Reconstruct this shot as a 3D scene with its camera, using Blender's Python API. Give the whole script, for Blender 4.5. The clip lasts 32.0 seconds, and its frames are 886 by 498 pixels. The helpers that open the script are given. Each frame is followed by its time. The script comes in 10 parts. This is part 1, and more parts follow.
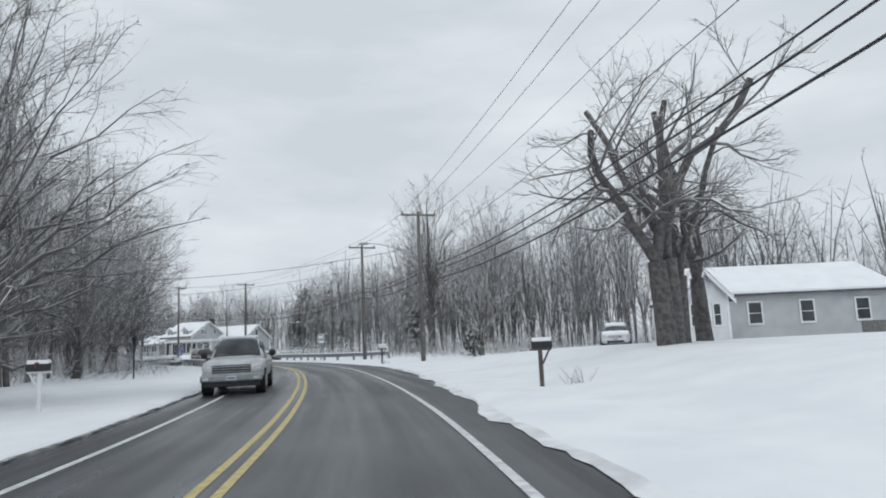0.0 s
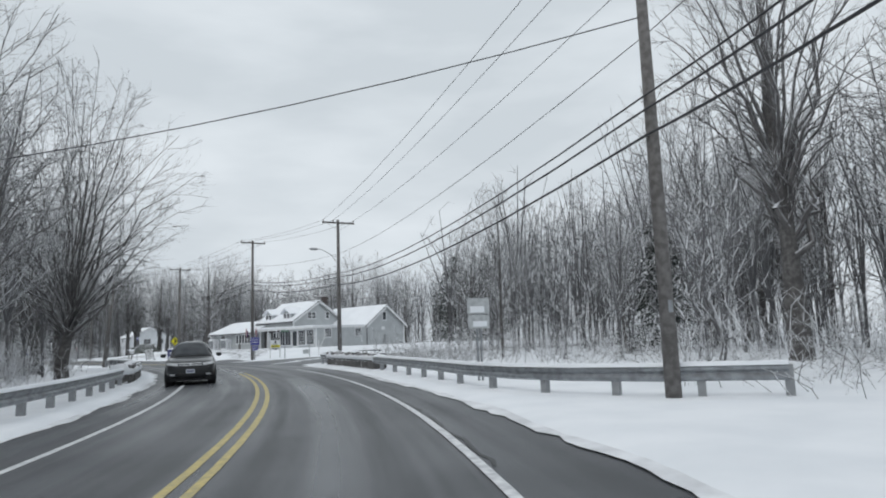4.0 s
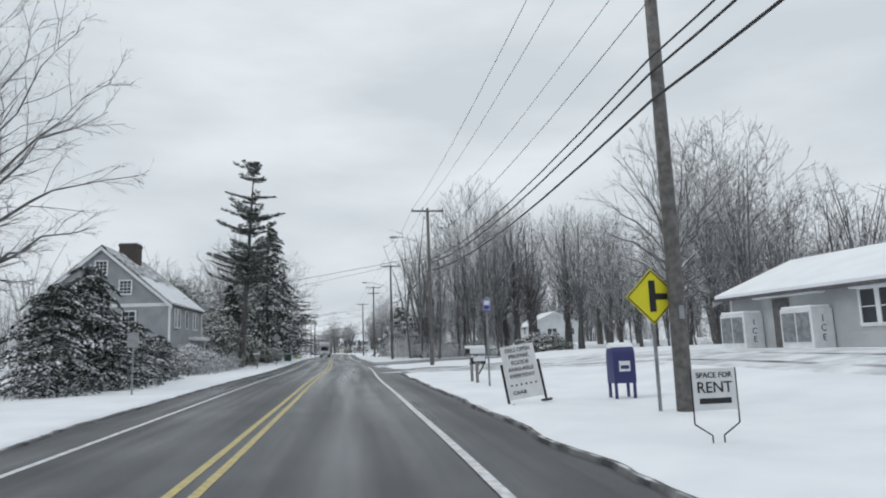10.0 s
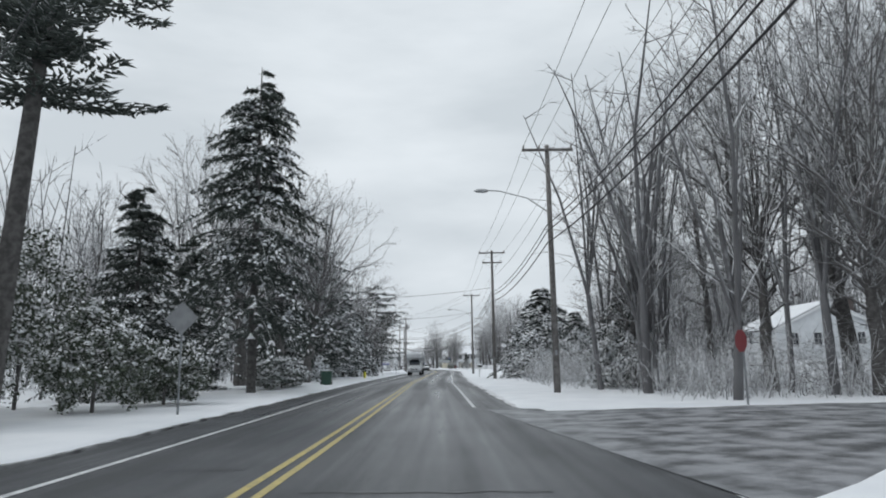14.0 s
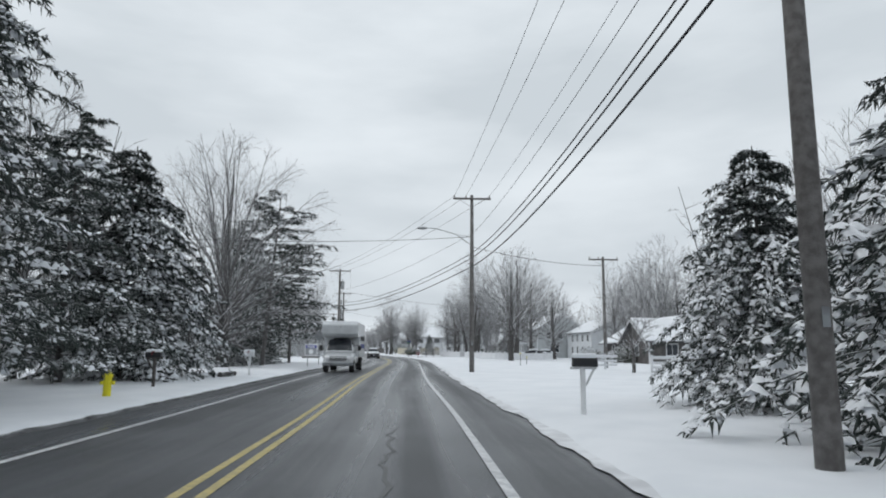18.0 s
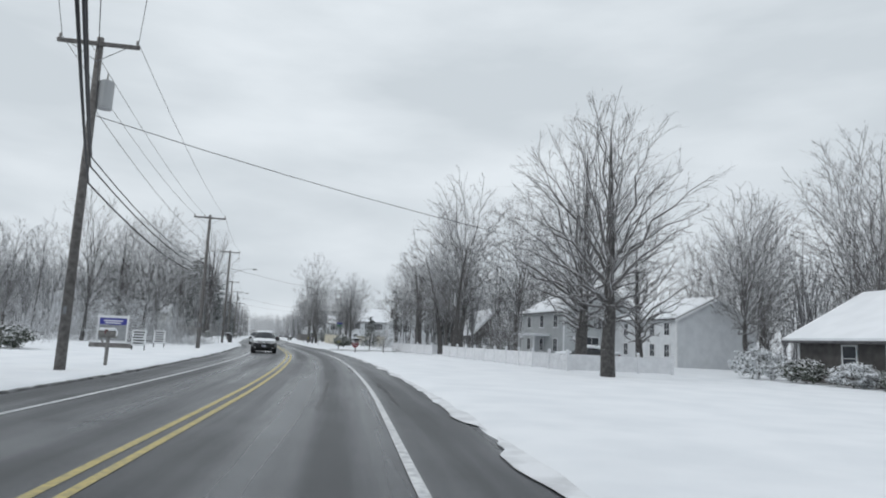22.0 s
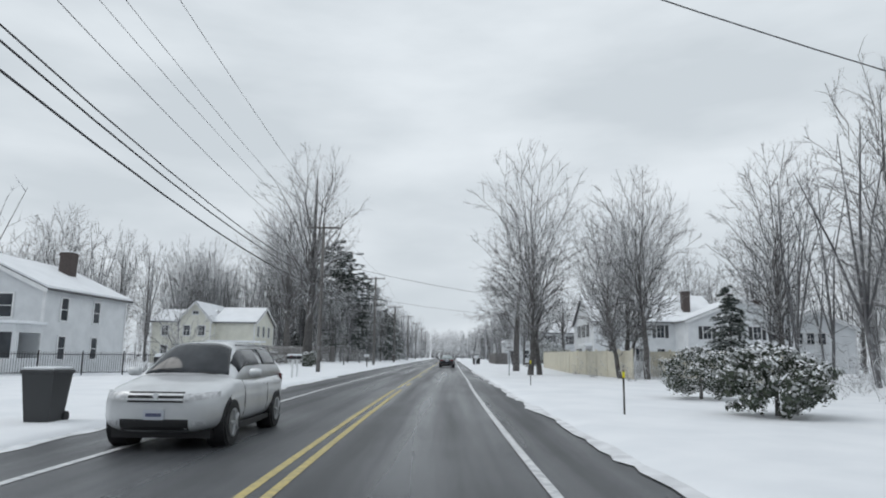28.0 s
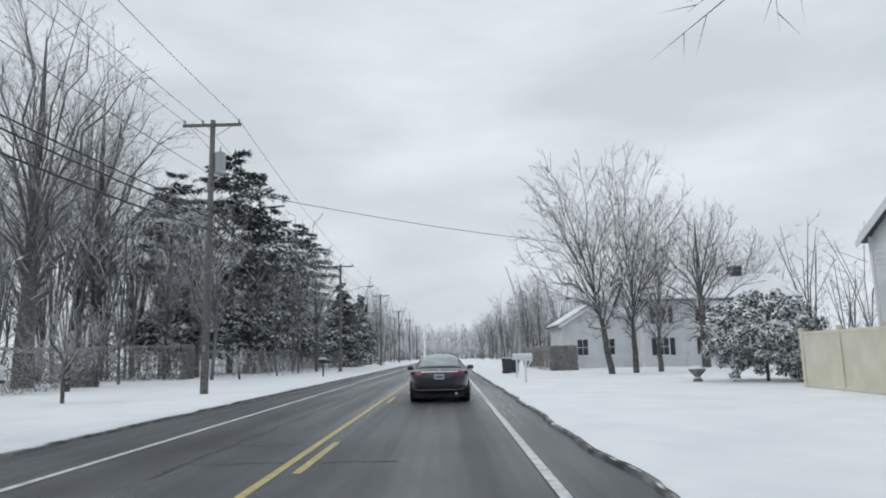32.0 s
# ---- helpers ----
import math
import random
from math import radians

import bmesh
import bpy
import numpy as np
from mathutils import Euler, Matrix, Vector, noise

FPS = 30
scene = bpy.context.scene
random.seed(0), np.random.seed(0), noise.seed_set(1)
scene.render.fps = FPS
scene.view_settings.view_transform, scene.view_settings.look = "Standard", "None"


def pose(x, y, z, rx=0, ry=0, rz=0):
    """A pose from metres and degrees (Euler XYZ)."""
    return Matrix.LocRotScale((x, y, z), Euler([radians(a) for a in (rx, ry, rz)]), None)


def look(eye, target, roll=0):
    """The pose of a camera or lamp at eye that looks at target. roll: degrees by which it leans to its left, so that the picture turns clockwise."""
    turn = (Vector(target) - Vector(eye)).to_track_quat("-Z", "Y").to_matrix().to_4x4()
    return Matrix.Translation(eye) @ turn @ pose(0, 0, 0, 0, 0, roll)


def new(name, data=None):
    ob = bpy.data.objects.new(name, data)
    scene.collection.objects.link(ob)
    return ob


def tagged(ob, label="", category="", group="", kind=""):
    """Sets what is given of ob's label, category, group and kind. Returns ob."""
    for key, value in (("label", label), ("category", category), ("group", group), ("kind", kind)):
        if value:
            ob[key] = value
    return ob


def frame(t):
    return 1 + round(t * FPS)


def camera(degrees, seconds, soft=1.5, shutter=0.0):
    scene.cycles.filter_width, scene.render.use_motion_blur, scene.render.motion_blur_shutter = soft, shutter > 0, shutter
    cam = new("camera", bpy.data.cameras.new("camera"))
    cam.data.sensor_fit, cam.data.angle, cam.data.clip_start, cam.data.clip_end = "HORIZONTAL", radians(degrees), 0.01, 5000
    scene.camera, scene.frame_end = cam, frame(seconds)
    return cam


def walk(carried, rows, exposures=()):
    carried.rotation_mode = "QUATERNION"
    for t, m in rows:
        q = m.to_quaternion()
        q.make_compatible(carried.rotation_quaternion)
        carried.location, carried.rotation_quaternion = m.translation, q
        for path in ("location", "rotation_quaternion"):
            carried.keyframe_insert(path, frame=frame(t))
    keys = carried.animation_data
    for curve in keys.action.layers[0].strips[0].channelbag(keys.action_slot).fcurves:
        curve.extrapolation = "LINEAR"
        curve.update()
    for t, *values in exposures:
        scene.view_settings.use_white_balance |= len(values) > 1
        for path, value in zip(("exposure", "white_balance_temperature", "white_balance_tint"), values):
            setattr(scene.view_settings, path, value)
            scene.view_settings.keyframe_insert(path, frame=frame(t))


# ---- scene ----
# The camera's way: seconds, place, pitch, roll, yaw.
PATH = [
    (0, 2.97, -17.99, 1.49, 7.91, -2.54, -9.40),
    (0.5, 3.28, -12.59, 1.50, 8.16, -2.25, -8.08),
    (1, 3.44, -7.08, 1.52, 8.17, -2.34, -6.15),
    (1.5, 3.68, -1.55, 1.52, 8.06, -2.43, -4.08),
    (2, 3.68, 4.18, 1.51, 7.97, -2.36, -2.15),
    (2.5, 3.47, 10.05, 1.50, 7.86, -2.76, -0.66),
    (3, 3.13, 16.01, 1.49, 7.93, -2.15, 0.69),
    (3.5, 2.59, 22.02, 1.48, 7.92, -1.83, 2.17),
    (4, 1.81, 28.02, 1.47, 7.71, -2.13, 4.07),
    (4.5, 0.73, 33.96, 1.47, 7.43, -2.57, 6.67),
    (5, -0.70, 39.80, 1.47, 7.41, -1.75, 10.25),
    (5.5, -2.51, 45.53, 1.49, 7.53, -1.08, 14.36),
    (6, -4.56, 51.10, 1.51, 7.88, -0.89, 18.12),
    (6.5, -6.81, 56.45, 1.52, 8.24, -0.86, 21.22),
    (7, -9.33, 61.77, 1.53, 8.54, -1.02, 24.15),
    (7.5, -12.19, 67.11, 1.53, 8.70, -1.30, 26.80),
    (8, -15.46, 72.41, 1.52, 8.63, -1.63, 29.43),
    (8.5, -18.85, 77.43, 1.51, 8.61, -1.92, 31.70),
    (9, -22.74, 82.28, 1.50, 8.50, -2.01, 33.76),
    (9.5, -26.90, 87.09, 1.47, 8.48, -1.87, 35.92),
    (10, -31.23, 91.68, 1.45, 8.45, -2.01, 38.04),
    (10.5, -35.80, 96.21, 1.45, 8.57, -2.11, 39.85),
    (11, -40.36, 100.66, 1.47, 8.72, -2.62, 41.31),
    (11.5, -44.94, 105.12, 1.48, 9.08, -3.10, 42.60),
    (12, -49.66, 109.68, 1.46, 9.48, -2.88, 43.67),
    (12.5, -54.46, 114.31, 1.45, 9.86, -2.40, 44.66),
    (13, -59.06, 118.86, 1.43, 9.97, -1.56, 45.68),
    (13.5, -63.52, 123.32, 1.43, 10.13, -1.39, 46.55),
    (14, -68.30, 127.91, 1.45, 9.99, -0.86, 47.33),
    (14.5, -73.28, 132.56, 1.47, 9.81, -0.44, 47.91),
    (15, -78.34, 137.20, 1.48, 9.69, -0.25, 48.16),
    (15.5, -83.37, 141.74, 1.48, 9.65, -0.18, 47.98),
    (16, -88.26, 146.11, 1.48, 9.62, -0.02, 47.27),
    (16.5, -93.19, 150.61, 1.48, 9.30, -0.01, 46.36),
    (17, -98.25, 155.19, 1.49, 8.97, -0.01, 45.41),
    (17.5, -103.53, 159.84, 1.51, 8.69, -0.05, 44.47),
    (18, -108.68, 164.40, 1.50, 8.73, 0.40, 43.63),
    (18.5, -113.60, 169.19, 1.46, 8.79, 0.59, 43.16),
    (19, -118.70, 174.12, 1.47, 8.78, 1.03, 42.70),
    (19.5, -123.90, 179.00, 1.50, 8.47, 1.49, 42.05),
    (20, -129.17, 183.78, 1.51, 8.02, 1.89, 41.15),
    (20.5, -134.06, 188.43, 1.50, 7.61, 1.89, 40.20),
    (21, -138.79, 193.11, 1.48, 7.45, 2.24, 39.25),
    (21.5, -143.62, 197.78, 1.47, 7.66, 2.65, 38.41),
    (22, -148.66, 202.59, 1.48, 8.07, 2.64, 38.11),
    (22.5, -153.53, 207.33, 1.48, 8.19, 2.66, 38.56),
    (23, -158.32, 211.92, 1.48, 8.06, 2.27, 39.33),
    (23.5, -163.19, 216.54, 1.48, 7.86, 1.65, 40.20),
    (24, -168.33, 221.20, 1.48, 7.89, 1.02, 41.27),
    (24.5, -173.72, 225.89, 1.48, 8.17, 0.77, 42.81),
    (25, -178.98, 230.29, 1.49, 8.47, 0.81, 44.62),
    (25.5, -184.25, 234.53, 1.49, 8.57, 1.21, 46.85),
    (26, -189.76, 238.74, 1.47, 8.62, 1.71, 49.13),
    (26.5, -195.42, 242.96, 1.46, 8.57, 1.57, 51.10),
    (27, -201.11, 247.17, 1.48, 8.71, 1.02, 52.50),
    (27.5, -206.86, 251.39, 1.49, 8.91, 0.68, 53.45),
    (28, -212.67, 255.62, 1.51, 9.16, 0.72, 54.08),
    (28.5, -218.56, 259.89, 1.52, 9.47, 1.02, 54.50),
    (29, -224.53, 264.20, 1.52, 9.84, 1.13, 54.84),
    (29.5, -230.58, 268.68, 1.51, 10.22, 1.09, 54.81),
    (30, -236.30, 273.07, 1.48, 10.30, 0.74, 54.59),
    (30.5, -242.15, 277.53, 1.45, 10.13, 0.33, 54.06),
    (31, -248.29, 282.06, 1.45, 9.73, -0.27, 53.58),
    (31.5, -254.57, 286.78, 1.45, 9.34, -1.02, 53.41),
    (32, -260.95, 291.44, 1.44, 9.19, -1.36, 53.62),
]
cam = camera(68.0, 32.0, soft=1.9, shutter=0.0)
walk(cam, [(t, pose(x, y, z, 0, 0, yaw) @ pose(0, 0, 0, 90 + pitch) @ pose(0, 0, 0, 0, 0, roll)) for t, x, y, z, pitch, roll, yaw in PATH],
     exposures=[(0, 0.0), (32, 0.0)])

# ---- world and light ----
world = bpy.data.worlds.new("overcast_sky")
scene.world = world
world.use_nodes = True
wt = world.node_tree
for n in list(wt.nodes):
    wt.nodes.remove(n)
w_out = wt.nodes.new("ShaderNodeOutputWorld")
w_bg = wt.nodes.new("ShaderNodeBackground")
w_co = wt.nodes.new("ShaderNodeTexCoord")
w_map = wt.nodes.new("ShaderNodeMapping")
w_map.inputs["Scale"].default_value = (1.6, 1.6, 5.5)
w_ns = wt.nodes.new("ShaderNodeTexNoise")
w_ns.inputs["Scale"].default_value = 1.7
w_ns.inputs["Detail"].default_value = 5.0
w_ns.inputs["Roughness"].default_value = 0.5
w_rmp = wt.nodes.new("ShaderNodeValToRGB")
w_rmp.color_ramp.elements[0].position, w_rmp.color_ramp.elements[0].color = 0.36, (0.625, 0.685, 0.735, 1)
w_rmp.color_ramp.elements[1].position, w_rmp.color_ramp.elements[1].color = 0.68, (0.79, 0.85, 0.90, 1)
w_bg.inputs["Strength"].default_value = 0.97
wt.links.new(w_co.outputs["Generated"], w_map.inputs["Vector"])
wt.links.new(w_map.outputs["Vector"], w_ns.inputs["Vector"])
wt.links.new(w_ns.outputs["Fac"], w_rmp.inputs["Fac"])
wt.links.new(w_rmp.outputs["Color"], w_bg.inputs["Color"])
wt.links.new(w_bg.outputs["Background"], w_out.inputs["Surface"])
sun = new("sun", bpy.data.lights.new("sun", "SUN"))
sun.data.energy, sun.data.angle, sun.data.color = 0.6, radians(30), (1.0, 0.98, 0.95)
sun.matrix_world = look((0, 0, 50), (25, 30, 0))

# ---- the road's centre line, and places along it ----
CENTRE = [(1.3, -17.9), (1.8, -2.9), (1.4, 12.1), (-0.0, 27.0), (-3.2, 41.6), (-8.4, 55.7), (-15.3, 69.0), (-24.1, 81.2), (-34.3, 92.1), (-45.1, 102.5), (-56.0, 112.8), (-66.8, 123.3), (-77.7, 133.5), (-88.8, 143.6), (-100.0, 153.7), (-111.1, 163.7), (-122.0, 174.0), (-133.0, 184.2), (-143.9, 194.6), (-154.7, 205.0), (-165.5, 215.3), (-176.7, 225.3), (-188.2, 234.9), (-200.1, 244.0), (-212.2, 252.9), (-224.4, 261.7), (-236.5, 270.6), (-248.5, 279.6), (-260.5, 288.5)]


def spline(points, n=15):
    out = []
    for i in range(1, len(points) - 2):
        a, b, c, e = points[i - 1:i + 3]
        for k in range(n):
            u = k / n
            out.append(0.5 * (2 * b + (c - a) * u + (2 * a - 5 * b + 4 * c - e) * u * u + (3 * b - a - 3 * c + e) * u ** 3))
    return np.array(out)


K0 = np.array(CENTRE)
back, fore = K0[0] - K0[1], K0[-1] - K0[-3]
back, fore = back / np.linalg.norm(back), fore / np.linalg.norm(fore)
LINE = spline(np.vstack([K0[0] + back * np.array([[90], [75], [60], [45], [30], [15]]), K0, K0[-1] + fore * 15 * np.arange(1, 40)[:, None]]))
ALONG = np.r_[0, np.cumsum(np.linalg.norm(np.diff(LINE, axis=0), axis=1))]
ALONG -= ALONG[np.argmin(((LINE - K0[0]) ** 2).sum(1))]
TANG = np.gradient(LINE, axis=0)
TANG /= np.linalg.norm(TANG, axis=1)[:, None]


def at(s, d, z=0.0):
    """s metres along the centre line, d metres to its right, z up."""
    x, y = (np.interp(s, ALONG, LINE[:, k]) for k in (0, 1))
    tx, ty = (np.interp(s, ALONG, TANG[:, k]) for k in (0, 1))
    return Vector((x + d * ty, y - d * tx, z))


def heading(s):
    tx, ty = (np.interp(s, ALONG, TANG[:, k]) for k in (0, 1))
    return math.degrees(math.atan2(ty, tx)) - 90


def spot(s, d, turn=0.0, z=None):
    """A pose on the ground: local y runs along the road, x to its right."""
    p = at(s, d)
    return pose(p.x, p.y, lie(d) + rise(s, d) if z is None else z, 0, 0, heading(s) + turn)


def ramp(a, b, x):
    u = min(max((x - a) / (b - a), 0.0), 1.0)
    return u * u * (3 - 2 * u)


def rise(s, d):
    """The snowy yards beside the start of the road and before the restaurant climb away from it."""
    if d <= 6.5:
        return 0.0
    return 0.85 * ramp(6.5, 13, d) * ramp(-14, 2, s) * (1 - ramp(24, 52, s)) + 0.80 * ramp(8.5, 17, d) * ramp(105.5, 115, s) * (1 - ramp(162, 177, s)) + 1.6 * ramp(20, 35, d) * ramp(200, 222, s) * (1 - ramp(252, 272, s))


MOUTHS = ((89.0, 109.5), (104.5, 118.0), (155.5, 166.0), (175.0, 192.0), (350.0, 363.0))


def mouth(s, d):
    """1 where a side road or drive meets the road on its right, 0 away from it."""
    if d < 0:
        return 0.0
    return max(ramp(a - 1.2, a + 0.6, s) * (1 - ramp(b - 0.6, b + 1.2, s)) for a, b in MOUTHS) * (1 - ramp(6.0, 11.0, d))


def ground_z(s, d):
    m = mouth(s, d)
    return (lie(d) + rise(s, d)) * (1 - m) + 0.01 * m


def lie(d):
    """Height of the snow at d metres from the centre line."""
    a = abs(d)
    if -4.3 < d < 4.2:
        return 0.0
    return 0.10 + 0.05 * min(max(a - 6, 0), 8) / 8 if a < 30 else max(0.15 - 0.22 * (a - 30) / 45, -0.07)


# ---- materials ----
def material(name, colour, rough=0.8, metal=0.0, second=None, scale=8.0, detail=4.0, bump=0.0, bump_scale=60.0, snow=0.0, snow_low=0.25, snow_high=0.6, vary=0.0, coat=0.0, trans=0.0, emit=None):
    """A surface: two colours mixed by noise at one scale, relief at another, and snow on what faces up."""
    m = bpy.data.materials.new(name)
    m.use_nodes = True
    t = m.node_tree
    b = t.nodes["Principled BSDF"]
    b.inputs["Roughness"].default_value, b.inputs["Metallic"].default_value = rough, metal
    if coat:
        b.inputs["Coat Weight"].default_value, b.inputs["Coat Roughness"].default_value = coat, 0.06
    if trans:
        b.inputs["Transmission Weight"].default_value = trans
    co = t.nodes.new("ShaderNodeTexCoord")
    geo = t.nodes.new("ShaderNodeNewGeometry")
    out = None
    rgb = t.nodes.new("ShaderNodeRGB")
    rgb.outputs[0].default_value = (*colour, 1)
    out = rgb.outputs[0]
    if second:
        ns = t.nodes.new("ShaderNodeTexNoise")
        ns.inputs["Scale"].default_value, ns.inputs["Detail"].default_value = scale, detail
        t.links.new(geo.outputs["Position"], ns.inputs["Vector"])
        rp = t.nodes.new("ShaderNodeValToRGB")
        rp.color_ramp.elements[0].position, rp.color_ramp.elements[1].position = 0.38, 0.64
        t.links.new(ns.outputs["Fac"], rp.inputs["Fac"])
        mx = t.nodes.new("ShaderNodeMix")
        mx.data_type = "RGBA"
        t.links.new(rp.outputs["Color"], mx.inputs["Factor"])
        t.links.new(out, mx.inputs["A"])
        mx.inputs["B"].default_value = (*second, 1)
        out = mx.outputs["Result"]
    if vary:
        info = t.nodes.new("ShaderNodeObjectInfo")
        mr = t.nodes.new("ShaderNodeMapRange")
        mr.inputs["To Min"].default_value, mr.inputs["To Max"].default_value = 1 - vary, 1 + vary
        t.links.new(info.outputs["Random"], mr.inputs["Value"])
        hs = t.nodes.new("ShaderNodeHueSaturation")
        t.links.new(mr.outputs["Result"], hs.inputs["Value"])
        t.links.new(out, hs.inputs["Color"])
        out = hs.outputs["Color"]
    if snow:
        sx = t.nodes.new("ShaderNodeSeparateXYZ")
        t.links.new(geo.outputs["Normal"], sx.inputs["Vector"])
        n2 = t.nodes.new("ShaderNodeTexNoise")
        n2.inputs["Scale"].default_value = 2.3
        t.links.new(geo.outputs["Position"], n2.inputs["Vector"])
        ad = t.nodes.new("ShaderNodeMath")
        ad.operation = "MULTIPLY_ADD"
        t.links.new(n2.outputs["Fac"], ad.inputs[0])
        ad.inputs[1].default_value = 0.7
        t.links.new(sx.outputs["Z"], ad.inputs[2])
        mr = t.nodes.new("ShaderNodeMapRange")
        mr.inputs["From Min"].default_value, mr.inputs["From Max"].default_value = snow_low + 0.35, snow_high + 0.35
        mr.inputs["To Max"].default_value = snow
        t.links.new(ad.outputs[0], mr.inputs["Value"])
        mx = t.nodes.new("ShaderNodeMix")
        mx.data_type = "RGBA"
        t.links.new(mr.outputs["Result"], mx.inputs["Factor"])
        t.links.new(out, mx.inputs["A"])
        mx.inputs["B"].default_value = (0.86, 0.88, 0.91, 1)
        out = mx.outputs["Result"]
    t.links.new(out, b.inputs["Base Color"])
    if bump:
        nb = t.nodes.new("ShaderNodeTexNoise")
        nb.inputs["Scale"].default_value, nb.inputs["Detail"].default_value = bump_scale, 6.0
        t.links.new(geo.outputs["Position"], nb.inputs["Vector"])
        bp = t.nodes.new("ShaderNodeBump")
        bp.inputs["Strength"].default_value, bp.inputs["Distance"].default_value = bump, 0.02
        t.links.new(nb.outputs["Fac"], bp.inputs["Height"])
        t.links.new(bp.outputs["Normal"], b.inputs["Normal"])
    if emit:
        b.inputs["Emission Color"].default_value = (*emit[0], 1)
        b.inputs["Emission Strength"].default_value = emit[1]
    return m


SNOW = material("snow", (0.87, 0.89, 0.92), 0.75, second=(0.80, 0.825, 0.86), scale=0.55, bump=0.35, bump_scale=5.0)
SNOW_DIRTY = material("dirty_snow", (0.82, 0.835, 0.86), 0.8, second=(0.62, 0.63, 0.65), scale=1.6, bump=0.6, bump_scale=9.0)
ASPHALT = material("wet_asphalt", (0.066, 0.070, 0.077), 0.42, second=(0.108, 0.113, 0.121), scale=0.6, bump=0.5, bump_scale=70.0)
def road_surface():
    """Wet asphalt: grain, patches, and streaks that follow the lanes, by the distances along and across stored on the mesh."""
    m = material("wet_asphalt", (0.060, 0.064, 0.071), 0.42, second=(0.100, 0.105, 0.114), scale=0.35, detail=5.0, bump=0.5, bump_scale=70.0)
    t = m.node_tree
    b = t.nodes["Principled BSDF"]
    at_ = t.nodes.new("ShaderNodeAttribute")
    at_.attribute_name = "lane"
    mp = t.nodes.new("ShaderNodeMapping")
    mp.inputs["Scale"].default_value = (0.035, 1.1, 1.0)
    t.links.new(at_.outputs["Vector"], mp.inputs["Vector"])
    ns = t.nodes.new("ShaderNodeTexNoise")
    ns.inputs["Scale"].default_value, ns.inputs["Detail"].default_value = 1.0, 5.0
    t.links.new(mp.outputs["Vector"], ns.inputs["Vector"])
    # worn and wet wheel tracks, two to each lane, with wet sheen painted in
    sx = t.nodes.new("ShaderNodeSeparateXYZ")
    t.links.new(at_.outputs["Vector"], sx.inputs["Vector"])
    wv = t.nodes.new("ShaderNodeMath")
    wv.operation = "MULTIPLY"
    wv.inputs[1].default_value = 2 * math.pi / 1.62
    t.links.new(sx.outputs["Y"], wv.inputs[0])
    co_ = t.nodes.new("ShaderNodeMath")
    co_.operation = "COSINE"
    t.links.new(wv.outputs[0], co_.inputs[0])
    mix = t.nodes.new("ShaderNodeMath")
    mix.operation = "MULTIPLY_ADD"
    t.links.new(co_.outputs[0], mix.inputs[0])
    mix.inputs[1].default_value = 0.07
    t.links.new(ns.outputs["Fac"], mix.inputs[2])
    # lighter streaks put the wet road's sky reflection into the base colour
    tone = t.nodes.new("ShaderNodeMapRange")
    tone.inputs["From Min"].default_value, tone.inputs["From Max"].default_value = 0.30, 0.70
    tone.inputs["To Min"].default_value, tone.inputs["To Max"].default_value = 0.66, 1.30
    t.links.new(mix.outputs[0], tone.inputs["Value"])
    hs = t.nodes.new("ShaderNodeHueSaturation")
    old = b.inputs["Base Color"].links[0].from_socket
    t.links.new(tone.outputs["Result"], hs.inputs["Value"])
    t.links.new(old, hs.inputs["Color"])
    t.links.new(hs.outputs["Color"], b.inputs["Base Color"])
    gl = t.nodes.new("ShaderNodeMapRange")
    gl.inputs["From Min"].default_value, gl.inputs["From Max"].default_value = 0.35, 0.65
    gl.inputs["To Min"].default_value, gl.inputs["To Max"].default_value = 0.50, 0.26
    t.links.new(mix.outputs[0], gl.inputs["Value"])
    t.links.new(gl.outputs["Result"], b.inputs["Roughness"])
    return m


ROAD = road_surface()
SLUSH = material("slush", (0.83, 0.85, 0.88), 0.55, second=(0.52, 0.535, 0.56), scale=1.1, detail=6.0, bump=0.6, bump_scale=9.0)
TAR = material("crack_tar", (0.022, 0.022, 0.024), 0.4)
SLUSH_WET = material("wet_slush", (0.34, 0.35, 0.37), 0.45, second=(0.085, 0.09, 0.095), scale=1.4, detail=7.0, bump=0.5, bump_scale=12.0)
SLUSH_MIX = material("part_melted_slush", (0.10, 0.105, 0.112), 0.5, second=(0.74, 0.76, 0.79), scale=0.75, detail=9.0, bump=0.6, bump_scale=9.0)
YELLOW_PAINT = material("yellow_road_paint", (0.60, 0.49, 0.19), 0.55, second=(0.42, 0.36, 0.18), scale=9.0, detail=7.0, bump=0.3)
KERB = material("dark_asphalt_kerb", (0.034, 0.035, 0.037), 0.8, second=(0.22, 0.225, 0.23), scale=1.6, detail=6.0, bump=0.8, bump_scale=30.0, snow=0.9, snow_low=0.95, snow_high=1.15)
WHITE_PAINT = material("white_road_paint", (0.76, 0.77, 0.78), 0.6, second=(0.50, 0.51, 0.53), scale=6.0, detail=7.0, bump=0.3)
BARK = material("grey_bark", (0.075, 0.071, 0.070), 0.9, second=(0.150, 0.144, 0.141), scale=6.0, bump=0.9, bump_scale=30.0, snow=0.85, snow_low=0.5, snow_high=0.85, vary=0.25)
TWIG = material("grey_twigs", (0.108, 0.103, 0.103), 0.9, second=(0.172, 0.165, 0.163), scale=2.0, snow=0.9, snow_low=0.10, snow_high=0.6, vary=0.25)
TWIG_SNOWY = material("snow_bent_twigs", (0.10, 0.096, 0.095), 0.9, second=(0.16, 0.155, 0.152), scale=2.0, snow=0.95, snow_low=-0.3, snow_high=0.2, vary=0.2)
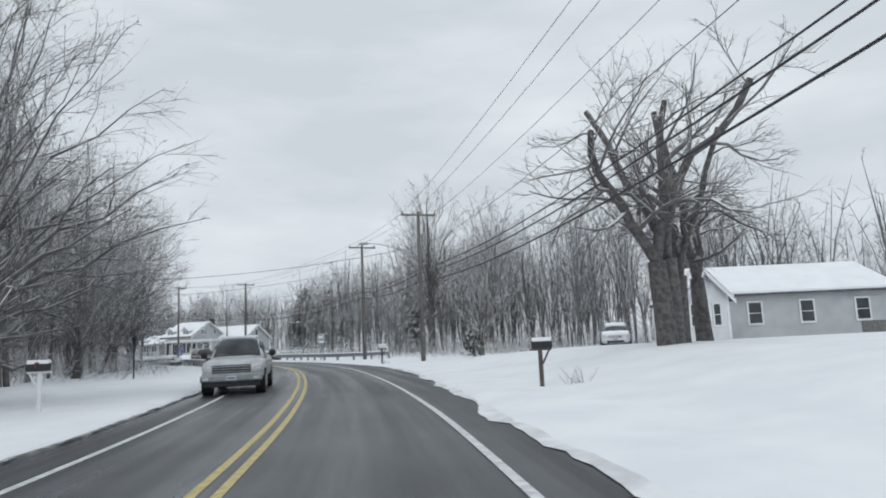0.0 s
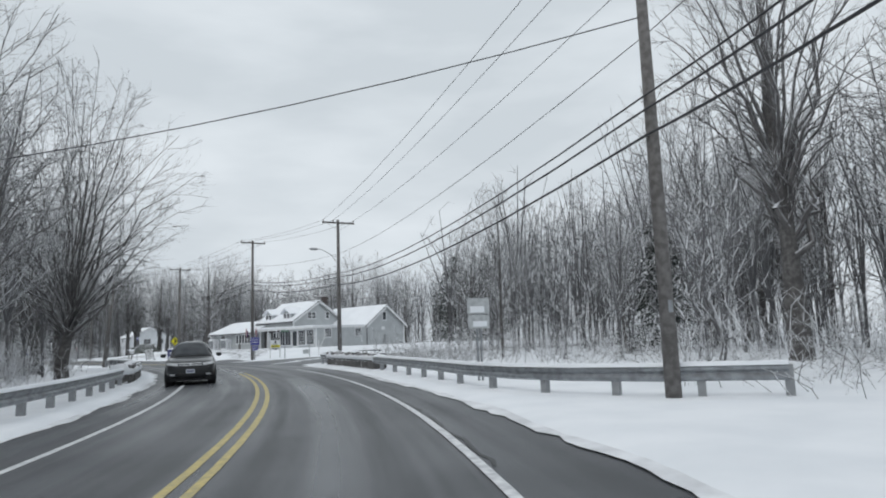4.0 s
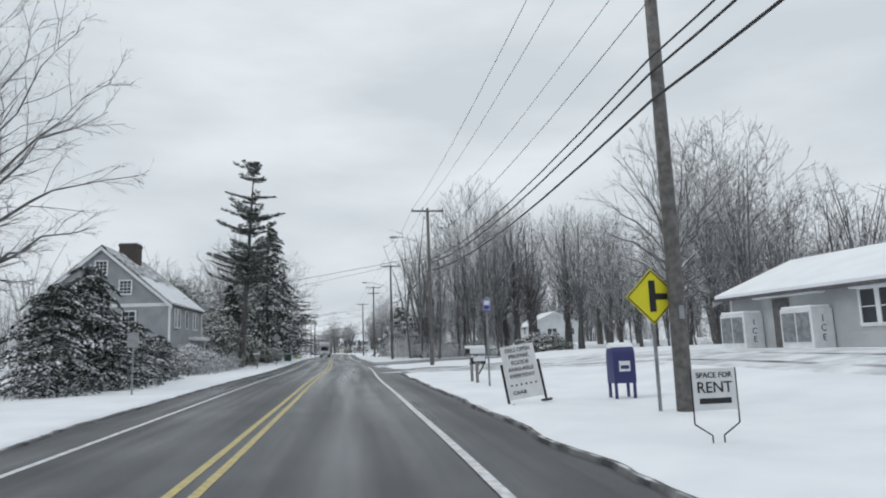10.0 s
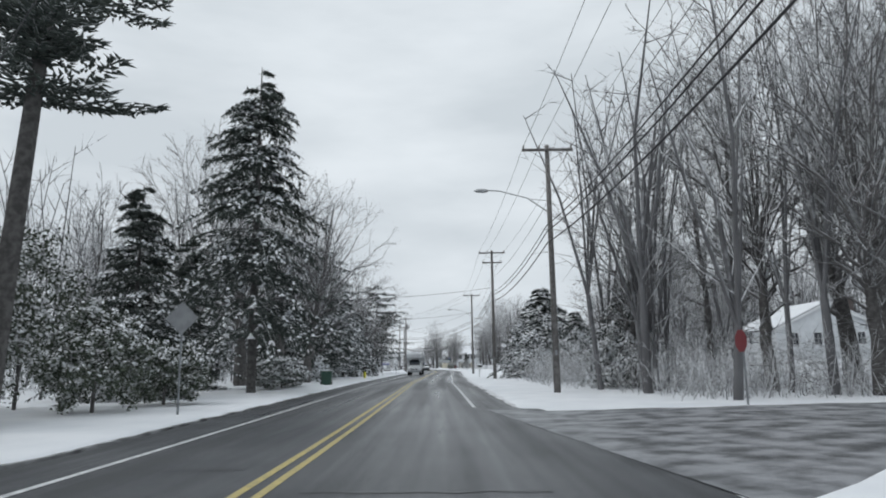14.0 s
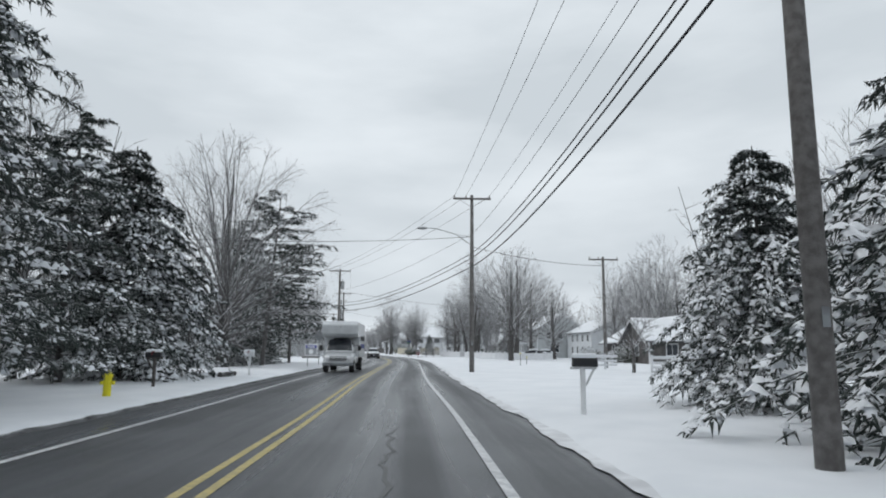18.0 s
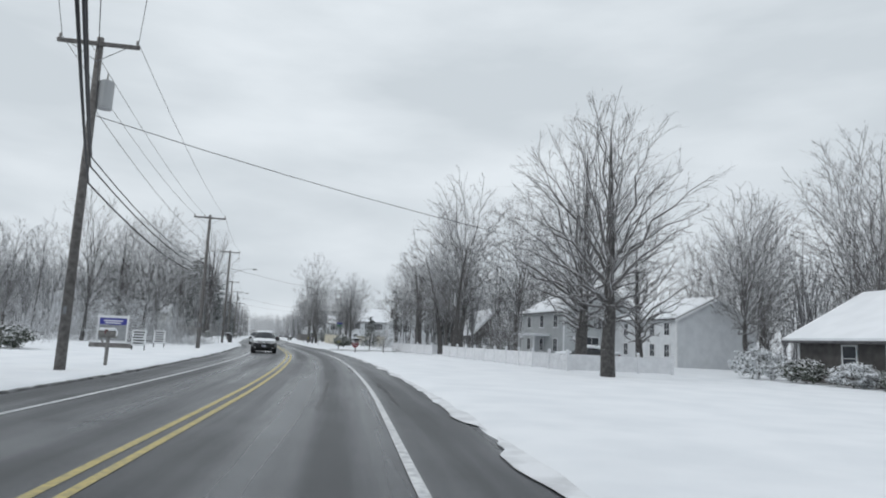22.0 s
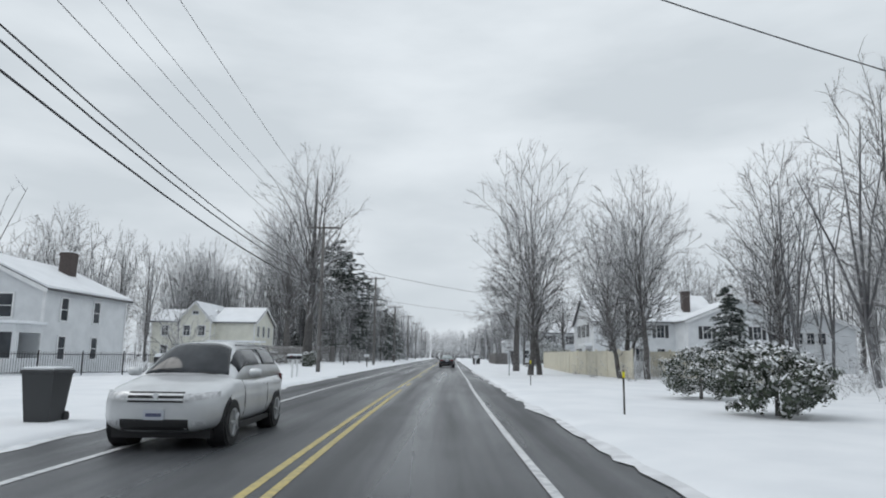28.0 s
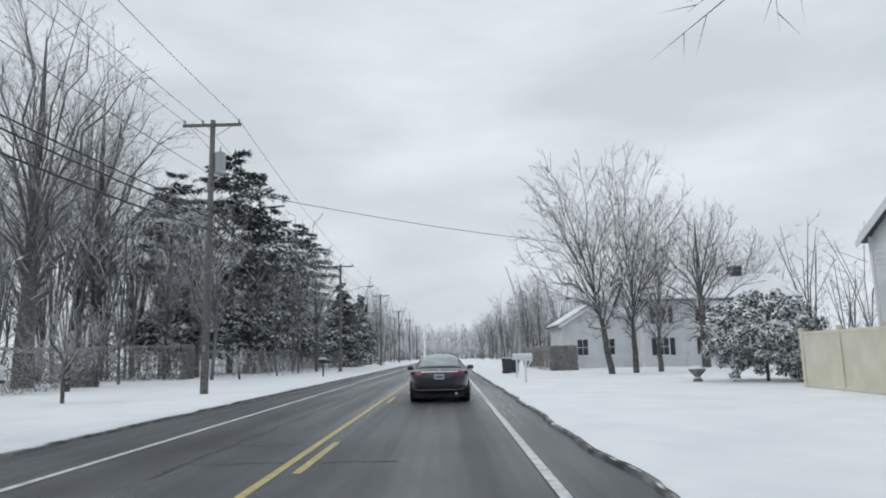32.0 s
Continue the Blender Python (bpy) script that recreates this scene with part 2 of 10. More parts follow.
HEDGE_TWIGS = material("bare_hedge_twigs", (0.25, 0.24, 0.235), 0.9, second=(0.33, 0.32, 0.315), scale=3.0, snow=0.6, snow_low=0.72, snow_high=1.0)
TWIG_FAR = material("far_twigs", (0.115, 0.114, 0.119), 0.9, second=(0.178, 0.178, 0.185), scale=0.4, snow=0.85, snow_low=0.12, snow_high=0.6)
NEEDLES = material("spruce_needles", (0.045, 0.058, 0.052), 0.85, second=(0.080, 0.095, 0.083), scale=3.0, snow=0.75, snow_low=0.22, snow_high=0.8, vary=0.2)
NEEDLES_SNOWY = material("snow_laden_needles", (0.050, 0.066, 0.060), 0.85, second=(0.10, 0.115, 0.105), scale=3.0, snow=1.0, snow_low=-0.7, snow_high=0.05, vary=0.15)
NEEDLES_UNDER = material("needles_under_snow", (0.044, 0.058, 0.052), 0.85, second=(0.085, 0.10, 0.09), scale=3.0, snow=0.85, snow_low=0.05, snow_high=0.7, vary=0.15)
LEAVES_SNOWY = material("snow_laden_leaves", (0.055, 0.068, 0.058), 0.8, second=(0.10, 0.115, 0.095), scale=5.0, snow=1.0, snow_low=-0.25, snow_high=0.4, vary=0.15)
LEAVES = material("evergreen_leaves", (0.045, 0.060, 0.042), 0.8, second=(0.085, 0.098, 0.07), scale=5.0, snow=1.0, snow_low=0.1, snow_high=0.75, vary=0.2)
POLE_WOOD = material("weathered_pole_wood", (0.125, 0.117, 0.112), 0.85, second=(0.205, 0.196, 0.19), scale=7.0, bump=0.6, bump_scale=40.0)
STEEL = material("galvanised_steel", (0.36, 0.38, 0.40), 0.45, 0.7, second=(0.24, 0.25, 0.26), scale=5.0, bump=0.1)
SIGN_BLACK = material("black_sign_ink", (0.018, 0.018, 0.02), 0.6)
CABLE = material("black_cable", (0.035, 0.035, 0.04), 0.6)


# ---- building blocks ----
def mesh_from(name, verts, faces, smooth=False):
    me = bpy.data.meshes.new(name)
    me.from_pydata([tuple(v) for v in verts], [], [tuple(f) for f in faces])
    if smooth:
        me.polygons.foreach_set("use_smooth", [True] * len(me.polygons))
    me.update()
    return me


def put(name, me, mat, parent=None, label="", m=None):
    """Links a mesh as one object: a part when it has a parent."""
    ob = new(name, me)
    if mat is not None and not me.materials:
        me.materials.append(mat)
    if parent is not None:
        ob.parent = parent
    if m is not None:
        ob.matrix_basis = m
    return tagged(ob, label) if label else ob


def part(name, bm, mat, parent, label="", smooth=False):
    me = bpy.data.meshes.new(name)
    if smooth:
        for f in bm.faces:
            f.smooth = True
    bm.to_mesh(me)
    bm.free()
    return put(name, me, mat, parent, label)


def thing(name, label, category, m, group="", kind=""):
    ob = new(name)
    ob.empty_display_size = 0.2
    ob.matrix_basis = m
    return tagged(ob, label, category, group, kind)


def box(bm, x0, x1, y0, y1, z0, z1, bevel=0.0):
    g = bmesh.ops.create_cube(bm, size=1.0, matrix=Matrix.Translation(((x0 + x1) / 2, (y0 + y1) / 2, (z0 + z1) / 2)) @ Matrix.Diagonal((x1 - x0, y1 - y0, z1 - z0, 1)))
    if bevel:
        edges = list({e for v in g["verts"] for e in v.link_edges})
        bmesh.ops.bevel(bm, geom=edges, offset=bevel, segments=2, affect="EDGES", profile=0.5)
    return bm


def boxes(*rows, bevel=0.0):
    bm = bmesh.new()
    for r in rows:
        box(bm, *r, bevel=bevel)
    return bm


def rod(bm, a, b, r0, r1=None, sides=8, caps=True):
    a, b = Vector(a), Vector(b)
    r1 = r0 if r1 is None else r1
    q = (b - a).to_track_quat("Z", "Y").to_matrix().to_4x4()
    bmesh.ops.create_cone(bm, cap_ends=caps, segments=sides, radius1=r0, radius2=r1, depth=(b - a).length, matrix=Matrix.Translation((a + b) / 2) @ q)
    return bm


def rods(*rows, sides=8):
    bm = bmesh.new()
    for r in rows:
        rod(bm, *r, sides=sides)
    return bm


def prism(bm, outline, y0, y1, bevel=0.0):
    """An outline in x and z, drawn out along y."""
    a = [bm.verts.new((x, y0, z)) for x, z in outline]
    b = [bm.verts.new((x, y1, z)) for x, z in outline]
    n = len(a)
    fs = [bm.faces.new(a), bm.faces.new(b[::-1])] + [bm.faces.new((a[i], b[i], b[(i + 1) % n], a[(i + 1) % n])) for i in range(n)]
    bmesh.ops.recalc_face_normals(bm, faces=fs)
    if bevel:
        bmesh.ops.bevel(bm, geom=list({e for f in fs for e in f.edges}), offset=bevel, segments=2, affect="EDGES")
    return bm


def loft(sections, close=True):
    """Rings of equal length joined one to the next."""
    bm = bmesh.new()
    rings = [[bm.verts.new(p) for p in ring] for ring in sections]
    n = len(rings[0])
    for a, b in zip(rings[:-1], rings[1:]):
        for i in range(n):
            bm.faces.new((a[i], a[(i + 1) % n], b[(i + 1) % n], b[i]))
    if close:
        bm.faces.new(rings[0][::-1])
        bm.faces.new(rings[-1])
    bmesh.ops.recalc_face_normals(bm, faces=bm.faces)
    return bm


def tubes(segments, sides):
    """Rows of start, end, radius at start, radius at end, drawn as open tubes in one go."""
    seg = np.asarray(segments, float)
    a, b, ra, rb = seg[:, 0:3], seg[:, 3:6], seg[:, 6], seg[:, 7]
    d = b - a
    d /= np.maximum(np.linalg.norm(d, axis=1), 1e-6)[:, None]
    ref = np.where(np.abs(d[:, 2:3]) > 0.8, np.array([[1.0, 0, 0]]), np.array([[0, 0, 1.0]]))
    u = np.cross(ref, d)
    u /= np.linalg.norm(u, axis=1)[:, None]
    w = np.cross(d, u)
    n = len(seg)
    verts = np.zeros((n, 2, sides, 3))
    for k in range(sides):
        ang = 2 * math.pi * (k + 0.25) / sides
        off = math.cos(ang) * u + math.sin(ang) * w
        verts[:, 0, k] = a + off * ra[:, None]
        verts[:, 1, k] = b + off * rb[:, None]
    base = (np.arange(n) * 2 * sides)[:, None]
    faces = []
    for k in range(sides):
        k2 = (k + 1) % sides
        faces.append(np.concatenate([base + k, base + k2, base + sides + k2, base + sides + k], 1))
    return verts.reshape(-1, 3), np.stack(faces, 1).reshape(-1, 4)


def spikes(segments):
    """Rows as for tubes, drawn as slim three-sided cones that run out to a point."""
    seg = np.asarray(segments, float)
    v, q = tubes(seg, 3)
    n = len(seg)
    v = v.reshape(n, 2, 3, 3)
    verts = np.concatenate([v[:, 0], seg[:, None, 3:6]], 1).reshape(-1, 3)
    base = (np.arange(n) * 4)[:, None]
    tris = np.concatenate([base + np.array([[0, 1, 3]]), base + np.array([[1, 2, 3]]), base + np.array([[2, 0, 3]])], 1).reshape(-1, 3)
    return verts, tris


def quick_mesh(name, verts, quads, smooth=False, tris=None):
    me = bpy.data.meshes.new(name)
    me.vertices.add(len(verts))
    me.vertices.foreach_set("co", np.asarray(verts, np.float32).ravel())
    loops, starts, at_ = [], [], 0
    for f in (quads, tris):
        if f is not None and len(f):
            k = f.shape[1]
            loops.append(np.asarray(f, np.int32).ravel())
            starts.append(at_ + np.arange(0, len(f) * k, k, dtype=np.int32))
            at_ += len(f) * k
    loops, starts = np.concatenate(loops), np.concatenate(starts)
    me.loops.add(len(loops))
    me.loops.foreach_set("vertex_index", loops)
    me.polygons.add(len(starts))
    me.polygons.foreach_set("loop_start", starts.astype(np.int32))
    if smooth:
        me.polygons.foreach_set("use_smooth", np.ones(len(starts), bool))
    me.update(calc_edges=True)
    return me


def sticks(name, thick, thin, sides=3):
    """One mesh of tubes for the thick rows and pointed cones for the thin ones."""
    v, q = tubes(thick, sides)
    if not thin:
        return quick_mesh(name, v, q)
    v2, t2 = spikes(thin)
    return quick_mesh(name, np.concatenate([v, v2]), q, False, t2 + len(v))


def words(text, size, mat, parent, x, y, z, name="lettering"):
    """Lettering that stands upright and looks along -y, its middle at x, z."""
    cu = bpy.data.curves.new("lettering", "FONT")
    cu.body, cu.size, cu.align_x, cu.align_y, cu.extrude = text, size, "CENTER", "CENTER", 0.004
    tmp = bpy.data.objects.new("tmp_lettering", cu)
    scene.collection.objects.link(tmp)
    dg = bpy.context.evaluated_depsgraph_get()
    me = bpy.data.meshes.new_from_object(tmp.evaluated_get(dg))
    bpy.data.objects.remove(tmp)
    bpy.data.curves.remove(cu)
    me.transform(pose(x, y, z, 90))
    return put(name, me, mat, parent)


# ---- ground, road and verges ----
bm = bmesh.new()
bmesh.ops.create_grid(bm, x_segments=2, y_segments=2, size=2500, matrix=Matrix.Translation((-150, 200, -0.08)))
me = bpy.data.meshes.new("ground")
bm.to_mesh(me)
bm.free()
tagged(put("ground", me, SNOW), "flat snow-covered ground reaching to the horizon", "ground", kind="structure")


def strip(name, s0, s1, step, cross, mat, label, category, parent=None):
    """A band along the road: cross(s) gives the (d, z) of its section."""
    ss = np.arange(s0, s1 + 1e-6, step)
    rows = [[at(s, d, z) for d, z in cross(s)] for s in ss]
    k = len(rows[0])
    verts = [p for r in rows for p in r]
    faces = [(i * k + j, i * k + j + 1, (i + 1) * k + j + 1, (i + 1) * k + j) for i in range(len(rows) - 1) for j in range(k - 1)]
    ob = put(name, mesh_from(name, verts, faces, True), mat, parent)
    return tagged(ob, label, category, kind="structure") if parent is None else ob


def wob(s, seed, size=1.0):
    return noise.noise(Vector((s * 0.35, seed, 0))) * 0.16 * size + noise.noise(Vector((s * 1.7, seed + 9, 0))) * 0.07 * size


def edge_right(s):
    return np.interp(s, (-30, 12, 22, 32, 40, 56, 69, 76, 128, 180, 220, 300, 345, 392, 430, 480), (4.3, 4.3, 4.7, 5.35, 5.4, 4.8, 4.45, 4.75, 4.75, 4.7, 4.85, 4.95, 5.0, 4.6, 4.25, 4.1)) + 0.10 * noise.noise(Vector((s * 0.11, 3.0, 0)))


def edge_left(s):
    return np.interp(s, (-30, 14, 43, 70, 97, 108, 122, 134, 160, 226, 300, 330, 350, 362, 385, 440, 480), (-3.5, -3.55, -3.75, -4.15, -4.25, -3.9, -3.8, -4.2, -4.4, -4.55, -4.6, -4.85, -4.5, -4.3, -5.1, -5.15, -4.9)) + 0.08 * noise.noise(Vector((s * 0.11, 8.0, 0)))


def line_left(s):
    return np.interp(s, (-30, 45, 70, 120, 165, 225, 270, 320, 350, 390), (-2.42, -2.44, -2.75, -2.65, -2.85, -3.1, -3.05, -2.88, -2.9, -3.14))


road = strip("road", -85, 700, 3.0, lambda s: [(-8.0, -0.03), (-4, 0.0), (0, 0.02), (3, 0.0), (6.0, -0.03)], ROAD, "wet dark asphalt two-lane road", "road")
lane = road.data.attributes.new("lane", "FLOAT_VECTOR", "POINT")
lane.data.foreach_set("vector", np.array([(s, d, 0.0) for s in np.arange(-85, 700 + 1e-6, 3.0) for d in (-8.0, -4.0, 0.0, 3.0, 6.0)], np.float32).ravel())


def crack(s, d, length, across, seed):
    """A tar-filled crack or old joint in the asphalt."""
    rnd = random.Random(seed)
    n = max(4, int(length / 0.35))
    rows = []
    for k in range(n + 1):
        a, b = (s + rnd.gauss(0, 0.05), d + length * k / n) if across else (s + length * k / n, d + rnd.gauss(0, 0.05))
        w = 0.022 + 0.014 * rnd.random()
        rows.append((a, b, w))
    v = []
    for a, b, w in rows:
        z = 0.023 - abs(b) * 0.005 + (0.004 if abs(b) > 3 else 0.0)
        v += [at(a - (w if across else 0), b - (0 if across else w), z), at(a + (w if across else 0), b + (0 if across else w), z)]
    f = [(2 * k, 2 * k + 1, 2 * k + 3, 2 * k + 2) for k in range(n)]
    ob = put("road_crack", mesh_from("road_crack", v, f), TAR)
    return tagged(ob, "dark tar-filled crack in the asphalt", "road crack", "road cracks", "structure")


rnd_ = random.Random(5)
for k in range(44):
    if k % 3:
        crack(rnd_.uniform(0, 470), rnd_.uniform(-2.6, 0.6), rnd_.uniform(1.2, 3.0), True, k)
    else:
        crack(rnd_.uniform(0, 470), rnd_.choice((-1.6, 1.5, 1.9, 3.7)) + rnd_.gauss(0, 0.15), rnd_.uniform(3, 12), False, k)


def verge_right(s):
    e = edge_right(s) + wob(s, 1.0)
    l = noise.noise(Vector((s * 0.25, 5.0, 0)))
    k = 1 - mouth(s, e)
    low = -0.025 * (1 - k)
    return [(e - 0.05, -0.04), (e + 0.12, 0.045 * k + low), (e + 0.38, (0.09 + 0.03 * l) * k + low), (e + 0.8, (0.11 + 0.03 * l) * k + low)] + [(d, ground_z(s, d)) for d in (7, 8.5, 10, 11.5, 13, 14.5, 16, 18, 22, 30)] + [(75, -0.085 + rise(s, 75))]


def verge_left(s):
    e = edge_left(s) + wob(s, 21.0)
    l = noise.noise(Vector((s * 0.25, 15.0, 0)))
    return [(-75, -0.085), (-30, lie(30)), (-16, lie(16)), (-10, lie(10)), (e - 1.2, 0.12), (e - 0.6, 0.12 + 0.03 * l), (e - 0.25, 0.10 + 0.03 * l), (e - 0.07, 0.055), (e + 0.03, -0.05)]


strip("verge_right", -85, 700, 0.7, verge_right, SNOW, "snow-covered roadside verge with a low ragged edge", "snowy verge")
strip("verge_left", -85, 700, 0.7, verge_left, SNOW, "snow-covered roadside verge with a low ragged edge", "snowy verge")
# dirty slush where snow meets asphalt
for a, b in ((-85, 116), (156, 425), (520, 700)):
    strip("slush_edge_right", a, b, 0.5, lambda s: [(edge_right(s) - 0.16 + wob(s, 31, 2.2), 0.006 - 0.08 * mouth(s, 5)), (edge_right(s) + 0.40, 0.045 - 0.12 * mouth(s, 5))], SNOW_DIRTY, "grey slush along the road edge", "slush")
for a, b in ((57, 113), (350, 405), (520, 700)):
    strip("slush_edge_left", a, b, 0.5, lambda s: [(edge_left(s) - 0.40, 0.045), (edge_left(s) + 0.14 + wob(s, 41, 2.2), 0.006)], SNOW_DIRTY, "grey slush along the road edge", "slush")


def kerb(s0, s1, side):
    """A low dark lip of asphalt between the road and the snow, broken here and there by slush."""
    e = edge_right if side > 0 else edge_left

    def section(s):
        q, h = e(s) + wob(s, 1.0 if side > 0 else 21.0) - side * 0.06, 0.040 + 0.03 * noise.noise(Vector((s * 0.9, 50 + side, 0)))
        k = 1 - mouth(s, side * 5.0)
        rows = [(q - side * 0.05, -0.06), (q - side * 0.02, h * k - 0.05 * (1 - k)), (q + side * 0.06, (h + 0.012) * k - 0.05 * (1 - k)), (q + side * 0.09, -0.06)]
        return rows if side > 0 else rows[::-1]
    strip("asphalt_kerb", s0, s1, 0.35, section, KERB, "low dark asphalt lip at the road edge", "kerb")


kerb(-20, 57, -1)
kerb(113, 350, -1)
kerb(405, 520, -1)
kerb(116, 156, 1)
kerb(425, 520, 1)


def marking(name, s0, s1, d, width, mat, label, step=2.0):
    return strip(name, s0, s1, step, lambda s: [(d - width / 2, 0.026 - abs(d) * 0.004), (d + width / 2, 0.026 - abs(d) * 0.004)], mat, label, "road marking")


marking("edge_line_right", -80, 84, 3.22, 0.13, WHITE_PAINT, "solid white edge line painted on asphalt")
marking("edge_line_right", 108, 172, 3.22, 0.13, WHITE_PAINT, "solid white edge line painted on asphalt")
marking("edge_line_right", 192, 352, 3.30, 0.13, WHITE_PAINT, "solid white edge line painted on asphalt")
marking("edge_line_right", 364, 690, 3.22, 0.13, WHITE_PAINT, "solid white edge line painted on asphalt")
strip("edge_line_left", -80, 690, 2.0, lambda s: [(line_left(s) - 0.065, 0.014), (line_left(s) + 0.065, 0.014)], WHITE_PAINT, "solid white edge line painted on asphalt", "road marking")
for dd in (-0.14, 0.14):
    marking("yellow_centre_line", -80, 82, dd, 0.12, YELLOW_PAINT, "half of a solid double yellow centre line")
    marking("yellow_centre_line", 98.5, 392, dd, 0.12, YELLOW_PAINT, "half of a solid double yellow centre line")
    for k in range(6):
        marking("white_lane_dash", 83 + k * 2.8, 84.2 + k * 2.8, dd, 0.11, WHITE_PAINT, "short dash of a dotted line across the junction", 0.6)
marking("yellow_centre_line", 392, 690, -0.14, 0.12, YELLOW_PAINT, "solid yellow centre line")
for k in range(22):
    marking("yellow_lane_dash", 394 + k * 12.2, 397 + k * 12.2, 0.14, 0.12, YELLOW_PAINT, "dash of a broken yellow line", 1.0)


# ---- utility poles and wires ----
CERAMIC = material("grey_insulator", (0.30, 0.29, 0.28), 0.35)
LAMP_GREY = material("lamp_housing", (0.42, 0.43, 0.44), 0.5, 0.4)


def utility_pole(s, d, h, arm=1, lamp=0.0, can=False, lean=0.0, turn=0.0, label=""):
    ob = thing("utility_pole", label or "weathered grey wooden utility pole standing in snow", "utility pole", spot(s, d, turn) @ pose(0, 0, 0, 0, lean, 0), "utility poles")
    part("pole", rods(((0, 0, -0.4), (0, 0, h), 0.165, 0.105), sides=12), POLE_WOOD, ob, smooth=True)
    top = []
    for k in range(arm):
        z = h - 0.25 - 0.95 * k
        w = 1.25 if k == 0 else 0.95
        part("crossarm", boxes((-w, w, -0.17, -0.06, z - 0.06, z + 0.06), bevel=0.008), POLE_WOOD, ob)
        for sx in (-1, 1):
            part("arm_brace", rods(((sx * 0.7 * w, -0.12, z - 0.05), (0, -0.12, z - 0.6), 0.014), sides=5), STEEL, ob)
        for x in (-w + 0.08, -w + 0.85, w - 0.08):
            part("insulator", rods(((x, -0.115, z + 0.06), (x, -0.115, z + 0.16), 0.03, 0.05), ((x, -0.115, z + 0.15), (x, -0.115, z + 0.24), 0.055, 0.03), sides=8), CERAMIC, ob)
    if can:
        c = part("transformer", rods(((0.32, 0.1, h - 2.35), (0.32, 0.1, h - 1.45), 0.23), ((0.32, 0.1, h - 1.45), (0.32, 0.1, h - 1.38), 0.235, 0.12), sides=14), LAMP_GREY, ob, "grey cylindrical transformer can")
        part("bracket", boxes((0.05, 0.14, 0.02, 0.16, h - 2.2, h - 1.6)), STEEL, ob)
        part("bushing", rods(((0.32, 0.1, h - 1.4), (0.32, 0.1, h - 1.15), 0.035, 0.02)), CERAMIC, ob)
    if lamp:
        z, sg = h - 2.9, (1 if lamp > 0 else -1)
        L = abs(lamp)
        part("lamp_arm", rods(((0, 0, z - 0.5), (sg * L * 0.35, 0, z + 0.25), 0.03), ((sg * L * 0.35, 0, z + 0.25), (sg * L * 0.8, 0, z + 0.62), 0.028), ((sg * L * 0.8, 0, z + 0.62), (sg * L, 0, z + 0.66), 0.028), ((0, 0, z + 0.1), (sg * L * 0.3, 0, z + 0.2), 0.018), sides=8), LAMP_GREY, ob)
        bmx = bmesh.new()
        bmesh.ops.create_uvsphere(bmx, u_segments=12, v_segments=8, radius=1, matrix=Matrix.Translation((sg * (L + 0.28), 0, z + 0.64)) @ Matrix.Diagonal((0.36, 0.15, 0.10, 1)))
        part("lamp_head", bmx, LAMP_GREY, ob, "grey cobra-head street lamp", True)
    part("number_tag", boxes((-0.05, 0.05, -0.165, -0.158, 1.7, 1.95)), STEEL, ob)
    return ob


POLES = [(-38, 9.0, 10.4), (4, 9.4, 10.4), (43.6, 8.6, 10.3), (57.9, 8.3, 10.3), (92.4, 8.6, 10.4), (110.4, 8.3, 11.6), (129.2, 7.9, 10.9), (167, 7.8, 12.0),
         (200.2, 7.6, 11.9), (231.7, 7.3, 12.1), (266.4, 6.4, 11.6), (300.9, -6.0, 10.7), (335, -7.0, 10.8), (368.8, -6.7, 12.0), (412.2, -7.8, 11.3), (449.2, -7.9, 11.6),
         (486, -8.4, 10.4), (523, -8.3, 10.8), (560, -8.3, 10.8), (597, -8.3, 10.8), (634, -8.3, 10.8)]
LAMPS = {2: -3.6, 4: -1.6, 7: -2.4, 8: -3.0, 10: -3.0, 13: 3.0, 14: 2.6, 16: 2.6}
for k, (ps, pd, ph) in enumerate(POLES):
    utility_pole(ps, pd, ph, 2 if k == 9 else 1, LAMPS.get(k, 0.0), k in (6, 11, 15))
utility_pole(108.3, -5.1, 7.5, 0, lean=4.5, label="slightly leaning bare wooden service pole beside the guardrail")
utility_pole(118.6, 23.2, 5.7, 0, label="plain wooden service pole beside the building")
utility_pole(278, 18.5, 9.2, 1, label="smaller wooden utility pole in a snowy yard")


def wire(name, points, radius, sag, label, n=10):
    line = [Vector(points[0])]
    for a, b in zip(points[:-1], points[1:]):
        a, b = Vector(a), Vector(b)
        line += [a.lerp(b, k / n) - Vector((0, 0, 4 * sag * (b - a).length / 40 * (k / n) * (1 - k / n))) for k in range(1, n + 1)]
    p = np.array([tuple(x) for x in line])
    t = np.gradient(p, axis=0)
    t /= np.linalg.norm(t, axis=1)[:, None]
    u = np.cross(t, np.array([0.0, 0.0, 1.0]))
    u /= np.linalg.norm(u, axis=1)[:, None]
    w = np.cross(u, t)
    v = np.stack([p + radius * (math.cos(1.2566 * k) * u + math.sin(1.2566 * k) * w) for k in range(5)], 1).reshape(-1, 3)
    q = np.array([(i * 5 + k, i * 5 + (k + 1) % 5, i * 5 + 5 + (k + 1) % 5, i * 5 + 5 + k) for i in range(len(p) - 1) for k in range(5)])
    return tagged(put(name, quick_mesh(name, v, q, True), CABLE), label, "overhead wire", "overhead wires")


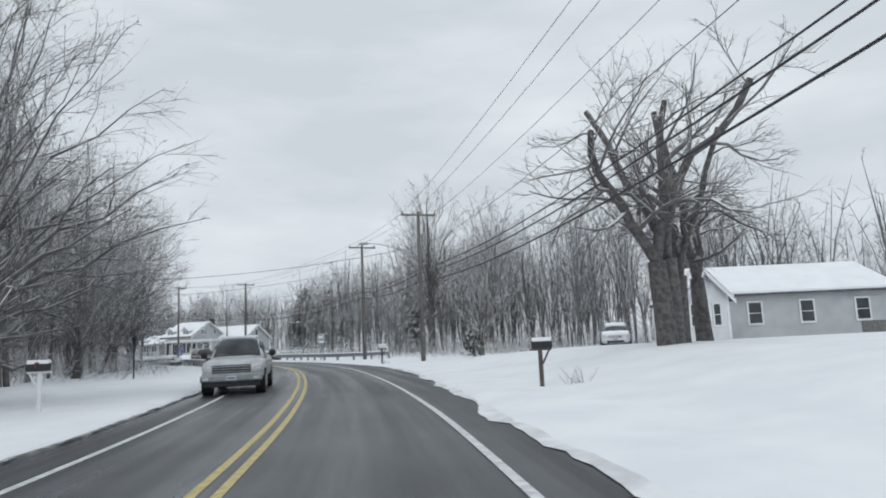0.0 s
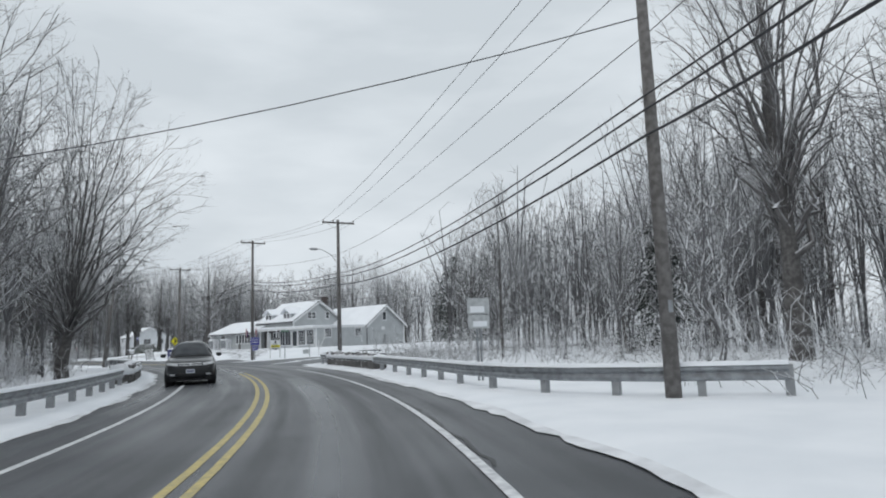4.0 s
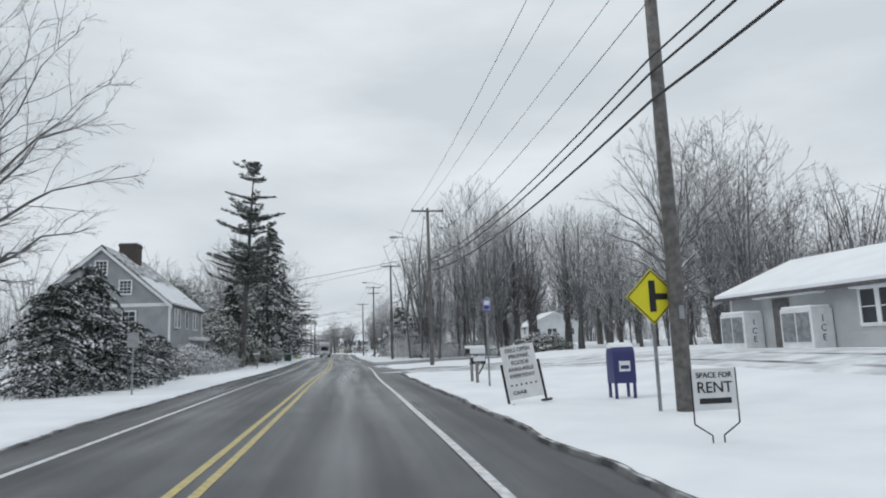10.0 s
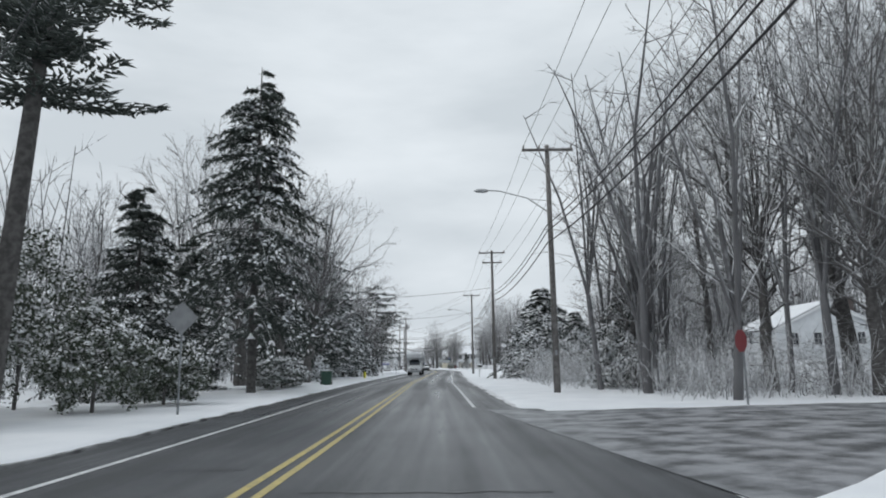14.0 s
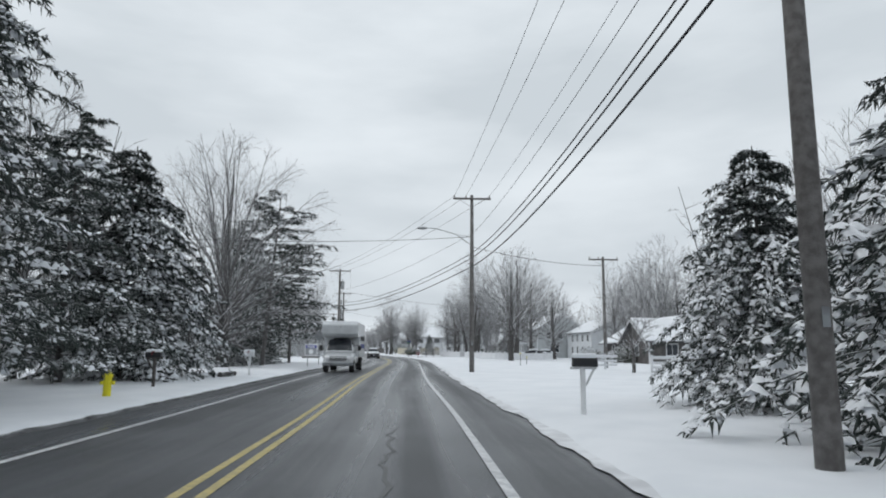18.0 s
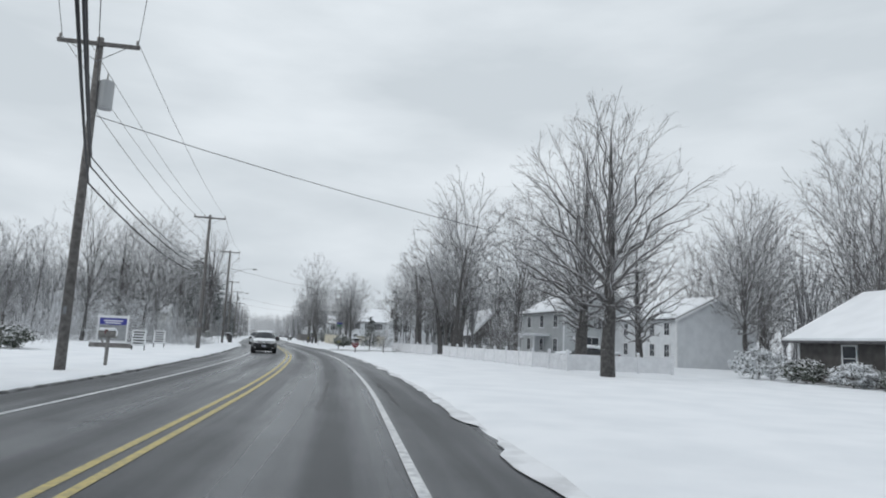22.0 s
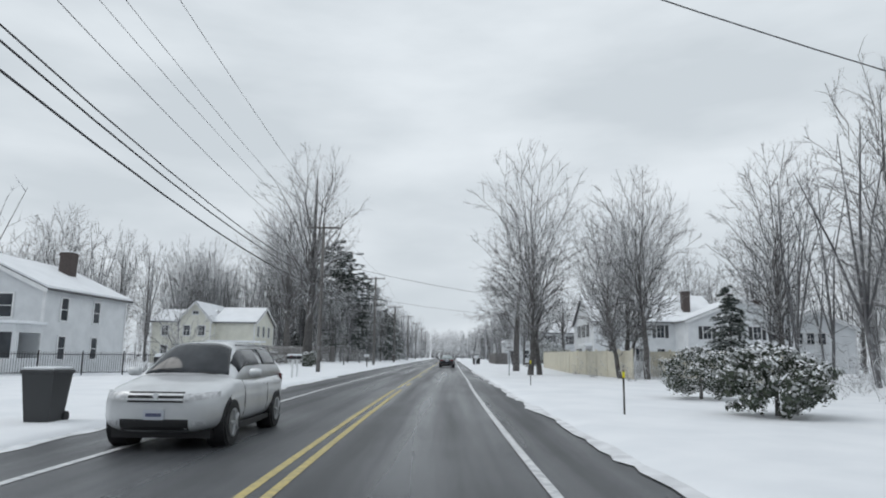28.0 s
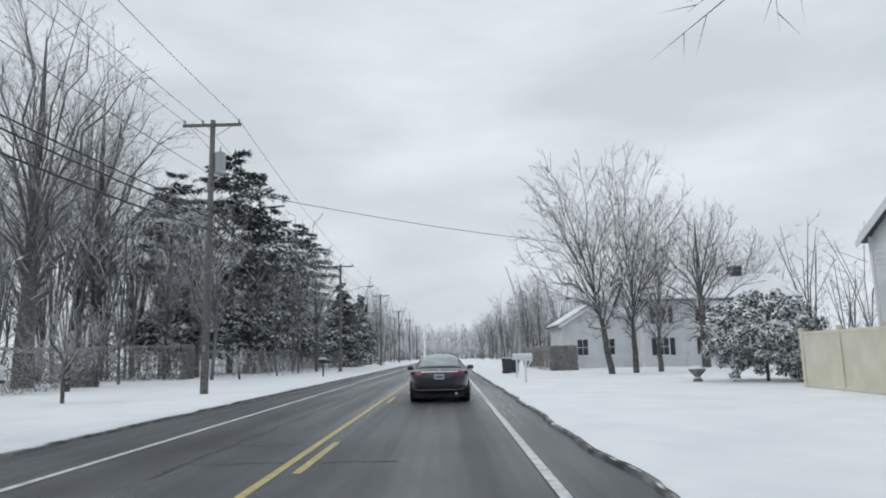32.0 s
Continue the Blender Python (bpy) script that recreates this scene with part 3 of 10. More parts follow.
for x in (-1.17, -0.40, 1.17):
    wire("power_line", [at(ps, pd + x, ph + 0.05) for ps, pd, ph in POLES], 0.010, 0.5, "thin bare overhead power line strung along the poles")
wire("neutral_line", [at(ps, pd + 0.14, ph - 2.4) for ps, pd, ph in POLES], 0.011, 0.6, "thin overhead neutral wire strung along the poles")
for z, r in ((-3.9, 0.022), (-4.2, 0.026), (-4.75, 0.03)):
    wire("telephone_cable", [at(ps, pd + (0.16 if pd < 0 else -0.16), ph + z) for ps, pd, ph in POLES], r, 0.8, "thick black telephone cable with a snowy top strung along the poles")
wire("service_drop", [at(43.6, 8.5, 8.0), at(56, -14, 7.0)], 0.016, 1.0, "sagging black service cable crossing the road")
wire("service_drop", [at(57.9, 8.2, 8.2), at(70, -16, 6.5)], 0.014, 1.0, "sagging black service cable crossing the road")
wire("service_drop", [at(108.6, -4.6, 7.4), at(110.4, 8.2, 9.6)], 0.012, 0.3, "thin service wire crossing the road")
wire("service_drop", [at(129.2, 7.9, 8.2), at(108.6, -4.6, 7.0)], 0.012, 0.3, "thin service wire crossing the road")
wire("service_drop", [at(110.4, 8.3, 7.4), at(118.6, 23.2, 6.3)], 0.022, 1.4, "short service cable to the building")
wire("service_drop", [at(167, 7.6, 8.4), at(176, -14, 6.0)], 0.016, 0.25, "sagging service cable crossing the road to the house")
wire("service_drop", [at(167, 7.6, 8.2), at(190, -15, 6.6)], 0.012, 0.3, "thin service wire crossing the road")
wire("service_drop", [at(231.7, 7.2, 8.6), at(214, -14, 6.0)], 0.016, 0.7, "sagging service cable crossing the road")
wire("service_drop", [at(266.4, 6.3, 8.9), at(258, -16, 7.4)], 0.016, 0.7, "sagging service cable crossing the road")
wire("service_drop", [at(266.4, 6.5, 8.2), at(278, 18.5, 8.6)], 0.018, 0.7, "service cable from the pole to a yard pole")
wire("service_drop", [at(300.9, -6, 8.2), at(318, 24, 7.2)], 0.014, 0.7, "sagging service cable crossing the road to a house")
wire("service_drop", [at(368.8, -6.7, 9.8), at(378, 20, 7.0)], 0.014, 0.7, "sagging service cable crossing the road")
wire("service_drop", [at(412.2, -7.8, 8.6), at(430, 14, 7.0)], 0.014, 0.7, "sagging service cable crossing the road")
wire("service_drop", [at(449.2, -7.9, 8.8), at(462, 16, 7.4)], 0.014, 0.7, "sagging service cable crossing the road")


# ---- trees ----
def bare_tree_meshes(seed, h, spread=0.32, fork=0.0, first=0.3, limbs=13, subs=7, twigs=6, rad=None, rise=0.5, min_r=0.009, wild=0.12, leaders=(3, 5), top=0.55, up=0.06, tilts=(0.14, 0.52), tips=0, crook=0.07, stub=0.1):
    """Trunk and crown of a leafless tree h metres high. fork: share of the height where the trunk divides into leaders."""
    rnd = random.Random(seed)
    trunk, crown, fine = [], [], []
    rad = rad or h * 0.0165

    def bent(p, d, length, r0, r1, n, up, jit, store):
        pts = [p]
        rr = r0
        for i in range(n):
            d = (d + Vector((rnd.gauss(0, jit), rnd.gauss(0, jit), rnd.gauss(0, jit) + up))).normalized()
            q = p + d * (length / n)
            r2 = r0 + (r1 - r0) * (i + 1) / n
            store.append((*p, *q, rr, r2))
            p, rr = q, r2
            pts.append(p)
        return pts, d

    def along(pts, u):
        x = u * (len(pts) - 1)
        i = min(int(x), len(pts) - 2)
        return pts[i].lerp(pts[i + 1], x - i), (pts[i + 1] - pts[i]).normalized()

    def side(d, ang):
        ref = Vector((rnd.gauss(0, 1), rnd.gauss(0, 1), rnd.gauss(0, 0.6)))
        o = (ref - ref.dot(d) * d).normalized()
        return (d * math.cos(ang) + o * math.sin(ang)).normalized()

    def limb(p, d, length, r):
        pts, dl = bent(p, d, length, r, max(r * 0.3, min_r), 4, up, wild, crown)
        for k in range(subs):
            u = 0.22 + 0.78 * (k + rnd.random()) / subs
            q, dd = along(pts, u)
            l2 = length * rnd.uniform(0.38, 0.62) * (1.1 - 0.45 * u)
            r2 = max(r * 0.34 * (1.1 - 0.6 * u), min_r * 1.15)
            pts2, _ = bent(q, side(dd, rnd.uniform(0.4, 0.95)), l2, r2, min_r, 2, 0.07, wild, crown)
            for j in range(twigs):
                q3, d3 = along(pts2, 0.15 + 0.85 * (j + rnd.random()) / twigs)
                e = q3 + (side(d3, rnd.uniform(0.3, 0.9)) + Vector((0, 0, 0.08))).normalized() * l2 * rnd.uniform(0.35, 0.75)
                fine.append((*q3, *e, min_r, 0))
                for _ in range(tips):
                    f = q3.lerp(e, rnd.uniform(0.15, 0.8))
                    g = f + (side((e - q3).normalized(), rnd.uniform(0.4, 0.9)) + Vector((0, 0, 0.08))).normalized() * (e - q3).length * rnd.uniform(0.3, 0.55)
                    fine.append((*f, *g, min_r * 0.75, 0))

    lead = []
    if fork:
        pts, d = bent(Vector((0, 0, -0.3)), Vector((0, 0, 1)), h * fork + 0.3, rad * 1.15, rad * 0.9, 4, 0.02, 0.05, trunk)
        n = rnd.randint(*leaders)
        for k in range(n):
            a = 2 * math.pi * (k + rnd.uniform(-0.2, 0.2)) / n
            tilt = rnd.uniform(*tilts)
            dd = Vector((math.cos(a) * math.sin(tilt), math.sin(a) * math.sin(tilt), math.cos(tilt)))
            lp, _ = bent(pts[-1], dd, h * (1 - fork) * rnd.uniform(0.8, 1.0), rad * 0.85 / math.sqrt(n), rad * stub, 7, 0.05, crook, trunk)
            lead.append((lp, limbs // n + 1, 0.12))
    else:
        lp, _ = bent(Vector((0, 0, -0.3)), Vector((0, 0, 1)), h + 0.3, rad, rad * 0.12, 9, 0.03, 0.045, trunk)
        lead.append((lp, limbs, first))
    for lp, n, lo in lead:
        for k in range(n):
            v = (k + rnd.random()) / n
            u = lo + (0.99 - lo) * v
            p, d = along(lp, u)
            length = h * spread * (1.1 - (1.1 - top) * v) * rnd.uniform(0.75, 1.15)
            limb(p, side(d, rnd.uniform(rise - 0.2, rise + 0.3)), length, max(rad * 0.34 * (1.1 - 0.8 * u), min_r * 1.8))
    vt, qt = tubes(trunk, 8)
    return quick_mesh("trunk", vt, qt, True), sticks("crown", crown, fine, 3)


def unit(v):
    return v / np.maximum(np.linalg.norm(v, axis=-1, keepdims=True), 1e-6)


def crown_tree(seed, h, wide, lo=0.15, limbs=26, subs=9, twigs=6, tips=2, rad=0.3, fork=0.2, central=0.35, min_r=0.009, bulge=0.45, spread=0.45, lean=0.03, bare=0.0):
    """A leafless tree whose limbs, boughs and twigs fill a rounded crown. wide: crown radius; lo: where the crown begins, as a share of
    the height; bulge: where it is widest; central: how far the limbs leave along the stem; spread: how soon limbs swing outwards."""
    rng = np.random.default_rng(seed)
    expo = math.log(0.5) / math.log(bulge)

    def profile(v):
        return np.sin(np.pi * np.clip(v, 0.03, 0.985) ** expo) ** 0.62

    def hull(z):
        return wide * profile((z / h - lo) / (1 - lo))
    n = 9
    zz = np.linspace(-0.3, h * (0.86 if central > 0.25 else fork + 0.12), n)
    walk_ = np.cumsum(rng.normal(0, lean * h / n, (n, 2)), axis=0)
    axis = np.c_[walk_ - walk_[0], zz]
    u = (zz - zz[0]) / (zz[-1] - zz[0])
    rr = rad * np.where(zz < h * fork, 1.12 - 0.25 * zz / max(h * fork, 0.1), 0.0) + np.where(zz >= h * fork, rad * 0.74 * (1 - (zz - h * fork) / (zz[-1] - h * fork + 0.01)) ** 0.8 + 0.015, 0.0)
    trunk = np.c_[axis[:-1], axis[1:], rr[:-1], rr[1:]]
    # limbs
    i = np.arange(limbs)
    v = (i + rng.random(limbs)) / limbs
    a = i * 2.39996 + rng.normal(0, 0.3, limbs)
    p = profile(v) * rng.uniform(0.78, 1.03, limbs)
    T = np.c_[wide * p * np.cos(a), wide * p * np.sin(a), h * (lo + (1 - lo) * v)]
    zs = np.minimum(h * fork * rng.uniform(0.82, 1.05, limbs) + np.maximum(T[:, 2] - h * fork, 0) * central, T[:, 2] * 0.86)
    P = np.c_[np.interp(zs, zz, axis[:, 0]), np.interp(zs, zz, axis[:, 1]), zs]
    D = T - P
    C = P + D * np.c_[np.full(limbs, spread), np.full(limbs, spread), np.full(limbs, 0.62)] + rng.normal(0, 0.02 * h, (limbs, 3))
    m = 7
    w = np.linspace(0, 1, m)[None, :, None]
    L = (1 - w) ** 2 * P[:, None] + 2 * w * (1 - w) * C[:, None] + w ** 2 * T[:, None]
    L += rng.normal(0, 0.011 * h, L.shape) * np.sin(np.pi * w)
    r0 = rad * rng.uniform(0.28, 0.46, limbs) * (1.05 - 0.55 * v)
    R = np.maximum(r0[:, None] * (1 - w[0, :, 0][None]) ** 0.85, min_r * 1.5)
    crown = [np.concatenate([L[:, :-1], L[:, 1:], R[:, :-1, None], R[:, 1:, None]], 2).reshape(-1, 8)]

    def shoots(A, B, RA, k, low, reach, spray, up, lengths):
        """k shoots from each stretch A to B, kept inside the crown."""
        g = rng.uniform(low, 1.0, (len(A), k))
        q = A[:, None] + (B - A)[:, None] * g[..., None]
        t = unit(B - A)[:, None]
        side_ = rng.normal(size=q.shape)
        side_ = unit(side_ - (side_ * t).sum(2, keepdims=True) * t)
        d = unit(t + side_ * spray * rng.uniform(0.5, 1.25, g.shape)[..., None] + np.array([0, 0, up]))
        e = q + d * (lengths[:, None] * reach * rng.uniform(0.55, 1.2, g.shape))[..., None]
        x = np.linalg.norm(e[..., :2], axis=2)
        past = (e[..., 2] > h) | (x > hull(np.minimum(e[..., 2], h)) * 1.08 + 0.3)
        e = np.where(past[..., None], q + (e - q) * 0.42, e)
        return q.reshape(-1, 3), e.reshape(-1, 3), (RA[:, None] * (1.05 - 0.6 * g)).reshape(-1)
    A, B, RA = L[:, 1:-1].reshape(-1, 3), L[:, 2:].reshape(-1, 3), R[:, 1:-1].reshape(-1)
    long_ = np.repeat(np.linalg.norm(D, axis=1), m - 2) * np.tile(np.linspace(1.0, 0.55, m - 2), limbs)
    keep = np.tile(np.arange(m - 2) >= bare * (m - 2), limbs)
    A, B, RA, long_ = A[keep], B[keep], RA[keep], long_[keep]
    per = max(1, round(subs / (m - 2)))
    q, e, r = shoots(A, B, RA, per, 0.0, 0.36, 0.85, 0.10, long_)
    r = np.maximum(r * 0.5, min_r * 1.25)
    mid = (q + e) / 2 + rng.normal(0, 0.05, q.shape) * np.linalg.norm(e - q, axis=1)[:, None]
    crown += [np.c_[q, mid, r, (r + min_r) / 2], np.c_[mid, e, (r + min_r) / 2, np.full(len(q), min_r)]]
    size = np.linalg.norm(e - q, axis=1)
    A2, B2 = np.concatenate([q, mid]), np.concatenate([mid, e])
    q3, e3, _ = shoots(A2, B2, np.ones(len(A2)), max(1, twigs // 2), 0.05, 0.55, 0.75, 0.12, np.r_[size, size])
    fine = [np.c_[q3, e3, np.full(len(q3), min_r), np.zeros(len(q3))]]
    if tips:
        q4, e4, _ = shoots(q3, e3, np.ones(len(q3)), tips, 0.15, 0.55, 0.8, 0.12, np.linalg.norm(e3 - q3, axis=1))
        fine.append(np.c_[q4, e4, np.full(len(q4), min_r * 0.75), np.zeros(len(q4))])
    vt, qt = tubes(trunk, 9)
    v1, q1 = tubes(np.concatenate(crown), 3)
    v2, t2 = spikes(np.concatenate(fine))
    return quick_mesh("trunk", vt, qt, True), quick_mesh("crown", np.concatenate([v1, v2]), q1, False, t2 + len(v1))


def tree_kind(trunk_me, crown_me, bark, twig):
    trunk_me.materials.append(bark)
    crown_me.materials.append(twig)
    return trunk_me, crown_me


KINDS = {}
for i in range(4):
    KINDS["wood%d" % i] = tree_kind(*crown_tree(10 + i, 16 + i, 4.6 + 0.3 * i, 0.14, 34, 10, 6, 2, 0.22, 0.15 + 0.04 * (i % 3), 0.24, 0.012, 0.60, 0.30), BARK, TWIG)
    KINDS["thin%d" % i] = tree_kind(*crown_tree(20 + i, 15 + i, 3.6 + 0.2 * i, 0.14, 28, 10, 6, 2, 0.15, 0.18 + 0.05 * (i % 2), 0.32, 0.012, 0.60, 0.34), BARK, TWIG)
    KINDS["yard%d" % i] = tree_kind(*crown_tree(30 + i, 15, 5.6, 0.16, 34, 10, 6, 2, 0.34, 0.16 + 0.03 * i, 0.30, 0.009, 0.50, 0.36), BARK, TWIG)
for i in range(2):
    KINDS["small%d" % i] = tree_kind(*crown_tree(50 + i, 5, 2.3, 0.18, 18, 10, 6, 1, 0.09, 0.2, 0.2, 0.007, 0.5, 0.5), BARK, TWIG)
    KINDS["old%d" % i] = tree_kind(*bare_tree_meshes(70 + i, 14, 0.40, 0, 0.34, 17, 10, 8, rad=0.42, rise=1.0, min_r=0.010, wild=0.2, up=0.1, tips=2), BARK, TWIG)
    KINDS["gnarl%d" % i] = tree_kind(*bare_tree_meshes(95 + i, 10, 0.36, 0.30, 0.15, 15, 7, 6, rad=0.36, rise=1.05, min_r=0.010, wild=0.26, leaders=(2, 3), tilts=(0.2, 0.5), tips=1, crook=0.17, stub=0.30, top=0.8), BARK, TWIG)
KINDS["vase"] = tree_kind(*crown_tree(81, 22, 5.4, 0.26, 34, 10, 6, 2, 0.46, 0.15, 0.30, 0.011, 0.62, 0.30), BARK, TWIG)
KINDS["fan"] = tree_kind(*crown_tree(88, 16.5, 6.2, 0.13, 50, 10, 6, 2, 0.30, 0.09, 0.12, 0.010, 0.58, 0.28), BARK, TWIG)
KINDS["round"] = tree_kind(*crown_tree(60, 14, 5.3, 0.09, 54, 10, 6, 2, 0.46, 0.14, 0.30, 0.009, 0.46, 0.40), BARK, TWIG)
KINDS["round_wide"] = tree_kind(*crown_tree(61, 17, 7.8, 0.07, 60, 10, 6, 2, 0.42, 0.10, 0.26, 0.010, 0.44, 0.38), BARK, TWIG)


def bare_tree(kind, s, d, scale=1.0, turn=0.0, label="tall leafless tree with snow on its branches", lean=0.0, height=1.0, group="roadside trees"):
    t, c = KINDS[kind]
    ob = thing("bare_tree", label, "tree", spot(s, d, turn) @ pose(0, 0, 0, 0, lean, 0) @ Matrix.Diagonal((scale, scale, scale * height, 1)), group)
    put("trunk", t, None, ob)
    put("crown", c, None, ob)
    return ob


FILL = []


def wood(s0, s1, d0, d1, n, seed, scale=(0.75, 1.15), kinds=("thin0", "thin1", "thin2", "thin3", "wood0", "wood2"), group="roadside wood", fill=2.6):
    rnd = random.Random(seed)
    n1 = n // 2
    for k in range(n1):
        s = s0 + (s1 - s0) * (k + rnd.random()) / n1
        d = d0 + (d1 - d0) * rnd.random() ** 1.5
        bare_tree(rnd.choice(kinds), s, d, rnd.uniform(*scale), rnd.uniform(0, 360), "tall leafless tree in a snowy wood", rnd.uniform(-3, 3), group=group)
    for k in range(int(n * fill)):
        FILL.append((s0 + (s1 - s0) * (k + rnd.random()) / (n * fill), rnd.uniform(d0, d1), 15 * rnd.uniform(*scale)))


def far_wood(name, places, seed, label):
    """Many distant trees as one mass: stems, ascending limbs and fans of twigs."""
    rng = np.random.default_rng(seed)
    n, b, m, k = len(places), 5, 5, 4
    base = np.array([tuple(at(s, d, -0.2)) for s, d, h in places])
    h = np.array([p[2] for p in places])
    r = h * rng.uniform(0.006, 0.010, n)
    fork = base + np.c_[rng.normal(0, 0.2, (n, 2)), h * rng.uniform(0.10, 0.30, n)]
    # leaders fan out from the fork
    az = np.arange(b)[None] * 2.4 + rng.uniform(0, 6.283, (n, 1)) + rng.normal(0, 0.4, (n, b))
    out_ = h[:, None] * rng.uniform(0.04, 0.24, (n, b))
    top = base[:, None] + np.stack([np.cos(az) * out_, np.sin(az) * out_, h[:, None] * rng.uniform(0.72, 1.0, (n, b))], 2)
    mid = fork[:, None] * 0.5 + top * 0.5 + np.stack([-np.cos(az) * out_ * 0.15, -np.sin(az) * out_ * 0.15, 0 * az], 2) + rng.normal(0, 0.2, (n, b, 3))
    f3, rl = np.broadcast_to(fork[:, None], mid.shape), (r[:, None] * rng.uniform(0.45, 0.75, (n, b)))[..., None]
    stem = np.concatenate([np.c_[base, fork, r * 1.1, r * 0.9], np.concatenate([f3, mid, rl, rl * 0.7], 2).reshape(-1, 8), np.concatenate([mid, top, rl * 0.7, 0 * rl + 0.02], 2).reshape(-1, 8)])
    # limbs and twigs along the leaders
    u = (np.arange(m) + rng.random((n, b, m))) / m
    q = np.where(u[..., None] < 0.4, f3[:, :, None] + (mid - f3)[:, :, None] * (u / 0.4)[..., None], mid[:, :, None] + (top - mid)[:, :, None] * ((u - 0.4) / 0.6)[..., None])
    az = rng.uniform(0, 6.283, u.shape)
    reach = h[:, None, None] * (0.17 - 0.09 * u) * rng.uniform(0.6, 1.25, u.shape)
    rise_ = h[:, None, None] * (0.16 - 0.08 * u) * rng.uniform(0.3, 1.2, u.shape)
    e = q + np.stack([np.cos(az) * reach, np.sin(az) * reach, rise_], 3)
    g = rng.uniform(0.2, 1.0, u.shape + (k,))
    f = q[..., None, :] + (e - q)[..., None, :] * g[..., None]
    l = np.linalg.norm(e - q, axis=3)[..., None, None]
    t = f + unit(rng.normal(0, 0.6, f.shape) + unit(e - q)[..., None, :] + np.array([0, 0, 0.25])) * l * rng.uniform(0.35, 0.75, g.shape + (1,))
    fine = np.concatenate([np.c_[q.reshape(-1, 3), e.reshape(-1, 3), np.full(q.size // 3, 0.036), np.zeros(q.size // 3)], np.c_[f.reshape(-1, 3), t.reshape(-1, 3), np.full(f.size // 3, 0.019), np.zeros(f.size // 3)]])
    v1, q1 = tubes(stem, 4)
    v2, t2 = spikes(fine)
    return tagged(put(name, quick_mesh(name, np.concatenate([v1, v2]), q1, False, t2 + len(v1)), TWIG_FAR), label, "wood", kind="stuff")


def brush(name, areas, seed, label):
    """Low growth under the woods: leaning stems with a few twigs each. areas: s0, s1, d0, d1, how many, height."""
    rng = np.random.default_rng(seed)
    out = []
    for s0, s1, d0, d1, n, h in areas:
        p = np.array([tuple(at(a, b, -0.1)) for a, b in zip(rng.uniform(s0, s1, n), rng.uniform(d0, d1, n))])
        hh = h * rng.uniform(0.35, 1.1, n)
        e = p + np.c_[rng.normal(0, 0.28, (n, 2)), np.ones(n)] * hh[:, None]
        g = rng.uniform(0.15, 0.95, (n, 5))
        q = p[:, None] + (e - p)[:, None] * g[..., None]
        t = q + unit(np.concatenate([rng.normal(0, 1, (n, 5, 2)), rng.uniform(-0.1, 1.1, (n, 5, 1))], 2)) * (hh[:, None] * rng.uniform(0.2, 0.5, (n, 5)))[..., None]
        out += [np.c_[p, e, np.full(n, 0.022), np.zeros(n)], np.c_[q.reshape(-1, 3), t.reshape(-1, 3), np.full(n * 5, 0.012), np.zeros(n * 5)]]
    v, t = spikes(np.concatenate(out))
    return tagged(put(name, quick_mesh(name, v, None, False, t), TWIG_FAR), label, "undergrowth", kind="stuff")


def tree_line(name, places, seed, label):
    """Farthest trees, a stem and bare branches each, as one mass."""
    rng = np.random.default_rng(seed)
    n, m = len(places), 15
    base = np.array([tuple(at(s, d, -0.2)) for s, d, h in places])
    h = np.array([p[2] for p in places])
    stem = np.concatenate([base, base + np.stack([rng.normal(0, 0.4, n), rng.normal(0, 0.4, n), h], 1), (h * 0.011)[:, None], np.zeros((n, 1))], 1)
    u = rng.uniform(0.12, 0.92, (n, m))
    a, el = rng.uniform(0, 6.283, (n, m)), rng.uniform(0.5, 1.25, (n, m))
    l = h[:, None] * 0.34 * (1.1 - 0.6 * u) * rng.uniform(0.7, 1.2, (n, m))
    q = base[:, None, :] + np.stack([0 * u, 0 * u, u * h[:, None]], 2)
    e = q + np.stack([np.cos(a) * np.cos(el), np.sin(a) * np.cos(el), np.sin(el)], 2) * l[:, :, None]
    br = np.concatenate([q, e, np.full((n, m, 1), 0.06), np.zeros((n, m, 1))], 2).reshape(-1, 8)
    v, t = spikes(np.concatenate([stem, br]))
    return tagged(put(name, quick_mesh(name, v, None, False, t), TWIG_FAR), label, "wood", kind="stuff")


def scatter(s0, s1, d0, d1, n, h0, h1, seed):
    rnd = random.Random(seed)
    return [(rnd.uniform(s0, s1), rnd.uniform(d0, d1), rnd.uniform(h0, h1)) for _ in range(n)]


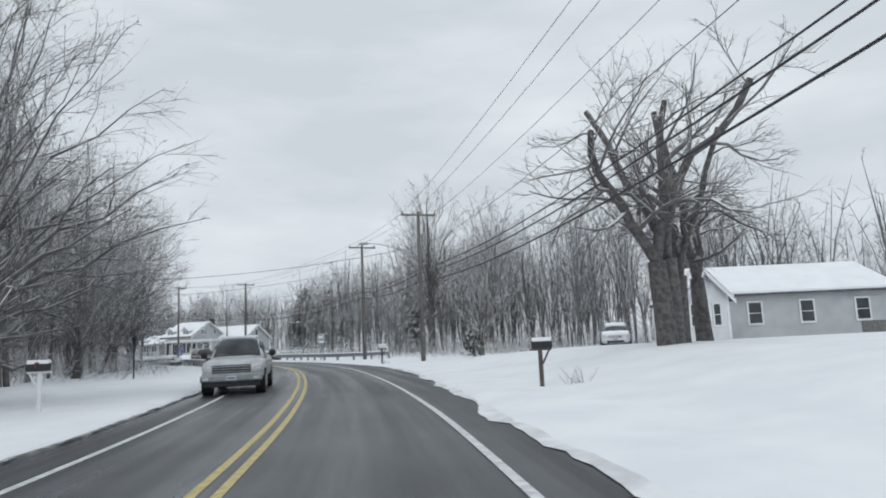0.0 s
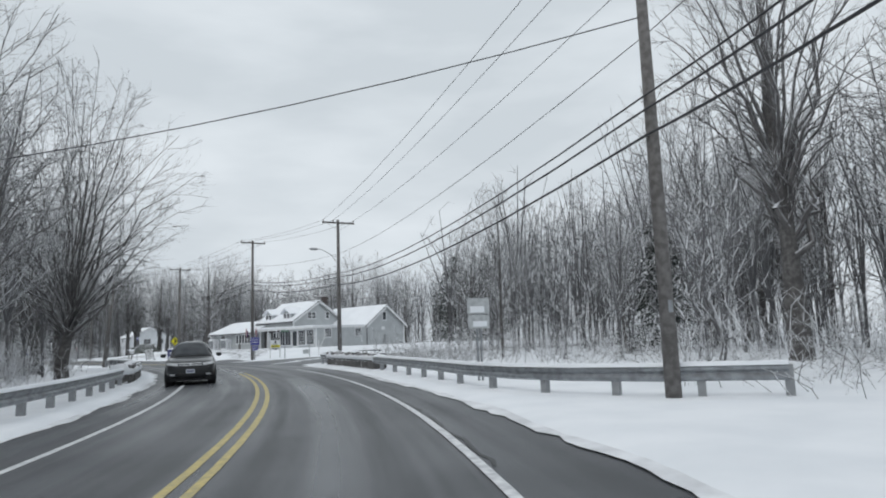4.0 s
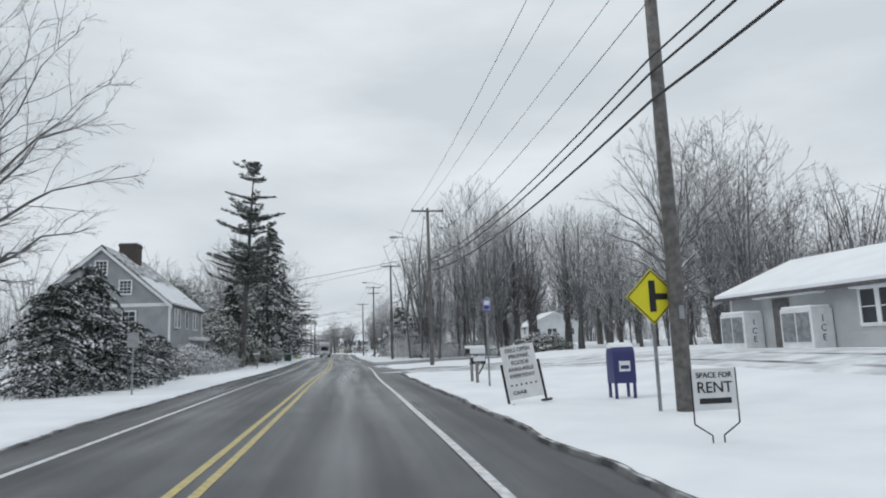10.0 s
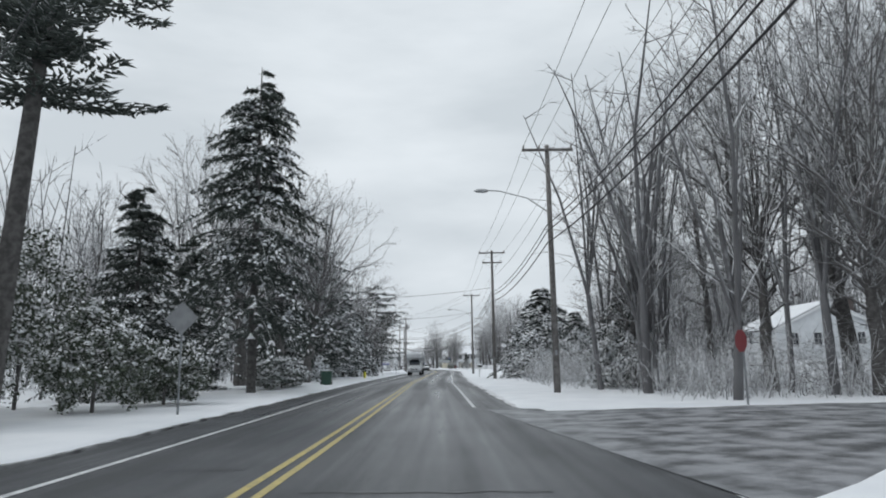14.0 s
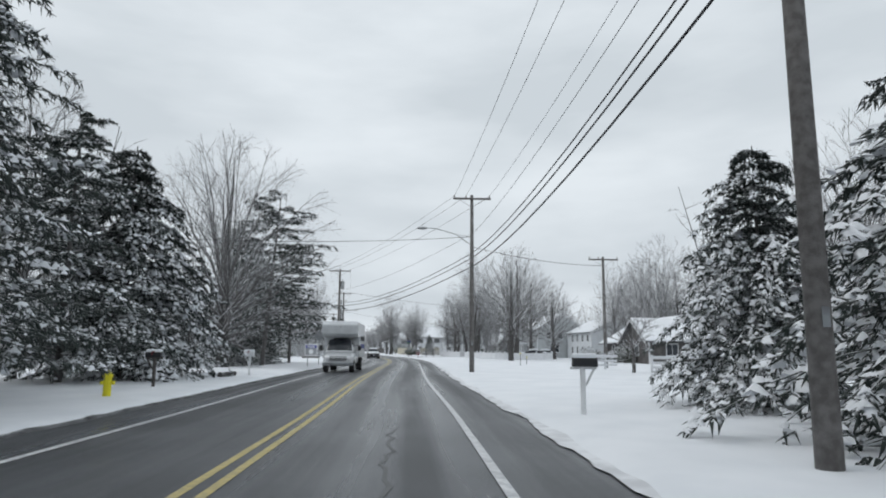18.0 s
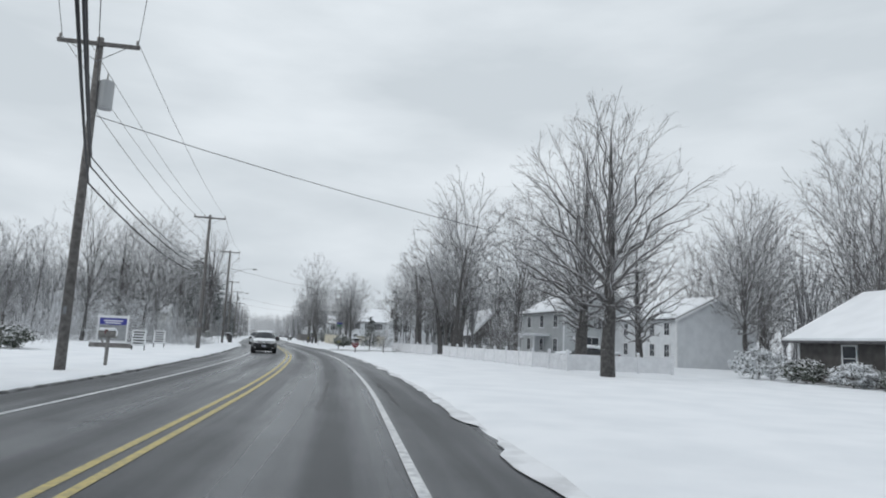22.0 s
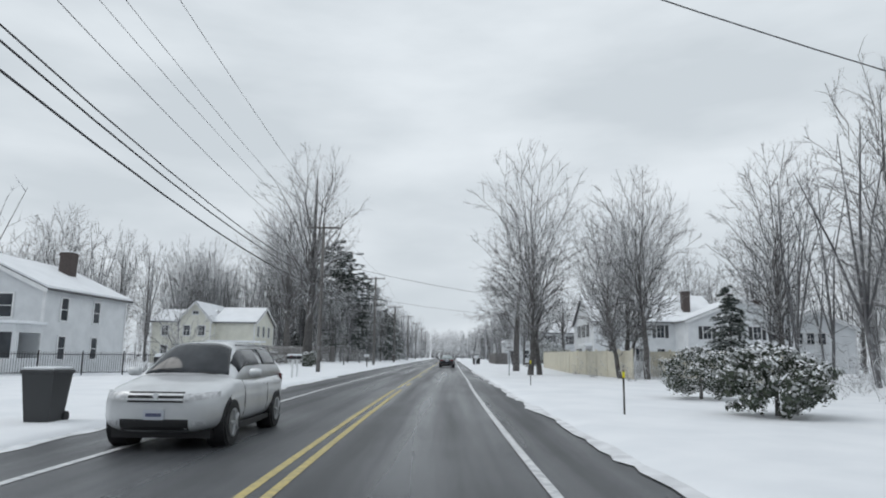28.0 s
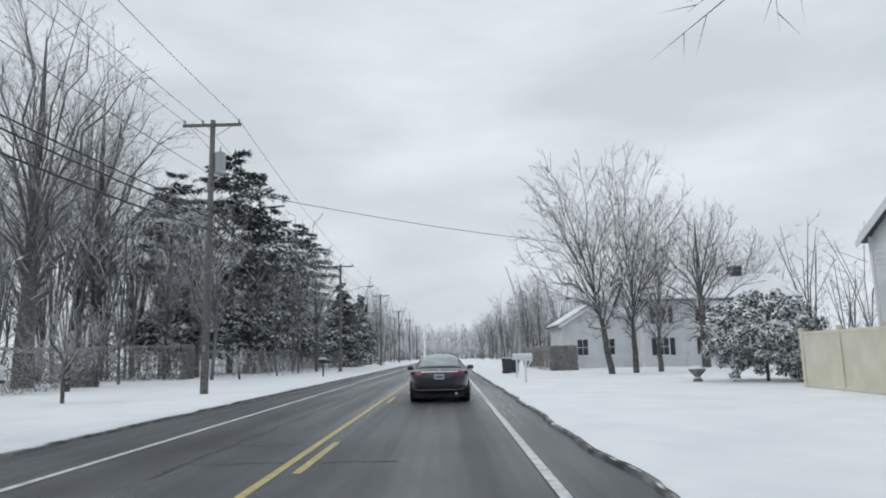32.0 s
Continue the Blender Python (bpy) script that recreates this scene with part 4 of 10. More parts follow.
# evergreens
def spruce_meshes(seed, h, base_r, droop=0.35, whorls=24, per=8, lift=0.0, bare=0.06, tuft=0.28, power=0.8, ragged=0.15, tufts=8, hang=0.3, gaps=0.0, pads=0):
    """An evergreen: whorls of boughs, each clothed in short pointed tufts of needles, with sprays that can hold snow."""
    rnd = random.Random(seed)
    trunk = [(0, 0, -0.3, 0, 0, h * 0.5, h * 0.014, h * 0.009), (0, 0, h * 0.5, 0, 0, h, h * 0.009, 0.02)]
    seg, fine, pad = [], [], []
    for w in range(whorls):
        u = bare + (1 - bare) * (w + rnd.uniform(-0.45, 0.45)) / whorls
        z = h * u
        L = base_r * max(0.0, 1 - (u - bare) / (1 - bare)) ** power + 0.15
        if rnd.random() < gaps:
            continue
        for k in range(per):
            a = 2 * math.pi * (k + rnd.random()) / per
            l = L * rnd.uniform(1 - 2 * ragged, 1 + ragged)
            out = Vector((math.cos(a), math.sin(a), 0))
            across = Vector((-out.y, out.x, 0))
            p = Vector((0, 0, z + rnd.uniform(-0.3, 0.3)))
            n = max(3, int(l / 0.34))
            slope = lift - droop * rnd.uniform(0.4, 1.5)
            for i in range(n):
                v = (i + 1) / n
                q = p + (out + across * rnd.gauss(0, 0.16) + Vector((0, 0, slope + 0.35 * (v - 0.5) + rnd.gauss(0, 0.08)))).normalized() * (l / n)
                if i % 2 == 0:
                    seg.append((*p, *q, 0.03, 0.02))
                wide = (0.35 + 0.9 * math.sin(math.pi * min(1, 0.15 + 0.8 * v))) * min(1.5, 0.5 + l * 0.3)
                for j in range(tufts):
                    sd = -1 if j % 2 else 1
                    f = p.lerp(q, rnd.random()) + across * sd * wide * rnd.uniform(0, 0.32) + Vector((0, 0, rnd.uniform(-0.08, 0.06) - hang * 0.1))
                    e = f + (out * rnd.uniform(-0.1, 0.9) + across * sd * rnd.uniform(0.1, 1.0) + Vector((0, 0, -hang * rnd.uniform(-0.8, 1.7)))).normalized() * tuft * rnd.uniform(0.6, 1.4)
                    fine.append((*f, *e, tuft * rnd.uniform(0.13, 0.24), 0))
                for j in range(pads):
                    c = p.lerp(q, rnd.random()) + across * wide * rnd.uniform(-0.38, 0.38) + Vector((0, 0, rnd.uniform(-0.02, 0.09)))
                    x = (out + across * rnd.gauss(0, 0.4) + Vector((0, 0, slope + rnd.gauss(0, 0.2)))).normalized() * rnd.uniform(0.10, 0.24)
                    y = (across + Vector((0, 0, rnd.gauss(0, 0.35)))).normalized() * rnd.uniform(0.06, 0.15)
                    dip = Vector((0, 0, -rnd.uniform(0.03, 0.10)))
                    pad.append((c - x + dip, c - y + dip, c + x + dip, c + y + dip, c + Vector((0, 0, 0.03))))
                p = q
    vt, qt = tubes(trunk, 8)
    v, q = tubes(seg, 3)
    v2, t2 = spikes(fine)
    t2 = t2 + len(v)
    v = np.concatenate([v, v2])
    if pad:
        base = (np.arange(len(pad)) * 5 + len(v))[:, None]
        tp = np.concatenate([base + np.array([[0, 1, 4]]), base + np.array([[1, 2, 4]]), base + np.array([[2, 3, 4]]), base + np.array([[3, 0, 4]])], 1).reshape(-1, 3)
        v = np.concatenate([v, np.array([[tuple(x) for x in r] for r in pad]).reshape(-1, 3)])
        t2 = np.concatenate([t2, tp])
    return quick_mesh("trunk", vt, qt, True), quick_mesh("crown", v, q, False, t2)


def laden_meshes(seed, h, base_r, whorls=20, per=9, droop=0.45, bare=0.02, power=0.75, ragged=0.2, load=0.8, tuft=0.26, tufts=7, arch=0.25, gaps=0.0):
    """An evergreen bowed under snow: drooping boughs with hanging sprays of needles, and soft pads of snow lying on them."""
    rng = np.random.default_rng(seed)
    n = whorls * per
    u = np.clip(bare + (1 - bare) * (np.repeat(np.arange(whorls), per) + rng.uniform(-0.45, 0.45, n)) / whorls, 0.01, 0.99)
    keep = np.repeat(rng.random(whorls) >= gaps, per) & ((u < 0.88) | (rng.random(n) < 0.4))
    a = np.tile(np.arange(per), whorls) * 2 * np.pi / per + rng.uniform(0, 6.28, n)
    L = (base_r * np.maximum(0.0, 1 - (u - bare) / (1 - bare)) ** power + 0.22) * rng.uniform(1 - 1.6 * ragged, 1 + ragged, n)
    u, a, L = u[keep], a[keep], L[keep]
    n = len(u)
    out = np.c_[np.cos(a), np.sin(a), np.zeros(n)]
    across = np.c_[-np.sin(a), np.cos(a), np.zeros(n)]
    dr = droop * rng.uniform(0.6, 1.35, n)

    def spine(w):
        """Points at the shares w (n x k) along each bough."""
        return np.stack([np.zeros_like(w), np.zeros_like(w), np.broadcast_to((h * u)[:, None], w.shape)], 2) + out[:, None] * (L[:, None] * w)[..., None] + np.array([0, 0, 1.0]) * (L[:, None] * (arch * w - (arch * 0.5 + dr[:, None]) * w ** 2))[..., None]
    ws = np.broadcast_to(np.linspace(0.02, 1, 6), (n, 6))
    S = spine(ws)
    rb = np.broadcast_to(np.linspace(0.035, 0.012, 6), (n, 6))[..., None]
    wood_ = np.concatenate([S[:, :-1], S[:, 1:], rb[:, :-1], rb[:, 1:]], 2).reshape(-1, 8)
    k = 12
    w = (np.arange(k) + rng.random((n, k))) / k * 0.86 + 0.14
    sgn = np.where(np.arange(k) % 2, 1.0, -1.0)[None, :, None] * rng.uniform(0.4, 1.1, (n, k, 1))
    b = spine(w)
    d = unit(out[:, None] * 0.75 + across[:, None] * sgn + np.array([0, 0, 1.0]) * (-0.25 - dr[:, None, None] * w[..., None] * 1.1) + rng.normal(0, 0.12, (n, k, 3)))
    ln = np.clip(L[:, None] * 0.30, 0.22, 0.85) * (1.15 - 0.6 * w) * rng.uniform(0.65, 1.25, (n, k))
    e = b + d * ln[..., None]
    # hanging needles
    g = rng.uniform(0.0, 1.0, (n, k, tufts, 1))
    f = b[:, :, None] + (e - b)[:, :, None] * g + rng.normal(0, 0.03, (n, k, tufts, 3))
    t = f + unit(d[:, :, None] * 0.9 + rng.normal(0, 0.45, (n, k, tufts, 3)) + np.array([0, 0, -0.45])) * tuft * rng.uniform(0.6, 1.35, (n, k, tufts, 1))
    fine = np.c_[f.reshape(-1, 3), t.reshape(-1, 3), tuft * rng.uniform(0.07, 0.14, n * k * tufts), np.zeros(n * k * tufts)]
    v1, q1 = tubes(wood_, 3)
    v2, t2 = spikes(fine)
    crown = quick_mesh("crown", np.concatenate([v1, v2]), q1, False, t2 + len(v1))
    # snow: small soft lumps in rows along the sprays, thick on some boughs and missing on others
    full = np.clip(rng.normal(load, 0.45, n), 0.05, 1.3)[:, None]
    lumps = 4
    on = rng.random((n, k, lumps)) < (full * np.clip(0.30 + 0.85 * w + 0.5 * u[:, None] ** 3, 0, 1.2))[..., None] * 0.85
    x0 = (np.arange(lumps) / lumps + rng.uniform(-0.08, 0.12, on.shape))[..., None]
    c0 = (b[:, :, None] + (e - b)[:, :, None] * x0 + rng.normal(0, 0.03, on.shape + (3,)))[on]
    dd = np.broadcast_to(d[:, :, None], on.shape + (3,))[on]
    m = len(c0)
    span = np.broadcast_to(ln[..., None], on.shape)[on] / lumps * rng.uniform(0.8, 1.9, m)
    c1 = c0 + unit(dd + rng.normal(0, 0.3, dd.shape)) * span[:, None]
    side_ = unit(np.cross(dd, np.array([0, 0, 1.0])))
    wd = (0.035 + 0.34 * span) * rng.uniform(0.55, 1.3, m)
    th = wd * rng.uniform(0.45, 0.9, m)
    up_ = np.array([0, 0, 1.0])
    ring_ = [(0.04, 0.0), (0.3, 0.85), (0.72, 1.0), (1.02, 0.0), (0.68, -1.0), (0.26, -0.9)]
    V = [c0 + (c1 - c0) * x + side_ * (wd * y)[:, None] + up_ * 0.005 - up_ * (abs(y) * th * 0.55)[:, None] + rng.normal(0, 0.012, (m, 3)) for x, y in ring_]
    V += [c0 + (c1 - c0) * x + up_ * (th * z)[:, None] + rng.normal(0, 0.012, (m, 3)) for x, z in ((0.32, 0.9), (0.72, 1.0))]
    V = np.stack(V, 1).reshape(-1, 3)
    base = (np.arange(m) * 8)[:, None]
    tri = np.concatenate([base + np.array([x]) for x in ((0, 6, 1), (1, 6, 7), (1, 7, 2), (2, 7, 3), (3, 7, 4), (4, 7, 6), (4, 6, 5), (5, 6, 0))], 1).reshape(-1, 3)[:, ::-1]
    vt, qt = tubes([(0, 0, -0.3, 0, 0, h * 0.5, h * 0.014, h * 0.009), (0, 0, h * 0.5, 0, 0, h * 0.99, h * 0.009, 0.02)], 8)
    return quick_mesh("trunk", vt, qt, True), crown, quick_mesh("snow_load", V, None, True, tri)


def leaf_mass(seed, rx, ry, h, n, leaf=0.09, boxy=False):
    """A dense shrub or hedge: small leaves through the outer half of its body, on a few stems."""
    rng = np.random.default_rng(seed)
    if boxy:
        c = rng.uniform(-1, 1, (n, 3)) * np.array([rx, ry, h / 2]) + np.array([0, 0, h / 2])
        face = rng.integers(0, 5, n)
        depth = rng.uniform(0, 0.14, n) + 0.07 * np.sin(c[:, 0] * 2.1) * np.cos(c[:, 1] * 1.7)
        c[face == 0, 0] = (rx - depth)[face == 0]
        c[face == 1, 0] = (-rx + depth)[face == 1]
        c[face == 2, 1] = (ry - depth)[face == 2]
        c[face == 3, 1] = (-ry + depth)[face == 3]
        c[face == 4, 2] = (h - depth)[face == 4]
        nrm = np.zeros((n, 3))
        nrm[face == 0, 0], nrm[face == 1, 0], nrm[face == 2, 1], nrm[face == 3, 1], nrm[face == 4, 2] = 1, -1, 1, -1, 1
    else:
        # sprays of leaves round a few dozen branch ends, with hollows between them
        m = max(40, int(60 * (rx * ry * h) ** 0.5))
        e = rng.normal(size=(m, 3))
        e /= np.linalg.norm(e, axis=1)[:, None]
        e[:, 2] = np.where(e[:, 2] < -0.85, -e[:, 2], e[:, 2])
        pick = rng.integers(0, m, n)
        puff = rng.normal(size=(n, 3))
        puff /= np.linalg.norm(puff, axis=1)[:, None]
        wide = rng.uniform(0.8, 1.5, m) * 1.9 / math.sqrt(m)
        g = e[pick] * rng.uniform(0.55, 0.95, m)[pick][:, None] + puff * (wide[pick] * rng.random(n) ** 0.4)[:, None]
        c = g * np.array([rx, ry, h * 0.54]) + np.array([0, 0, h * 0.47])
        c[:, 2] = np.maximum(c[:, 2], 0.03)
        nrm = puff + 0.3 * e[pick]
    nrm = nrm + rng.normal(size=(n, 3)) * 0.45
    nrm /= np.linalg.norm(nrm, axis=1)[:, None]
    ref = rng.normal(size=(n, 3))
    u = np.cross(nrm, ref)
    u /= np.linalg.norm(u, axis=1)[:, None]
    w = np.cross(nrm, u)
    sz = leaf * rng.uniform(0.6, 1.4, n)[:, None]
    # folded leaf: two halves with a raised rib
    v = np.stack([c - u * sz, c + w * sz * 0.55 - nrm * sz * 0.25, c + u * sz, c - w * sz * 0.55 - nrm * sz * 0.25], 1)
    quads = np.arange(4 * n).reshape(n, 4)
    return quick_mesh("foliage", v.reshape(-1, 3), quads)


def stems(seed, rx, ry, h, n, r=0.012, twig=3):
    rnd = random.Random(seed)
    seg, fine = [], []
    for _ in range(n):
        a, q = rnd.uniform(0, 6.283), math.sqrt(rnd.random())
        p = Vector((rx * q * math.cos(a) * 0.75, ry * q * math.sin(a) * 0.75, -0.1))
        d = Vector((rnd.gauss(0, 0.3), rnd.gauss(0, 0.3), 1)).normalized()
        l = h * rnd.uniform(0.55, 1.05)
        pts = [p]
        for i in range(4):
            d = (d + Vector((rnd.gauss(0, 0.16), rnd.gauss(0, 0.16), -0.04))).normalized()
            pts.append(pts[-1] + d * l / 4)
            seg.append((*pts[-2], *pts[-1], r * (1 - i * 0.2), r * (0.8 - i * 0.2)))
            for _ in range(twig):
                e = pts[-1] + (d * 0.5 + Vector((rnd.gauss(0, 0.6), rnd.gauss(0, 0.6), rnd.uniform(-0.1, 0.5)))).normalized() * l * rnd.uniform(0.12, 0.3)
                fine.append((*pts[-1], *e, r * 0.5, 0))
    return sticks("stems", seg, fine, 3)


def evergreen(name, me, s, d, label, mats, scale=1.0, turn=0.0, lean=0.0, group="evergreens", tall=1.0):
    ob = thing(name, label, "tree", spot(s, d, turn) @ pose(0, 0, 0, 0, lean, 0) @ Matrix.Diagonal((scale, scale, scale * tall, 1)), group)
    for n_, m_, mt in zip(("trunk", "crown", "snow_load"), me, mats):
        p_ = put(n_, m_, mt, ob)
        if n_ != "trunk":
            tagged(p_, kind="stuff")
    return ob


def shrub(s, d, rx, ry, h, label, n=2600, leaf=0.09, boxy=False, seed=1, mat=None, name="shrub", turn=0.0):
    if not boxy:
        n, leaf = int(n * 1.9), leaf * 0.78
    ob = thing(name, label, "hedge" if boxy else "shrub", spot(s, d, turn), "hedges" if boxy else "shrubs")
    put("foliage", leaf_mass(seed, rx, ry, h, n, leaf, boxy), mat or LEAVES, ob)
    put("stem", quick_mesh("stem", *tubes([(0, 0, -0.2, 0.02, 0.03, h * 0.3, 0.07, 0.05), (0.02, 0.03, h * 0.3, 0, 0, h * 0.62, 0.05, 0.02)], 6), True), TWIG, ob)
    return ob


def thicket(s0, s1, d0, d1, n, h, seed, label="tangle of bare twigs bent under snow", mat=None):
    """Undergrowth: a mass of thin twigs."""
    rnd = random.Random(seed)
    seg, fine = [], []
    for _ in range(n):
        p = at(rnd.uniform(s0, s1), rnd.uniform(d0, d1), 0.02)
        d = Vector((rnd.gauss(0, 0.45), rnd.gauss(0, 0.45), 1)).normalized()
        l = h * rnd.uniform(0.4, 1.2)
        for i in range(3):
            d = (d + Vector((rnd.gauss(0, 0.25), rnd.gauss(0, 0.25), -0.12))).normalized()
            q = p + d * l / 3
            seg.append((*p, *q, 0.012, 0.009))
            for _ in range(3):
                e = q + (d + Vector((rnd.gauss(0, 0.8), rnd.gauss(0, 0.8), rnd.gauss(0, 0.4)))).normalized() * l * rnd.uniform(0.12, 0.3)
                fine.append((*q, *e, 0.009, 0))
            p = q
    return tagged(put("undergrowth", sticks("undergrowth", seg, fine, 3), mat or TWIG_SNOWY), label, "undergrowth", kind="stuff")


# ---- planting: woods ----
wood(46, 104, 24, 50, 46, 1, (0.8, 1.15), fill=3.8)
wood(58, 92, 12.5, 24, 7, 2, (0.4, 0.7), fill=3.0)
wood(8, 62, -40, -13, 26, 3, (0.7, 1.0))
wood(60, 108, -26, -8.5, 30, 4, (0.6, 0.95))
wood(108, 150, -46, -18, 16, 44, (0.6, 0.9))
wood(118, 215, 42, 66, 34, 5, (0.8, 1.1))
wood(191, 206, 10, 20.5, 13, 6, (0.9, 1.2), ("wood0", "wood1", "wood2", "wood3", "thin1", "thin3"), fill=1.0)
wood(208, 234, 17, 23, 8, 61, (0.5, 0.75), ("thin0", "thin2", "wood1"), fill=1.5)
wood(160, 188, 27, 44, 18, 63, (0.85, 1.1), ("wood0", "wood1", "wood2", "wood3"), fill=1.5)
wood(246, 280, 28, 64, 26, 62, (0.9, 1.15), ("wood0", "wood1", "wood2", "wood3"))
for k_, (s_, d_, c_) in enumerate(((195.0, 22.5, 0.90), (199.5, 25.5, 0.85), (203.0, 23.2, 0.95), (207.5, 28.5, 0.90), (193.0, 28.0, 0.85), (199.0, 32.0, 0.90), (210.0, 34.5, 0.95), (204.0, 38.0, 0.9), (214.0, 41.0, 0.95))):
    bare_tree("vase", s_, d_, c_, 77 * k_, "tall slender leafless tree before the white bungalow", (k_ % 3 - 1) * 2.0)
wood(196, 262, -40, -13, 24, 7, (0.75, 1.05))
wood(262, 320, -52, -24, 16, 71, (0.6, 0.8))
wood(336, 396, -50, -26, 24, 8, (0.55, 0.85))
wood(404, 470, -60, -34, 22, 81, (0.8, 1.1))
wood(463, 486, -44, -24, 16, 82, (1.0, 1.3), ("wood0", "wood1", "wood2", "wood3", "thin1"))
wood(362, 412, 23, 50, 28, 9, (0.75, 1.1))
wood(410, 470, 36, 60, 16, 91, (0.8, 1.1))
wood(462, 640, -44, -11, 40, 10, (0.7, 1.1))
wood(474, 640, 12, 44, 34, 11, (0.6, 0.95))
wood(290, 350, 42, 66, 22, 12, (0.75, 1.05))
far_wood("wood_depths", FILL, 8, "dense grey leafless trees filling the snowy woods")
far_wood("distant_wood", scatter(-20, 130, 50, 95, 91, 12, 19, 1) + scatter(-20, 260, -100, -38, 154, 11, 16, 2) + scatter(130, 270, 62, 105, 77, 13, 19, 13) + scatter(260, 520, 60, 100, 112, 12, 17, 3) + scatter(260, 520, -105, -50, 133, 12, 18, 4)
         + scatter(560, 700, -80, -9, 84, 12, 17, 5) + scatter(560, 700, 9, 80, 84, 11, 16, 15), 6, "distant grey leafless woods under snow")
brush("wood_undergrowth", ((44, 106, 24, 60, 1900, 3.6), (-10, 66, -44, -14, 1500, 3.4), (58, 112, -30, -10, 1500, 3.2), (108, 150, -50, -20, 700, 3.2), (112, 216, 44, 72, 1500, 3.6), (192, 207, 11, 22, 500, 3.0), (236, 280, 48, 66, 600, 3.2), (196, 264, -44, -15, 900, 3.0), (262, 330, -60, -26, 1000, 4.0),
                          (334, 400, -56, -28, 1000, 4.0), (402, 480, -64, -36, 900, 4.0), (362, 414, 20, 54, 1000, 3.2), (262, 360, 46, 76, 1300, 3.6), (476, 640, -46, -13, 2400, 3.6), (474, 640, 13, 46, 1300, 3.2)), 77, "tangled grey undergrowth beneath the leafless woods")
tree_line("tree_line", scatter(-60, 140, 62, 130, 420, 10, 18, 31) + scatter(-60, 260, -130, -45, 560, 9, 16, 32) + scatter(140, 300, 70, 140, 320, 11, 18, 33) + scatter(300, 560, 66, 140, 420, 11, 17, 34) + scatter(260, 560, -140, -58, 460, 10, 17, 35)
          + scatter(540, 700, -70, -10, 330, 9, 15, 36) + scatter(540, 700, 10, 70, 330, 9, 15, 37) + scatter(690, 780, -60, 60, 420, 9, 15, 38) + scatter(640, 700, -26, 26, 240, 9, 14, 40), 39, "farthest grey line of bare trees")
thicket(56, 92, 9.5, 24, 700, 2.2, 1)
thicket(40, 104, -18, -7.5, 800, 1.9, 2)
thicket(192, 228, 10.0, 20, 950, 2.3, 3)
thicket(205, 224, 8.6, 14, 500, 2.8, 4)
thicket(163, 178, -10.5, -7.6, 420, 1.5, 5, "bare snowy bushes in front of the grey house")
thicket(343, 364, -16, -7.6, 700, 1.3, 6, "snow-bent dry brush on the verge")
thicket(362, 400, 13, 30, 500, 1.6, 7)
thicket(46, 62, 16, 30, 300, 1.6, 8)
thicket(470, 560, -20, -10, 400, 1.6, 9)
thicket(404, 416, 13, 20, 260, 1.8, 10)
thicket(300, 336, -30, -16, 400, 1.6, 11)
thicket(120, 132, -12, -8, 220, 1.0, 12)
thicket(264, 300, -20, -12, 350, 1.4, 13)

thicket(343, 366, -24, -11, 900, 5.5, 14, "tall tangle of bare vines and saplings")
thicket(79, 87.5, 8.6, 14, 420, 1.3, 15, "snowy brush behind the stone wall")
thicket(44, 60, 12, 24, 500, 1.2, 16, "low brush bowed under snow")
for k_, (s_, d_, z_) in enumerate(((349, -13.5, 0.75), (353, -16.5, 0.85), (357, -13.2, 0.8), (360.5, -17, 0.85), (364, -14.5, 0.7), (346, -18, 0.75))):
    bare_tree(("wood1", "yard2", "wood3")[k_ % 3], s_, d_, z_, 61 * k_, "leafless tree hung with vines beside the road")

# single roadside trees
bare_tree("vase", 66, 19.5, 0.92, 40, "very tall leafless tree with a fanning crown before the wood")
bare_tree("fan", 47, -13.0, 0.95, 100, "broad leafless tree with snowy limbs near the drive")
bare_tree("fan", 62, -11.8, 1.03, 20, "tall many-stemmed leafless tree with a fanning crown")
bare_tree("fan", 70.5, -10.2, 0.88, 200, "many-stemmed leafless tree with a fanning crown")
bare_tree("fan", 39, -17.0, 0.95, 310, "broad leafless tree with snowy limbs near the drive")
bare_tree("yard1", 226.5, -9.3, 1.25, 20, "tall leafless tree leaning over the road edge", lean=7)
bare_tree("wood2", 222, -10.5, 1.05, 70, "tall leafless tree above the hedge", lean=4)
bare_tree("wood1", 230.5, -12.0, 1.1, 140, "tall leafless tree beside the pines", lean=3)
bare_tree("yard0", 219, -12.5, 1.3, 80, "tall leafless tree with a spreading snowy crown")
bare_tree("yard2", 225, -14.5, 1.25, 10, "tall leafless tree with a spreading snowy crown")
bare_tree("wood1", 214, -14, 1.1, 200, "tall leafless tree with a spreading snowy crown")
BIG = "large leafless tree with heavy limbs standing in a snowy yard"
OLD = "old damaged tree with thick trunks and snapped limbs in the yard"
bare_tree("gnarl0", 21.8, 12.9, 1.0, 20, OLD, lean=-6)
bare_tree("gnarl1", 22.4, 13.5, 1.05, 140, OLD, lean=2)
bare_tree("gnarl0", 24.2, 16.0, 0.85, 230, OLD, lean=1)
bare_tree("gnarl1", 22.8, 14.1, 0.85, 300, OLD, lean=3)
bare_tree("small0", 45.0, 13.4, 1.5, 0, "pale multi-stemmed young tree in front of the wood")
bare_tree("yard3", 22.5, -12.8, 1.15, 60, "large leafless tree reaching over the road edge")
bare_tree("round_wide", 21.0, -9.4, 0.86, 30, "broad leafless tree with low spreading limbs and snowy twigs")
bare_tree("yard0", 30, -17, 1.1, 130, "large leafless tree with fine snowy twigs")
bare_tree("small1", 55, -12.5, 1.8, 40, "pale leaning tree with a snow-lined trunk", lean=24)
